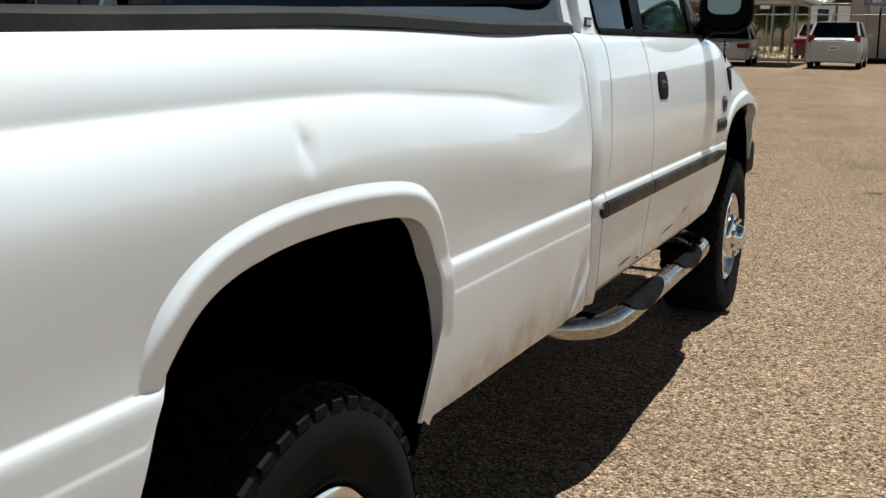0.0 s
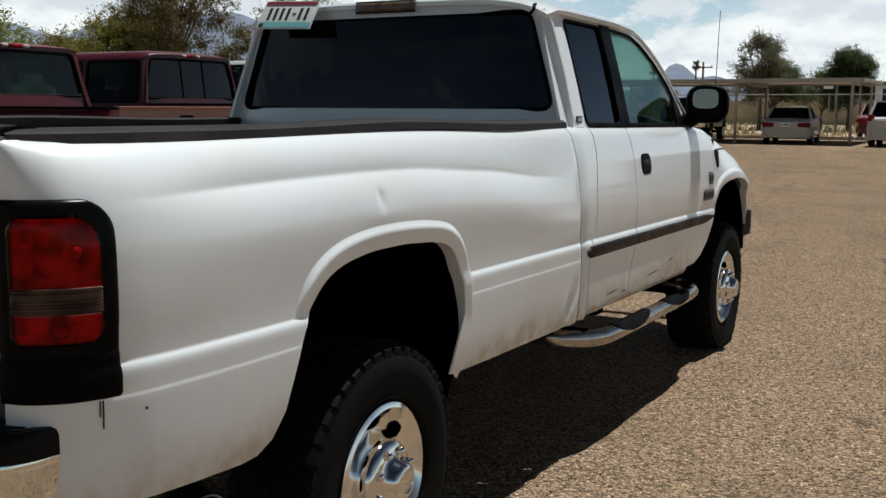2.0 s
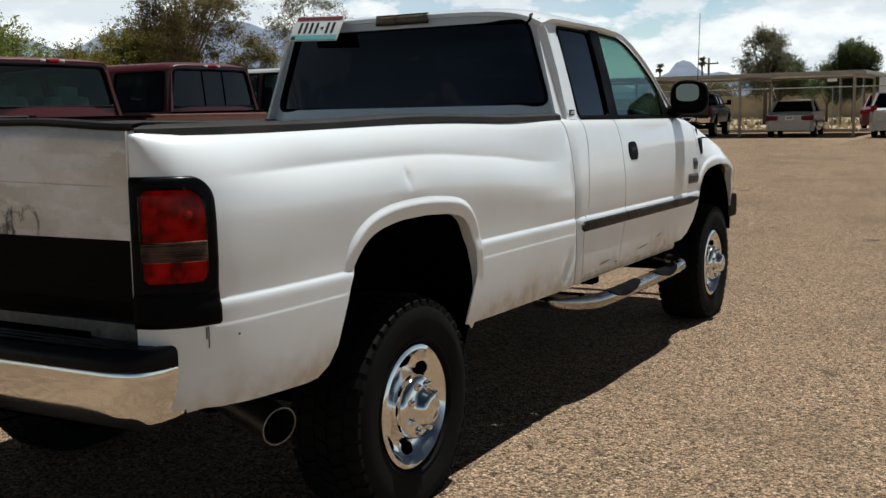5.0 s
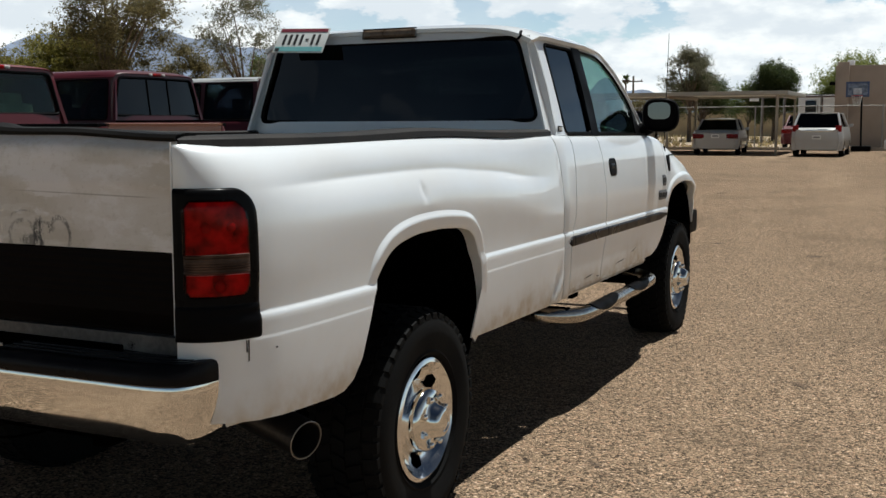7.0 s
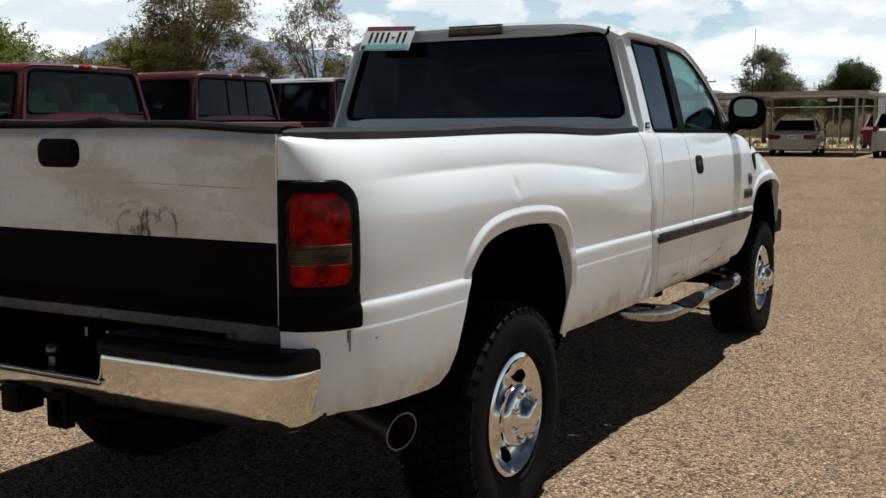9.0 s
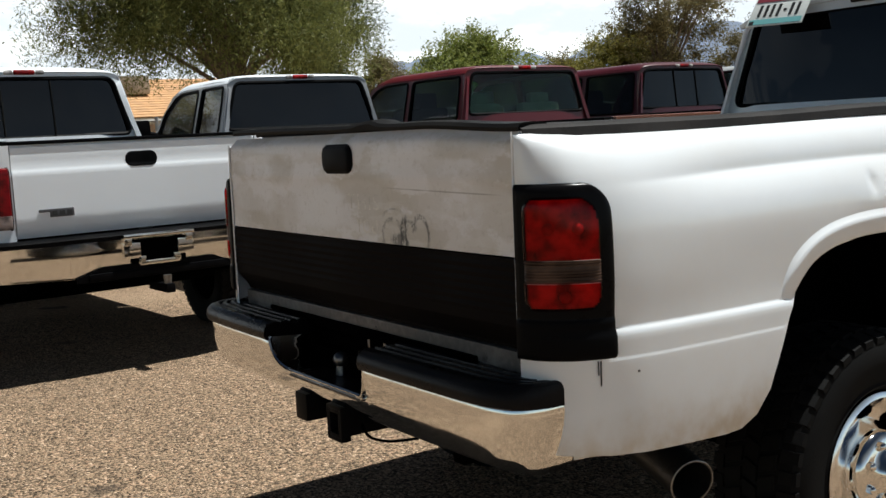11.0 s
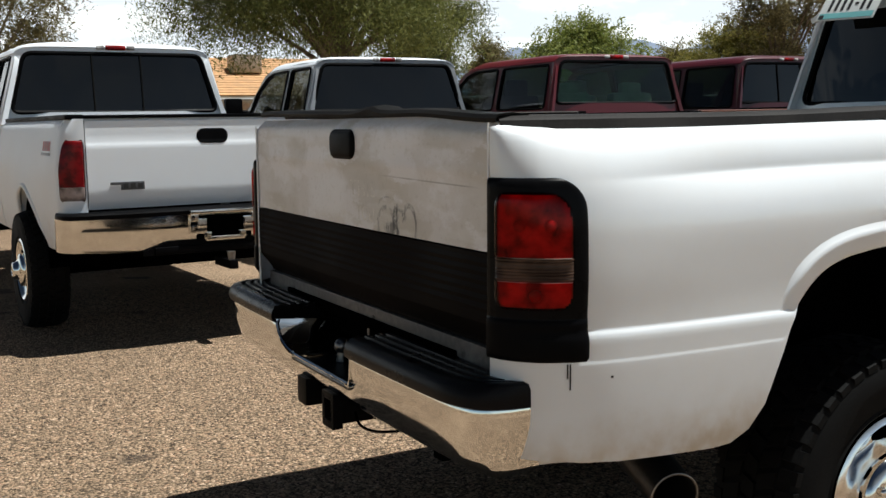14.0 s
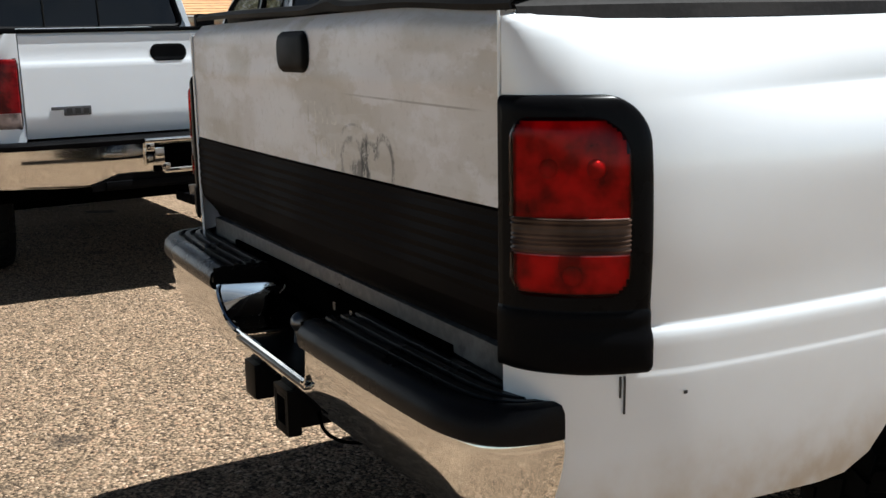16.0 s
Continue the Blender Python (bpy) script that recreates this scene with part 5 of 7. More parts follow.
# chromed side steps
for sign in (1, -1):
    line = curve([(sign * x, y, z) for x, y, z in ((0.74, 1.50, 0.505), (0.81, 1.505, 0.500), (0.875, 1.535, 0.492), (0.925, 1.61, 0.482), (0.956, 1.715, 0.473), (0.966, 1.84, 0.468), (0.966, 2.00, 0.466), (0.966, 2.20, 0.466), (0.967, 2.40, 0.467), (0.967, 2.60, 0.467), (0.967, 2.80, 0.468), (0.966, 2.98, 0.469), (0.962, 3.10, 0.470), (0.945, 3.19, 0.472), (0.88, 3.255, 0.482), (0.76, 3.29, 0.50))], 5)
    bar = part("side_step", tube(bmesh.new(), line, 0.0385, 20), STEP_CHROME, truck, "chromed tubular side step with black tread pads")
    for a, b in ((1.86, 2.36), (2.58, 2.99)):
        pts = [p for p in line if a <= p[1] <= b]
        rows = []
        for i, p in enumerate(pts):
            e = math.sin(math.pi * (i + 0.5) / len(pts)) ** 0.5
            low, high = math.pi / 2 - 1.75 * e, math.pi / 2 + 1.35 * e
            rows.append([(p[0] + sign * 0.0415 * math.cos(w), p[1], p[2] + 0.0415 * math.sin(w) - 0.006 * math.sin(w) ** 3 * e) for w in np.linspace(low, high, 13)])
        part("tread_pad", sheet(rows), BLACK, bar, solid=0.006, offset=0)
    for y in (1.62, 2.9):
        part("bracket", boxed((sign * 0.76, y, 0.510), (0.36, 0.05, 0.03), 0.006), UNDER_SHADE, bar)


# ---- cab ----
def glass_house_x(y, z):
    """Half width of the cab above the belt."""
    t = (z - 1.374) / (1.85 - 1.374)
    return 0.892 - 0.135 * t - 0.020 * t * t - 0.022 * step01(1.60, 1.46, y) - 0.03 * step01(2.9, 3.3, y)


CAB_SIDE = [(1.462, 1.366), (3.36, 1.366), (3.30, 1.42), (3.18, 1.52), (3.02, 1.645), (2.88, 1.74), (2.74, 1.815), (2.62, 1.848), (2.40, 1.858), (1.70, 1.856), (1.56, 1.846), (1.525, 1.80), (1.49, 1.60)]
QUARTER = rounded([(1.678, 1.385), (2.10, 1.385), (2.160, 1.827), (1.735, 1.827)], 0.035)
DOORWIN = rounded([(2.200, 1.385), (3.20, 1.385), (3.12, 1.485), (2.98, 1.60), (2.84, 1.705), (2.70, 1.782), (2.58, 1.818), (2.292, 1.828)], 0.03)
REARWIN = rounded([(-0.806, 1.445), (0.806, 1.445), (0.685, 1.846), (-0.685, 1.846)], 0.05)


def back_y(x, z):
    """The cab's rear face leans ahead towards the roof and curves round at the corners."""
    return 1.468 + 0.055 * (z - 1.36) / 0.5 + 0.035 * (abs(x) / 0.8) ** 4


for sign in (1, -1):
    def lay(u, v):
        return (sign * glass_house_x(u, v), u, v)
    shell = part("cab_side", holed(CAB_SIDE, [QUARTER, DOORWIN], lay), WHITE, truck, "white cab pillars and window frames", solid=0.014, offset=-sign)
    part("quarter_window", holed(shrunk(QUARTER, -0.012), [], lambda u, v: (sign * (glass_house_x(u, v) - 0.006), u, v)), PANE_DARK, shell, "dark tinted quarter window", solid=0.003).visible_shadow = False
    part("door_window", holed(shrunk(DOORWIN, -0.012), [], lambda u, v: (sign * (glass_house_x(u, v) - 0.006), u, v)), PANE, shell, "lightly tinted door window", solid=0.003).visible_shadow = False
    for loop in (QUARTER, DOORWIN):
        pts = [(sign * (glass_house_x(u, v) + 0.001), u, v) for u, v in loop + loop[:1]]
        part("window_seal", tube(bmesh.new(), pts, 0.0075, 6, False), BLACK, shell)
    part("division_bar", sheet([[(sign * (glass_house_x(u + d, v) + 0.004), u + d, v) for d in (-0.062, 0.0, 0.062)] for u, v in ((2.148, 1.376), (2.187, 1.6), (2.228, 1.838))]), BLACK, shell, solid=0.006)
    part("roof_gutter", tube(bmesh.new(), curve([(sign * (glass_house_x(u, v) + 0.002), u, v + 0.004) for u, v in CAB_SIDE[2:11]], 4), 0.008, 6), WHITE, shell)
    part("belt_seal", boxed((sign * 0.888, 2.45, 1.378), (0.022, 1.5, 0.014), 0.004), BLACK, shell)

for sign in (1, -1):
    rows = []
    for z in np.linspace(1.372, 1.858, 15):
        t = (z - 1.445) / 0.401
        ax, by = 0.806 - 0.121 * t + 0.028, 1.645 + 0.055 * (z - 1.385) / 0.44
        a, b = Vector((ax, back_y(ax, z) - 0.0035, z)), Vector((glass_house_x(by, z) + 0.0035, by, z))
        c = Vector((glass_house_x(by, z) + 0.004, back_y(ax, z) - 0.006, z))
        rows.append([((sign * p.x, p.y, p.z)) for p in (a.lerp(c, u).lerp(c.lerp(b, u), u) for u in np.linspace(0, 1, 13))])
    part("rear_pillar", sheet(rows), WHITE, truck, "rounded white rear pillar of the cab", solid=0.003, offset=0)
back = part("cab_back", holed([(-0.893, 1.30), (0.893, 1.30), (0.893, 1.40), (0.842, 1.60), (0.778, 1.80), (0.748, 1.85), (0.64, 1.884), (-0.64, 1.884), (-0.748, 1.85), (-0.778, 1.80), (-0.842, 1.60), (-0.893, 1.40)], [REARWIN], lambda u, v: (u, back_y(u, v), v)), WHITE, truck,
            "white rear wall of the cab", solid=0.03)
part("rear_window", holed(shrunk(REARWIN, -0.012), [], lambda u, v: (u, back_y(u, v) + 0.012, v)), PANE_DARK, back, "dark tinted rear window", solid=0.003).visible_shadow = False
part("rear_window_seal", tube(bmesh.new(), [(u, back_y(u, v), v) for u, v in REARWIN + REARWIN[:1]], 0.010, 6, False), BLACK, back)
for x in (-0.26, 0.26):
    part("sash", tube(bmesh.new(), [(x, back_y(x, z) + 0.026, z) for z in (1.44, 1.64, 1.84)], 0.008, 6), BLACK, back)


def roof_z(x, y):
    e = abs(x) / 0.755
    return 1.915 - 0.012 * e ** 2 - 0.058 * max(0, e) ** 7 - 0.030 * step01(1.72, 1.51, y) ** 2 - 0.055 * step01(2.35, 2.82, y) ** 1.6


roof = part("roof", sheet([[(x * (0.76 - 0.035 * step01(2.3, 2.8, y)), y, roof_z(x * 0.76, y)) for x in np.sin(np.linspace(-math.pi / 2, math.pi / 2, 29))] for y in (1.512, 1.518, 1.53, 1.55, 1.58, 1.63, 1.73, 1.95, 2.15, 2.35, 2.5, 2.62, 2.70, 2.76, 2.80)]), WHITE, truck, "white cab roof", solid=0.02)
ws = part("windscreen", sheet([[(u * w, y + 0.10 * (1 - u * u), z) for u in np.linspace(-1, 1, 15)] for w, y, z in ((0.69, 2.78, 1.858), (0.73, 2.93, 1.75), (0.78, 3.10, 1.62), (0.83, 3.26, 1.48), (0.86, 3.40, 1.36))]), PANE, truck, "clear windscreen", solid=0.004)
ws.visible_shadow = False
stop = part("roof_stop_lamp", pillow(-0.15, 0.15, 1.868, 1.910, 0.010, lambda s, z, o: (s, back_y(s, z) - 0.022 - o, z), 0.010, 14, 10), STOP_TAN, roof, "faded brownish high stop lamp")
part("lamp_rim", tube(bmesh.new(), [(s, back_y(s, z) - 0.020, z) for s, z in ((-0.153, 1.866), (0.153, 1.866), (0.153, 1.912), (-0.153, 1.912), (-0.153, 1.866))], 0.004, 6, False), GREYED, stop)
for sign in (1,):
    part("rack_hook", tube(bmesh.new(), curve([(sign * 0.700, 1.512, 1.835), (sign * 0.716, 1.507, 1.852), (sign * 0.708, 1.522, 1.868), (sign * 0.70, 1.56, 1.876)], 4), 0.006, 6), BLACK, roof, "black corner trim clip")

# cab inside
part("dashboard", boxed((0, 3.12, 1.20), (1.60, 0.45, 0.26), 0.06), CLOTH, truck)
part("door_lining", boxed((0.85, 2.5, 1.1), (0.02, 1.8, 0.5)), CLOTH, truck)
part("door_lining", boxed((-0.85, 2.5, 1.1), (0.02, 1.8, 0.5)), CLOTH, truck)
part("cab_floor", boxed((0, 2.4, 0.73), (1.6, 1.7, 0.03)), CLOTH, truck)
for x, w in ((-0.42, 0.55), (0.42, 0.55), (0.0, 0.26)):
    seat = part("seat", boxed((x, 2.62, 1.02), (w, 0.5, 0.16), 0.05), CLOTH, truck, "grey cloth front seat")
    part("backrest", boxed((x, 2.36, 1.32), (w, 0.15, 0.58), 0.06, None), CLOTH, seat)
    if w > 0.3:
        part("head_restraint", boxed((x, 2.34, 1.66), (0.28, 0.10, 0.15), 0.045), CLOTH, seat)
bench = part("rear_bench", boxed((0, 1.85, 1.0), (1.5, 0.4, 0.15), 0.05), CLOTH, truck)
part("backrest", boxed((0, 1.66, 1.22), (1.5, 0.12, 0.42), 0.05), CLOTH, bench)
part("steering_wheel", tube(bmesh.new(), [(-0.42 + 0.19 * math.cos(a), 2.93 + 0.07 * math.sin(a), 1.30 + 0.17 * math.sin(a)) for a in np.linspace(0, 2 * math.pi, 33)], 0.014, 8, False), BLACK, truck)
inner = part("inside_mirror", boxed((0.0, 2.80, 1.745), (0.24, 0.025, 0.065), 0.012), BLACK, truck)
part("mirror_stem", rodded((0, 2.80, 1.77), (0, 2.86, 1.84), 0.008), BLACK, inner)

# outside mirrors
def round_box(a, wide, high, p=0.62):
    """A point at angle a of a box outline with wide rounded corners."""
    c, d = math.cos(a), math.sin(a)
    return wide * abs(c) ** p * math.copysign(1, c), high * abs(d) ** p * math.copysign(1, d)


for sign in (1, -1):
    pm = new("door_mirror")
    pm.parent, pm.matrix_basis = truck, pose(sign * 0.988, 3.22, 1.495, 0, 0, sign * 10)
    turns = np.linspace(0, 2 * math.pi, 41)[:-1]
    rows = []
    for y, k in ((-0.030, 0.78), (-0.046, 0.84), (-0.052, 0.93), (-0.040, 1.0), (0.0, 1.0), (0.045, 0.90), (0.08, 0.68), (0.096, 0.30)):
        ring = [round_box(a, 0.113 * k, 0.104 * k, 0.72) for a in turns]
        rows.append([(x, y, z) for x, z in ring])
    bm = bmesh.new()
    vs = lattice(bm, rows, close_v=True)
    bm.faces.new(vs[-1])
    bm.faces.new(vs[0])
    shell = part("mirror_shell", bm, BLACK, pm, "black folding door mirror")
    bm = bmesh.new()
    bm.faces.new([bm.verts.new((-sign * 0.010 + x, -0.034, 0.028 + z)) for x, z in (round_box(a, 0.068, 0.052) for a in turns)])
    part("mirror_glass", bm, MIRROR, shell, "mirror glass", solid=0.003)
    part("mirror_arm", tube(bmesh.new(), curve([(-sign * 0.05, 0.02, -0.062), (-sign * 0.09, 0.035, -0.085), (-sign * 0.15, 0.05, -0.10)], 4), [0.034, 0.036, 0.038, 0.040, 0.042, 0.044, 0.046, 0.048, 0.05], 10), BLACK, pm)
    sail = [(2.99, 1.386), (3.24, 1.386), (3.10, 1.50), (3.05, 1.535)]
    part("mirror_sail", holed(rounded(sail, 0.02), [], lambda u, v: (sign * (glass_house_x(u, v) + 0.006), u, v)), BLACK, truck, "black mirror mounting plate at the window's corner", solid=0.008)

# bonnet and front end
def hood_z(x, y):
    t = abs(x)
    return NOSE_TOP(y) - 0.004 + (0.07 + 0.085 * step01(3.3, 4.2, y)) * step01(0.80, 0.52, t) * (1 - step01(4.45, 4.72, y) * 0.6)


hood = part("hood", sheet([[(x * (1 - 0.10 * step01(4.3, 4.7, y)), y, hood_z(x, y)) for x in np.linspace(-0.80, 0.80, 33)] for y in np.linspace(3.42, 4.70, 18)]), WHITE, truck, "white raised bonnet", solid=0.01)
part("cowl", boxed((0, 3.40, 1.345), (1.66, 0.16, 0.02), 0.005), BLACK, truck)
for sign in (1, -1):
    rows = [[(sign * x, y, z) for x, z in ((0.80, NOSE_TOP(y) - 0.006), (side_x(y, NOSE_TOP(y), 1.374) + 0.002, NOSE_TOP(y) - 0.002))] for y in np.linspace(3.42, 4.67, 16)]
    part("fender_top", sheet(rows), WHITE, truck, solid=0.006)
    part("headlamp", boxed((sign * 0.66, 4.66, 0.93), (0.26, 0.08, 0.16), 0.03), CLEAR_LENS, truck, "clear headlamp")
part("grille", boxed((0, 4.70, 0.98), (0.98, 0.07, 0.34), 0.03), CHROME, truck, "chromed cross-bar grille")
part("nose_panel", boxed((0, 4.62, 0.95), (1.5, 0.08, 0.40), 0.02), WHITE, truck)
fb = part("front_bumper", sheet([[(p[0] * 0.985, p[1], z) for z in (0.56, 0.60, 0.70, 0.76)] for p in curve([(-0.90, 4.56), (-0.895, 4.62), (-0.84, 4.73), (-0.5, 4.82), (0, 4.84), (0.5, 4.82), (0.84, 4.73), (0.895, 4.62), (0.90, 4.56)], 5)]), CHROME, truck, "chrome front bumper", solid=0.02)
for sign in (1, -1):
    part("bumper_end", boxed((sign * 0.895, 4.54, 0.735), (0.08, 0.26, 0.17), 0.035), BLACK, fb, "black bumper end cap")

# whip aerial on the right fender
mast = part("aerial", rodded((0.925, 3.575, 1.235), (0.925, 3.577, 1.300), 0.014, 0.009, 10), BLACK, truck, "thin black whip aerial")
part("whip", rodded((0.925, 3.577, 1.29), (0.935, 3.609, 2.03), 0.0030, 0.0017, 6), BLACK, mast)
# wiper-side cable tie: the dark bracket that hangs by the aerial's foot
part("aerial_foot", sheet([[(side_x(y, z) + 0.006, y, z) for y in (3.545 + 0.02 * t, 3.615 - 0.03 * t)] for z, t in ((1.235, 0), (1.20, 0.35), (1.14, 1))]), BLACK, mast, solid=0.006)

for sign in (1, -1):
    line = [(y, 1.236 + 0.006 * math.sin((y - 3.56) * 9)) for y in np.linspace(3.56, 3.86, 12)]
    part("bonnet_gap", tube(bmesh.new(), [(sign * (side_x(y, z, 0.95 + (z - 0.95) * 0.424 / (NOSE_TOP(y) - 0.95)) + 0.003), y, z) for y, z in line], 0.0045, 6), UNDER_SHADE, truck)

# plate hung in the rear window's upper corner, its number as plain bars
plate = thing("licence_plate", pose(0, 0, 0, -0.6, 0, 0) @ pose(-0.500, 1.462, 1.868, -32, 2, 0), "white plate with teal and maroon bands, propped in the window", "licence plate")
part("plate_sheet", boxed((0, 0, 0), (0.31, 0.004, 0.155), 0.0015), PLATE, plate)
part("top_band", boxed((0, -0.003, 0.064), (0.29, 0.002, 0.02)), PLATE_MAROON, plate)
part("foot_band", boxed((0, -0.003, -0.056), (0.29, 0.002, 0.028)), PLATE_TEAL, plate)
for k in range(7):
    if k != 4:
        part("bar", boxed((-0.105 + 0.035 * k, -0.003, 0.004), (0.015, 0.002, 0.066)), INK, plate)
    else:
        part("bar", boxed((-0.105 + 0.035 * k, -0.003, 0.004), (0.018, 0.002, 0.010)), INK, plate)
part("sticker", boxed((-0.13, -0.0035, -0.06), (0.026, 0.002, 0.02)), INK, plate)

# ---- the other vehicles ----
SIDE = soft_table([(0.55, 0.93), (0.65, 0.955), (0.80, 0.975), (0.95, 0.985), (1.1, 0.985), (1.2, 0.972), (1.3, 0.955), (1.38, 0.935), (1.42, 0.91), (1.44, 0.875)])


def pickup(at, rz, paint, bed, cab, label, roof_paint=None, rail=1.43, roof=2.08, sill=1.54, glass_top=2.0, half=0.82, top_half=0.72, crew=True, rear_glass=PANE_DARK, side_glass=PANE_MID, cloth=CLOTH, axle=1.06, wheel=0.41, track=0.84, slider=True, cab_half=0.905, cap=BLACK, lamp_z=(0.50, 0.12), gate_paint=None):
    """A full-size pickup. Local frame: y ahead from its tailgate, x to its right."""
    t = thing("pickup_truck", pose(*at, 0, 0, rz), label, "pickup truck", "parked pickups in a row")
    nose = bed + cab
    front_axle, length = nose + 0.55, nose + 1.62
    roofing = roof_paint or paint

    def half_x(y, z):
        x = SIDE(z * 1.44 / (rail + 0.01))
        x -= 0.012 * step01(0.30, 0.10, y) + 0.10 * step01(length - 0.5, length, y)
        for c in (axle, front_axle):
            x += 0.03 * math.exp(-((y - c) / 0.45) ** 2) * math.exp(-((z - 0.92) / 0.16) ** 2)
        return x

    def low(y):
        z = 0.60
        for c in (axle, front_axle):
            d = abs(y - c)
            if d < 0.47:
                z = max(z, 0.43 + 0.55 * math.sqrt(max(0, 1 - (d / 0.47) ** 2)) ** 0.9)
        return z

    def panel(a, b, sign, z0=None, ztop=None):
        ys = fine_stations(a, b, 0.07, [c + 0.47 * math.sin(w) for c in (axle, front_axle) for w in np.linspace(-1.57, 1.57, 19)])
        zs = [0.60, 0.66, 0.74, 0.82, 0.90, 0.97, 1.04, 1.10, 1.16, 1.22, 1.28, 1.33, 1.37, 1.40, 1.42, 1.43]
        rows = []
        for y in ys:
            zt = ztop(y) if ztop else rail
            rows.append([(sign * half_x(y, min(z, 1.43)), y, max(low(y), 0.60 + (z - 0.60) * (zt - 0.60) / 0.83)) for z in zs])
        return sheet(rows)

    def nose_top(y):
        return rail - 0.03 - 0.10 * step01(nose - 0.1, length, y) - 0.12 * step01(length - 0.25, length, y)

    for sign in (1, -1):
        side = part("bed_side", panel(0.118, bed - 0.02, sign), paint, t, solid=0.006, offset=0)
        lip = [(axle + 0.47 * math.cos(w), 0.44 + 0.55 * math.sin(w)) for w in np.linspace(math.pi - 0.42, 0.42, 15)]
        part("arch_lip", tube(bmesh.new(), [(sign * (half_x(y, z) - 0.004), y, z) for y, z in lip], [0.004] + [0.018] * 13 + [0.004], 8), paint, side)

        def bend(s, z, off=0.0):
            """The rear corner of the bed: s from 0 at the tailgate to 1 on the side."""
            a, wide = s * math.pi / 2, half_x(0.12, min(z, 1.43)) - 0.806
            c, d = math.sin(a) ** 0.75, math.cos(a) ** 0.75
            return (sign * (0.806 + wide * c + off * math.sin(a)), 0.12 * (1 - d) + 0.002 - off * math.cos(a), z)
        part("bed_corner", sheet([[bend(s, z) for z in np.linspace(0.62, rail, 15)] for s in np.linspace(0, 1, 13)]), paint, side, solid=0.006, offset=0)
        cuts = [bed, bed + cab * 0.47, bed + cab - 0.02] if crew else [bed, bed + cab * 0.38, bed + cab - 0.02]
        for k in range(2):
            door = part("door", panel(cuts[k] + 0.006, cuts[k + 1] - 0.004, sign), paint, t, solid=0.006, offset=0)
            part("door_handle", boxed((sign * (half_x(cuts[k], 1.2) + 0.014), cuts[k] + 0.16, 1.22), (0.025, 0.16, 0.045), 0.01), BLACK, door)
        fend = part("front_fender", panel(nose - 0.014, length, sign, None, nose_top), paint, t, solid=0.006, offset=0)
        lip = [(front_axle + 0.47 * math.cos(w), 0.44 + 0.55 * math.sin(w)) for w in np.linspace(math.pi - 0.42, 0.42, 15)]
        part("arch_lip", tube(bmesh.new(), [(sign * (half_x(y, z) - 0.004), y, z) for y, z in lip], [0.004] + [0.018] * 13 + [0.004], 8), paint, fend)
        part("bed_rail_cap", boxed((sign * 0.855, bed / 2, rail + 0.012), (0.11, bed - 0.05, 0.03), 0.008), cap, t)
        part("bed_inner_wall", boxed((sign * 0.80, bed / 2, 1.15), (0.03, bed - 0.06, 0.52)), UNDER_SHADE, t)
        for c in (axle, front_axle):
            rows = [[(sign * x, c + 0.48 * math.cos(a), 0.46 + 0.55 * math.sin(a)) for x in (0.95, 0.62)] for a in np.linspace(0, math.pi, 16)]
            part("wheel_well", sheet(rows), UNDER_SHADE, t, solid=0.01)
            make_wheel(t, "wheel", (sign * track, c, wheel - 0.008), 0 if sign > 0 else 180, wheel, 0.27, 0.215, "steel")
        # cab side with two windows
        ts = (glass_top + 0.03 - rail) or 1

        def cx(y, z):
            return cab_half - (cab_half - top_half - 0.055) * (z - rail) / ts - 0.02 * step01(bed + 0.15, bed, y)
        roof_end, screen = bed + cab - 0.45, bed + cab + 0.12
        mid_y, mid_z = roof_end + 0.60 * (screen - roof_end), rail + 0.50 * (glass_top - rail)
        outer = [(bed - 0.005, rail - 0.02), (screen, rail - 0.02), (mid_y, mid_z), (roof_end + 0.10, glass_top - 0.05), (roof_end - 0.10, glass_top + 0.005), (bed + 0.5, glass_top + 0.03), (bed + 0.16, glass_top + 0.02), (bed + 0.095, glass_top - 0.02), (bed + 0.075, glass_top - 0.06)]
        split = cuts[1] - 0.02
        wa = rounded([(bed + 0.13, sill - 0.05), (split, sill - 0.05), (split + 0.02, glass_top - 0.03), (bed + 0.19, glass_top - 0.03)], 0.05)
        wb = rounded([(split + 0.10, sill - 0.05), (screen - 0.18, sill - 0.05), (mid_y - 0.10, mid_z + 0.03), (roof_end - 0.02, glass_top - 0.075), (roof_end - 0.18, glass_top - 0.04), (split + 0.12, glass_top - 0.03)], 0.05)
        shell = part("cab_side", holed(outer, [wa, wb], lambda u, v: (sign * cx(u, v), u, v)), paint, t, solid=0.04, offset=-sign)
        for w in (wa, wb):
            part("side_window", holed(shrunk(w, -0.012), [], lambda u, v: (sign * (cx(u, v) - 0.014), u, v)), side_glass, shell, solid=0.003).visible_shadow = False
            part("window_seal", tube(bmesh.new(), [(sign * (cx(u, v) + 0.002), u, v) for u, v in w + w[:1]], 0.012, 6, False), BLACK, shell)
        pm = part("door_mirror", boxed((sign * 1.08, screen - 0.22, sill + 0.06), (0.20, 0.09, 0.22), 0.035), BLACK, t)
        part("mirror_arm", rodded((sign * 0.88, screen - 0.2, sill), (sign * 1.0, screen - 0.21, sill + 0.02), 0.03), BLACK, pm)
        # tail lamps
        za, zb = rail - lamp_z[0], rail - lamp_z[1]
        left, right = bay(za, zb, 0.02, 0.02, 0.01, 1), bay(za, zb, 0.64, 0.16, 0.05, -1)
        swell = cushion(za, zb, left, right, 0.016, 0.03)
        lamp = part("tail_lamp", corner_patch(za + 0.085, zb, left, right, bend, swell, nu=18, nv=20), RED_DARK, t, "dark red tail lamp")
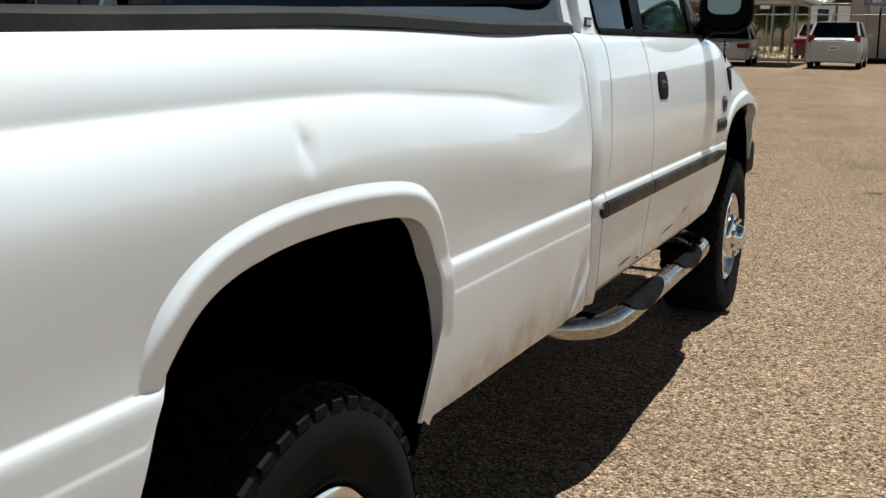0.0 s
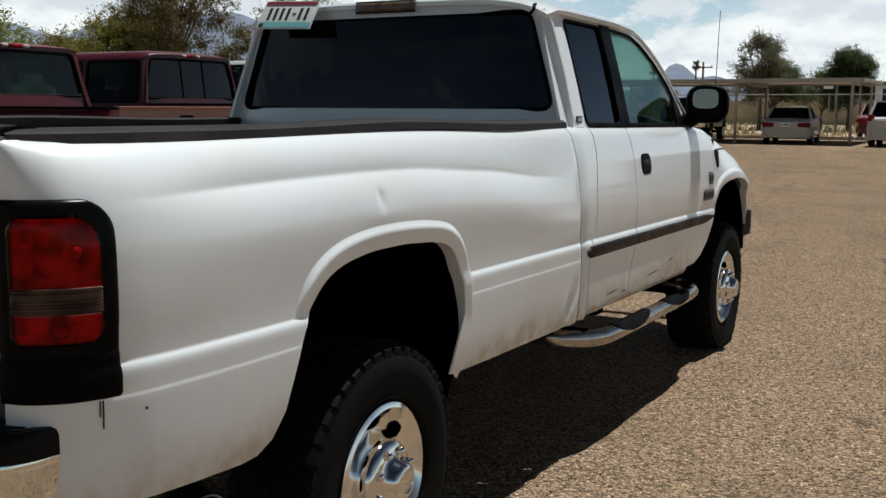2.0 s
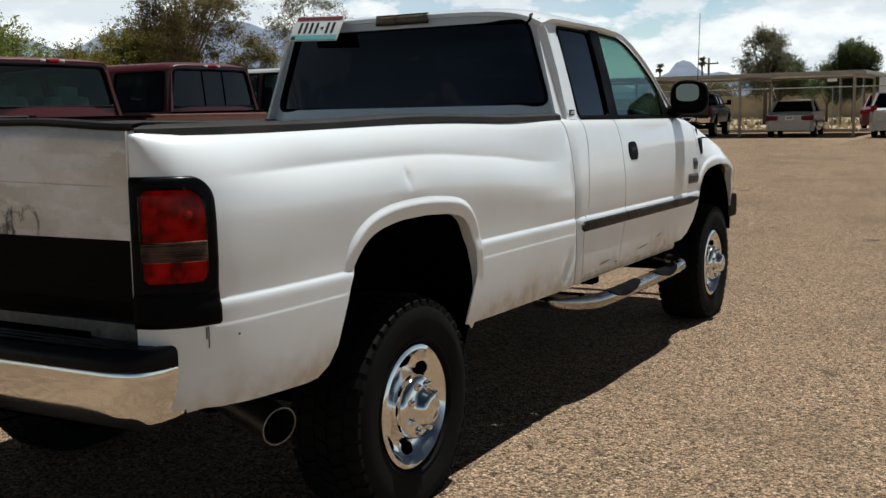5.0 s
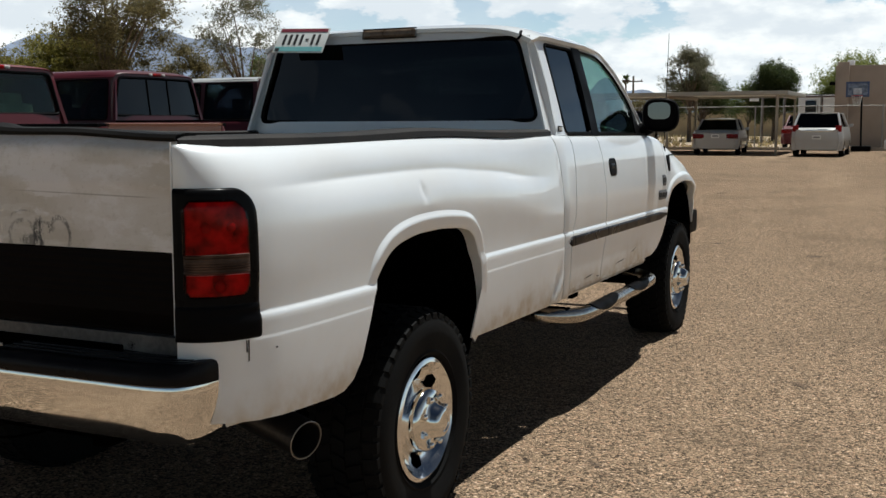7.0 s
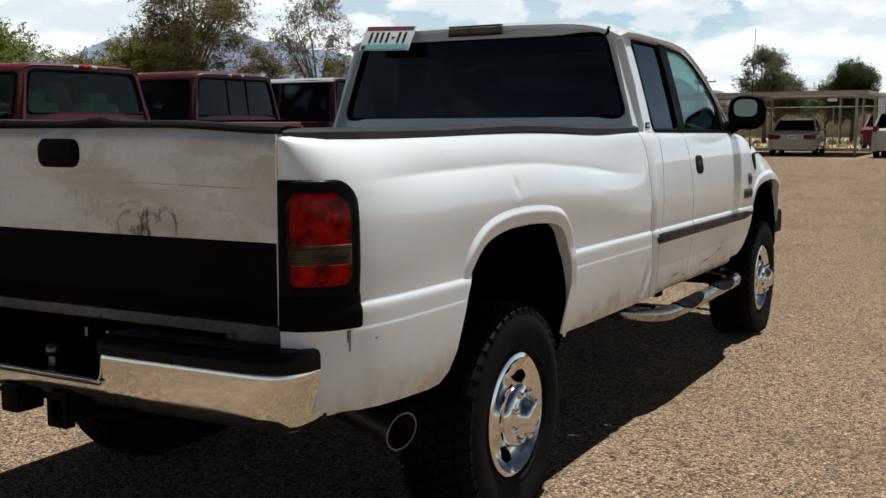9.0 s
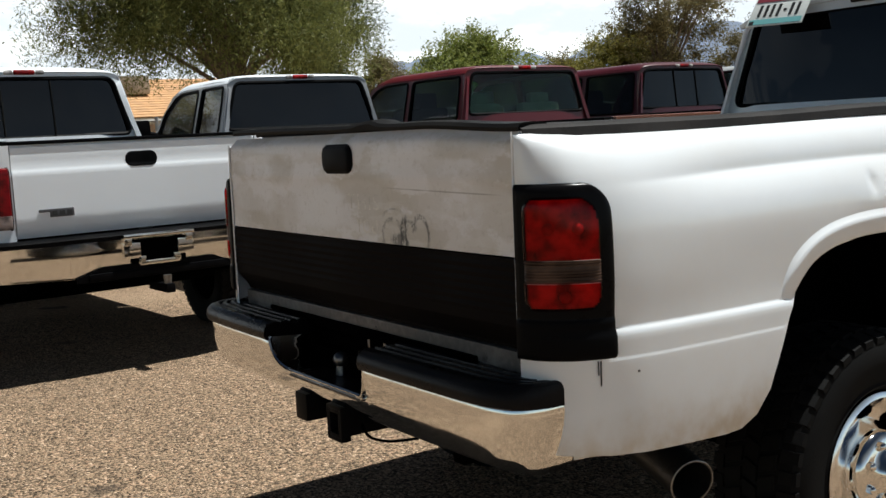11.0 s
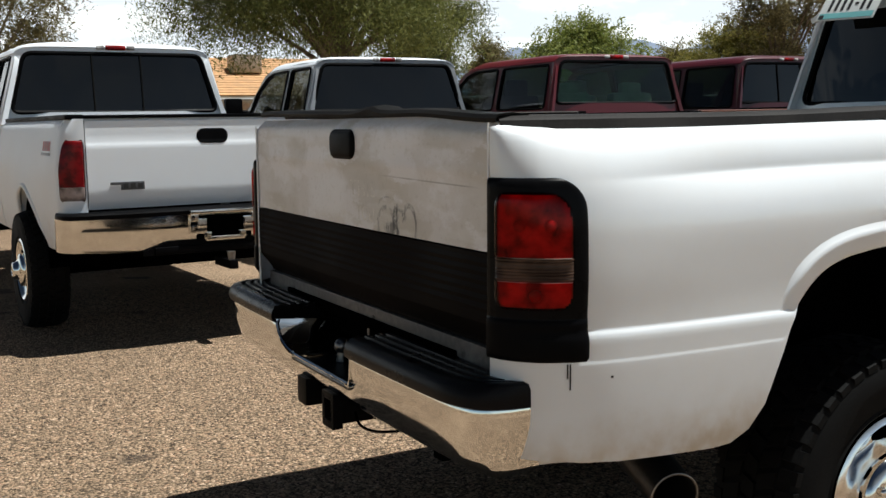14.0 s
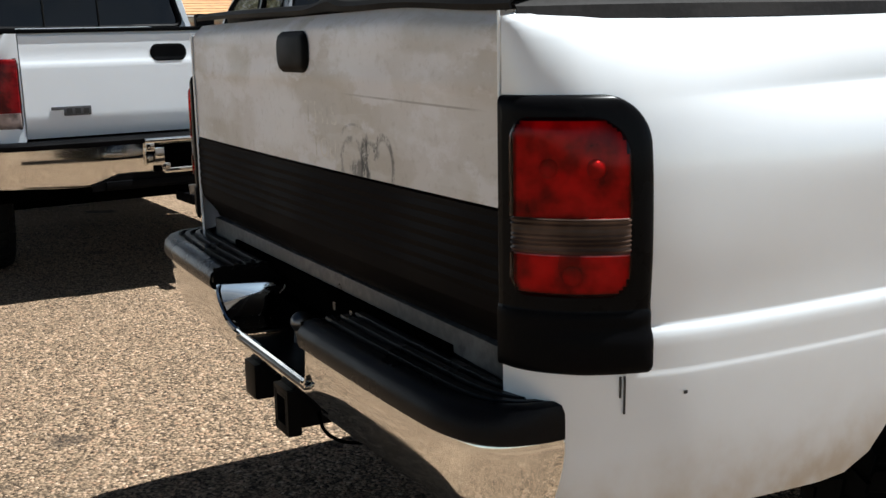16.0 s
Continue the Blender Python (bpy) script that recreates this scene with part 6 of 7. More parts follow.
        part("reverse_lens", corner_patch(za, za + 0.084, left, right, bend, swell, nu=18, nv=10), CLEAR_DULL, lamp, "dull clear reversing lens")
        part("lamp_rim", tube(bmesh.new(), [bend(s(z), z, 0.002) for s, zs in ((left, np.linspace(za, zb, 14)), (right, np.linspace(zb, za, 14))) for z in zs] + [bend(left(za), za, 0.002)], 0.005, 6, False), BLACK, lamp)
        part("headlamp", boxed((sign * 0.70, length - 0.03, 0.98), (0.3, 0.08, 0.2), 0.04), CLEAR_LENS, t)

    def by(x, z):
        return bed + 0.07 * (z - rail) / ts + 0.03 * (abs(x) / 0.8) ** 4
    win = rounded([(-half, sill), (half, sill), (top_half, glass_top), (-top_half, glass_top)], 0.07)
    wall_line = rounded([(-cab_half + 0.015, rail - 0.2), (cab_half - 0.015, rail - 0.2), (cab_half - 0.01, rail), (top_half + 0.065, glass_top + 0.052), (-top_half - 0.065, glass_top + 0.052), (-cab_half + 0.01, rail)], 0.085)
    wall = part("cab_back", holed(wall_line, [win], lambda u, v: (u, by(u, v), v)), paint, t, solid=0.04)
    part("rear_window", holed(shrunk(win, -0.012), [], lambda u, v: (u, by(u, v) + 0.012, v)), rear_glass, wall, "tinted sliding rear window", solid=0.003).visible_shadow = False
    part("window_seal", tube(bmesh.new(), [(u, by(u, v) - 0.002, v) for u, v in win + win[:1]], 0.018, 6, False), BLACK, wall)
    for x in (-0.20, 0.20) if slider else ():
        part("sash", tube(bmesh.new(), [(x, by(x, z) + 0.004, z) for z in (sill + 0.01, (sill + glass_top) / 2, glass_top - 0.01)], 0.007, 6), GREYED, wall)
    rw = top_half + 0.065
    ends = np.array([0.0, 0.004, 0.02, 0.05, 0.10, 0.18, 0.30, 0.5] + list(np.linspace(0.8, roof_end - bed - 0.06, 5)))
    rows = []
    for e in ends:
        row = []
        for u in np.sin(np.linspace(-1.57, 1.57, 21)):
            edge = glass_top + 0.047 - 0.012 * abs(u) ** 4 - 0.045 * abs(u) ** 22
            y = by(u * rw, edge) - 0.004 + e
            lift = (roof - edge) * (1 - abs(u) ** 4.5) * math.sqrt(max(0, 1 - (1 - min(1, e / 0.30)) ** 2)) - 0.05 * step01(roof_end - bed - 0.4, roof_end - bed, e) ** 2
            row.append((u * rw, y, edge + lift))
        rows.append(row)
    rpart = part("roof", sheet(rows), roofing, t, solid=0.012)
    stop = part("roof_stop_lamp", pillow(-0.085, 0.085, glass_top + 0.030, glass_top + 0.070, 0.012, lambda s, z, o: (s, by(s, z) - 0.010 - o, z), 0.016, 10, 8), RED_LENS, rpart, "red high stop lamp with clear ends")
    for s in (1, -1):
        part("cargo_lens", pillow(s * 0.125 - 0.036, s * 0.125 + 0.036, glass_top + 0.032, glass_top + 0.068, 0.010, lambda u, z, o: (u, by(u, z) - 0.010 - o, z), 0.014, 6, 6), CLEAR_LENS, stop)
    part("windscreen", sheet([[(u * w, y + 0.08 * (1 - u * u), z) for u in np.linspace(-1, 1, 11)] for w, y, z in ((top_half + 0.02, roof_end - 0.02, glass_top + 0.02), (0.82, roof_end + 0.56 * (screen - roof_end), (glass_top + rail) / 2), (0.87, screen + 0.02, rail))]), PANE, t, solid=0.004).visible_shadow = False
    part("hood", sheet([[(x, y, nose_top(y) + 0.07 * step01(0.86, 0.5, abs(x)) - 0.005) for x in np.linspace(-0.88, 0.88, 21)] for y in np.linspace(screen - 0.05, length - 0.01, 12)]), paint, t, solid=0.01)
    part("grille", boxed((0, length, 0.98), (1.1, 0.08, 0.32), 0.03), CHROME, t)
    part("nose_panel", boxed((0, length - 0.06, 0.92), (1.66, 0.08, 0.44), 0.02), paint, t)
    part("front_bumper", boxed((0, length + 0.05, 0.66), (1.92, 0.16, 0.22), 0.04), CHROME, t)
    # bed, tailgate, bumper
    part("bed_floor", boxed((0, bed / 2, 0.90), (1.62, bed - 0.06, 0.03)), UNDER_SHADE, t)
    part("bed_front_wall", boxed((0, bed - 0.05, 1.15), (1.66, 0.03, 0.5)), UNDER_SHADE, t)
    gate_z = [0.87, 0.89, 0.93, 1.0, 1.08, 1.16, 1.24, 1.262, 1.275, 1.29, 1.34, 1.39, 1.415, 1.428, rail + 0.004]
    g = part("tailgate", sheet([[(x, -0.006 + 0.014 * step01(1.265, 1.285, z) * 0.6 + 0.03 * step01(0.92, 0.87, z) + 0.02 * step01(1.41, 1.434, z), z) for z in gate_z] for x in np.linspace(-0.80, 0.80, 17)]), gate_paint or paint, t, "tailgate", solid=0.03)
    part("gate_top_cap", boxed((0, 0.03, rail + 0.012), (1.60, 0.07, 0.022 if gate_paint is None else 0.036), 0.007 if gate_paint is None else 0.015), gate_paint or cap, g)
    part("tailgate_handle", pillow(-0.105, 0.105, 1.265, 1.360, 0.045, lambda s, z, o: (s, 0.0012 - 0.0085 * step01(1.290, 1.265, z) - o, z), 0.003), BLACK, g)
    part("gate_gap", boxed((0, 0.04, 1.15), (1.625, 0.03, 0.56)), UNDER_SHADE, g)
    pl = curve([(-0.985, 0.10), (-0.985, 0.0), (-0.95, -0.08), (-0.85, -0.125), (-0.4, -0.145), (0, -0.15), (0.4, -0.145), (0.85, -0.125), (0.95, -0.08), (0.985, 0.0), (0.985, 0.10)], 6)
    bump = part("rear_bumper", sheet([[(p[0], p[1] + (0.02 if z < 0.65 else 0), z + (0.02 * step01(0.5, 0.95, abs(p[0])) if z < 0.7 else 0)) for z in (0.60, 0.64, 0.70, 0.78, 0.825)] for p in pl]), CHROME, t, "chrome rear bumper with a black step top", solid=0.012, offset=0)
    rows = [[(p[0] * 1.004, p[1] - 0.006, 0.82), (p[0] * 1.004, p[1] - 0.008, 0.845), (p[0] * 0.99, p[1] + 0.012, 0.858), (p[0] * 0.97, 0.06, 0.858)] for p in pl]
    part("step_top", sheet(rows), BLACK, bump, solid=0.006)
    part("bumper_back", boxed((0, 0.02, 0.72), (1.86, 0.16, 0.2), 0.02), UNDER_SHADE, bump)
    part("lower_valance", sheet([[(x, -0.150 - 0.006 * math.cos(x * 4), z) for z in (0.575, 0.60, 0.66 - 0.05 * step01(0.36, 0.50, abs(x)))] for x in np.linspace(-0.52, 0.52, 15)]), BLACK, bump, solid=0.01)
    frame_ = part("plate_recess", boxed((0, -0.155, 0.735), (0.36, 0.012, 0.15), 0.01), UNDER_SHADE, bump)
    for c, s in (((0, -0.170, 0.835), (0.46, 0.07, 0.026)), ((0, -0.165, 0.662), (0.26, 0.03, 0.030)), ((-0.175, -0.165, 0.745), (0.11, 0.03, 0.10)), ((0.175, -0.165, 0.745), (0.11, 0.03, 0.10)), ((-0.20, -0.168, 0.80), (0.05, 0.04, 0.05)), ((0.20, -0.168, 0.80), (0.05, 0.04, 0.05)), ((-0.115, -0.165, 0.682), (0.05, 0.03, 0.05)), ((0.115, -0.165, 0.682), (0.05, 0.03, 0.05)), ((0, -0.12, 0.70), (0.10, 0.02, 0.03))):
        part("recess_frame", boxed(c, s, 0.009), CHROME, frame_)
    part("step_bar", boxed((0, -0.14, 0.60), (0.9, 0.06, 0.05), 0.015), BLACK, bump)
    hit = part("tow_hitch", boxed((0, 0.05, 0.53), (0.9, 0.07, 0.07), 0.01), UNDER_SHADE, t)
    part("drawbar", boxed((0, -0.17, 0.50), (0.055, 0.30, 0.055), 0.006), BLACK, hit)
    part("ball", rodded((0, -0.27, 0.52), (0, -0.27, 0.58), 0.022, 0.028), STEEL_DARK, hit)
    part("frame_rails", box(boxed((0.42, length / 2, 0.60), (0.08, length - 0.6, 0.16)), (-0.42, length / 2, 0.60), (0.08, length - 0.6, 0.16)), UNDER_SHADE, t)
    part("underbody", boxed((0, bed + cab / 2, 0.68), (1.66, cab, 0.12)), UNDER_SHADE, t)
    for c in (axle, front_axle):
        part("axle", rodded((-0.75, c, wheel), (0.75, c, wheel), 0.06), UNDER_SHADE, t)
    # inside
    part("dashboard", boxed((0, bed + cab - 0.2, 1.30), (1.6, 0.4, 0.3), 0.06), CLOTH, t)
    for k, y in enumerate((bed + cab - 0.95, bed + 0.38) if crew else (bed + cab - 0.95,)):
        for x in (-0.42, 0.42):
            seat = part("seat", boxed((x, y + 0.22, 1.05), (0.56, 0.5, 0.2), 0.06), cloth, t)
            part("backrest", boxed((x, y, 1.36), (0.54, 0.14, 0.60), 0.06), cloth, seat)
            if k == 0 or crew:
                part("head_restraint", boxed((x, y, sill + 0.20 - 0.07 * k), (0.27, 0.10, 0.20), 0.05), cloth, seat)
    part("steering_wheel", tube(bmesh.new(), [(-0.42 + 0.19 * math.cos(a), bed + cab - 0.5 + 0.06 * math.sin(a), 1.5 + 0.17 * math.sin(a)) for a in np.linspace(0, 2 * math.pi, 25)], 0.014, 6, False), BLACK, t)
    return t, g, half_x


ford, ford_gate, ford_x = pickup((-3.95, -0.41, 0), 93, WHITE_B, 2.32, 1.95, "white pickup with a chrome bumper, parked tail out", crew=False, half=0.85, top_half=0.725, track=0.93, cab_half=0.955, sill=1.505, glass_top=1.985, roof=2.08, lamp_z=(0.50, 0.13))
badge = part("gate_badge", boxed((-0.53, -0.012, 1.012), (0.145, 0.008, 0.050), 0.003), DECAL_DARK, ford_gate, "grey model badge")
part("mark", boxed((-0.635, -0.012, 1.028), (0.065, 0.008, 0.018), 0.003), DECAL_DARK, badge)
for k in range(3):
    part("mark", boxed((-0.575 + 0.045 * k, -0.018, 1.012), (0.030, 0.004, 0.030)), INK, badge)
emblem = part("gate_emblem", rodded((0.64, -0.014, 1.005), (0.64, -0.006, 1.005), 0.05, 0.05, 20), DECAL_DARK, ford_gate, "small dark oval emblem with a bright rim")
part("emblem_rim", tube(bmesh.new(), [(0.64 + 0.052 * math.cos(a), -0.014, 1.005 + 0.052 * math.sin(a)) for a in np.linspace(0, 2 * math.pi, 25)], 0.005, 6, False), CHROME, emblem)
emblem.scale = (1, 1, 0.55)
emblem.location.z = 1.005 * 0.45
for sgn in (-1, 1):
    decal = part("bed_decal", sheet([[(sgn * (ford_x(y, z) + 0.005), y, z) for z in (1.235, 1.265, 1.295)] for y in (0.24, 0.34, 0.46)]), DECAL_RED, ford, "red and grey off-road decal", solid=0.001, offset=0)
    for k, (a, b, z0, z1) in enumerate(((0.30, 0.312, 1.238, 1.292), (0.38, 0.392, 1.238, 1.292), (0.22, 0.48, 1.206, 1.224))):
        part("stroke", sheet([[(sgn * (ford_x(y, z) + 0.007), y, z) for z in (z0, z1)] for y in (a, b)]), DECAL_GREY, decal, solid=0.001, offset=0)

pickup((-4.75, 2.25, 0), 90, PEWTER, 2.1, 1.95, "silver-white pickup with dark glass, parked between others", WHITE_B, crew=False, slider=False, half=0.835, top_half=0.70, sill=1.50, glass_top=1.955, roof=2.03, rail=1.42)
pickup((-4.05, 4.63, 0), 90, DARK_RED, 2.15, 2.35, "dark red crew-cab pickup with tan seats", slider=False, half=0.80, top_half=0.70, sill=1.54, glass_top=1.975, roof=2.055, rail=1.405, rear_glass=PANE_GREEN, side_glass=PANE_MID, cloth=CLOTH_TAN, gate_paint=FADED_RED)
pickup((-4.75, 7.88, 0), 90, MAROON, 2.15, 2.3, "maroon pickup with a sliding rear window", half=0.84, top_half=0.71, sill=1.54, glass_top=2.03, roof=2.13, rail=1.45)
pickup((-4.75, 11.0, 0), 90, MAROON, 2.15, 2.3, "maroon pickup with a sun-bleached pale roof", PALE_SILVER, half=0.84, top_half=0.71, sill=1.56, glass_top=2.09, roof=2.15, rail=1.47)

# ---- cars across the lot ----
def car(at, rz, paint, label, name="sedan", length=4.75, width=1.78, belt=0.92, roof=1.42, cabin=(0.85, 3.35), wagon=False, lamp=RED_LENS):
    """A passenger car; local frame: y ahead from its tail, x to its right."""
    t = thing(name, pose(*at, 0, 0, rz), label, "car", "cars across the lot")
    hw = width / 2
    axles = (0.95, length - 0.92)

    def top(y):
        return soft_table([(0, belt - 0.10), (0.12, belt - 0.01), (0.5, belt + 0.02), (cabin[1], belt + 0.0), (length - 0.5, belt - 0.16), (length - 0.1, belt - 0.26), (length, belt - 0.36)])(y)

    def hx(y, z):
        x = hw * soft_table([(0.2, 0.93), (0.4, 0.985), (0.6, 1.0), (0.8, 0.975), (1.0, 0.93), (1.2, 0.90)])(z)
        return x - 0.16 * hw * step01(0.35, 0, y) ** 2 - 0.22 * hw * step01(length - 0.7, length, y) ** 2

    def low(y):
        z = 0.24
        for c in axles:
            d = abs(y - c)
            if d < 0.36:
                z = max(z, 0.30 + 0.38 * math.sqrt(1 - (d / 0.36) ** 2))
        return z
    ys = fine_stations(0, length, 0.14, [c + 0.36 * math.sin(w) for c in axles for w in np.linspace(-1.57, 1.57, 13)])
    for sign in (1, -1):
        part("body_side", sheet([[(sign * hx(y, min(1.0, z)), y, max(low(y), 0.24 + (z - 0.24) * (top(y) - 0.24) / 0.7)) for z in (0.24, 0.3, 0.42, 0.52, 0.62, 0.72, 0.80, 0.86, 0.90, 0.94)] for y in ys]), paint, t, solid=0.01, offset=0)
        for c in axles:
            make_wheel(t, "wheel", (sign * (hw - 0.11), c, 0.315), 0 if sign > 0 else 180, 0.32, 0.20, 0.2, "plain")
        part("door_mirror", boxed((sign * (hw + 0.06), cabin[1] - 0.35, belt + 0.08), (0.16, 0.09, 0.12), 0.03), paint, t)
        part("tail_lamp", boxed((sign * (hw - 0.36 if not wagon else hw - 0.17), 0.030 if not wagon else 0.05, belt - 0.21 if not wagon else belt - 0.03), (0.64 if not wagon else 0.22, 0.07, 0.19 if not wagon else 0.24), 0.025), lamp, t, "red tail lamp")
        part("headlamp", boxed((sign * (hw - 0.32), length - 0.08, belt - 0.30), (0.3, 0.1, 0.14), 0.03), CLEAR_LENS, t)
    hxs = np.linspace(-1, 1, 11)
    part("deck", sheet([[(u * hx(y, 0.94), y, top(y) + 0.025 * (1 - u * u)) for u in hxs] for y in ys]), paint, t, solid=0.01)
    part("tail_panel", sheet([[(u * hx(0, z), 0.015 - 0.03 * (1 - u * u), z) for z in (0.5, 0.6, 0.7, 0.8, belt - 0.09)] for u in hxs]), paint, t, solid=0.01)
    part("rear_bumper", sheet([[(u * hw * 0.97, -0.05 + 0.16 * abs(u) ** 4, z) for z in (0.27, 0.34, 0.45, 0.56, 0.58)] for u in np.linspace(-1, 1, 15)]), paint, t, solid=0.03)
    part("front_panel", sheet([[(u * hw * 0.80, length - 0.02 + 0.04 * (1 - u * u), z) for z in (0.27, 0.4, 0.56)] for u in hxs]), paint, t, solid=0.02)
    pl = part("plate", boxed((0, -0.035 if not wagon else -0.03, belt - 0.20 if not wagon else 0.74), (0.32, 0.012, 0.15), 0.004), PLATE, t)
    part("bar", boxed((0, -0.043 if not wagon else -0.038, belt - 0.20 if not wagon else 0.74), (0.24, 0.004, 0.06)), DECAL_GREY, pl)
    # cabin: glass shell, pillars, roof
    c0, c1 = cabin
    r0, r1 = c0 + (0.62 if not wagon else 0.42), c1 - 0.85
    tw = hw * 0.74
    base = [(-hw * 0.90, c0), (hw * 0.90, c0), (hw * 0.92, c1), (-hw * 0.92, c1)]
    cap = [(-tw, r0), (tw, r0), (tw, r1), (-tw, r1)]
    zb, zt = belt + 0.0, roof - 0.05
    part("roof", sheet([[(u * tw * 1.02, y, zt + 0.05 * (1 - abs(u) ** 4) * (0.55 + 0.45 * math.sin(math.pi * (y - r0) / (r1 - r0)))) for u in np.linspace(-1, 1, 11)] for y in np.linspace(r0 - 0.02, r1 + 0.02, 9)]), paint, t, solid=0.02)
    for k in range(4):
        a, b, c, d = base[k], base[(k + 1) % 4], cap[(k + 1) % 4], cap[k]
        bm = sheet([[(a[0] + (b[0] - a[0]) * u, a[1] + (b[1] - a[1]) * u, zb), (d[0] + (c[0] - d[0]) * u, d[1] + (c[1] - d[1]) * u, zt)] for u in np.linspace(0, 1, 5)])
        part("window", bm, PANE_DARK if k != 2 else PANE, t, "dark rear window" if k == 0 else "", solid=0.004).visible_shadow = False
        part("pillar", tube(bmesh.new(), [(a[0], a[1], zb - 0.02), (d[0], d[1], zt + 0.01)], 0.045, 8), paint, t)
    for sign in (1, -1):
        part("pillar", tube(bmesh.new(), [(sign * hw * 0.915, (c0 + c1) / 2 + 0.1, zb), (sign * tw, (r0 + r1) / 2, zt)], 0.03, 8), BLACK, t)
    if wagon:
        part("chrome_strip", boxed((0, -0.028, belt - 0.11), (width * 0.62, 0.03, 0.05), 0.012), CHROME, t, "bright strip over the plate")
        part("rear_wiper", rodded((0.05, c0 - 0.01, zb + 0.05), (0.4, c0 + 0.02, zb + 0.12), 0.01), BLACK, t)
    part("cabin_floor", boxed((0, (c0 + c1) / 2, 0.42), (width - 0.25, c1 - c0, 0.04)), CLOTH, t)
    for y in (c0 + 0.6, c0 + 1.5):
        part("seat_row", boxed((0, y, 0.78), (width - 0.4, 0.16, 0.62), 0.06), CLOTH, t)
    part("floor_pan", boxed((0, length / 2, 0.30), (width - 0.2, length - 0.4, 0.1), 0.02), UNDER_SHADE, t)
    return t


gz = ground_z
car((-5.58, 39.4, gz(0, 40)), 4.4, SILVER, "silver sedan parked under the carport", width=1.86, belt=0.97, roof=1.47, lamp=RED_DARK)
car((-1.63, 38.5, gz(0, 39)), 0, PALE_SILVER, "pale silver wagon with a dark rear window", "wagon", 4.4, 1.88, 1.10, 1.68, cabin=(0.05, 3.3), wagon=True)
car((-3.3, 47.9, gz(0, 48)), 0, plain("bright_red_paint", (0.10, 0.006, 0.010), 0.35, coat=0.2), "dark red sedan beyond the wagon", "sedan", belt=1.05, roof=1.62)
car((5.4, 41.6, gz(0, 42)), 90, WHITE_B, "white sedan parked by the building", "sedan", roof=1.40)
pickup((-9.85, 40.2, gz(0, 41)), 5.4, plain("charcoal_paint", (0.020, 0.014, 0.014), 0.45, coat=0.1), 1.95, 1.9, "charcoal pickup with chrome bumper beside the carport", rail=1.30, sill=1.38, glass_top=1.75, roof=1.84, half=0.76, top_half=0.66, crew=False, wheel=0.38)


# ---- far side of the lot ----
def build_kerb():
    for k in range(16):
        x = -22 + k * 3.0
        b = boxed((x + 1.49, 46.6, gz(0, 46.6) + 0.06), (2.97, 0.16, 0.16), 0.02)
        lone("kerb", b, CONCRETE, "weathered concrete kerb stone along the lot", "kerb", kind="structure")


build_kerb()
yard = sheet([[(x, y, gz(x, y) + 0.012 + 0.05 * math.sin(x * 0.7) * math.sin(y * 0.5) * step01(47, 52, y)) for x in np.linspace(-60, 50, 45)] for y in np.linspace(46.7, 130, 34)], weld=False)
lone("yard", yard, DIRT, "dry dirt yard beyond the kerb", "dirt", kind="structure")
yard2 = sheet([[(x, y, gz(x, y) + 0.012 + 0.04 * math.sin(x * 0.9) * math.sin(y * 0.6)) for x in np.linspace(-120, -13.4, 36)] for y in np.linspace(-60, 46.4, 45)], weld=False)
lone("yard", yard2, DIRT, "dry dirt yard behind the parked pickups", "dirt", kind="structure")


def carport():
    t = thing("carport", pose(0, 0, gz(0, 42) - 0.04), "tan steel carport with a flat roof on thin posts", "carport")
    y0, y1, x0, x1 = 40.0, 45.6, -16.5, -3.2
    part("roof", boxed(((x0 + x1) / 2, (y0 + y1) / 2, 2.52), (x1 - x0 + 0.6, y1 - y0 + 0.4, 0.05), 0.01), GALV, t, "flat sheet-steel roof")
    for y in (y0 - 0.2, y1 + 0.2):
        part("fascia", boxed(((x0 + x1) / 2, y, 2.50), (x1 - x0 + 0.64, 0.05, 0.16), 0.01), PALE_STEEL, t)
    for x in (x0 - 0.3, x1 + 0.3):
        part("fascia", boxed((x, (y0 + y1) / 2, 2.50), (0.05, y1 - y0 + 0.34, 0.16), 0.01), PALE_STEEL, t)
    for x in np.linspace(x0 + 0.1, x1 - 0.1, 4):
        part("beam", boxed((x, (y0 + y1) / 2, 2.42), (0.10, y1 - y0, 0.14), 0.01), TAN_PAINT, t)
        for y in (y0, y1):
            part("post", boxed((x, y, 1.20), (0.10, 0.10, 2.44), 0.01), TAN_PAINT, t)
    return t


carport()


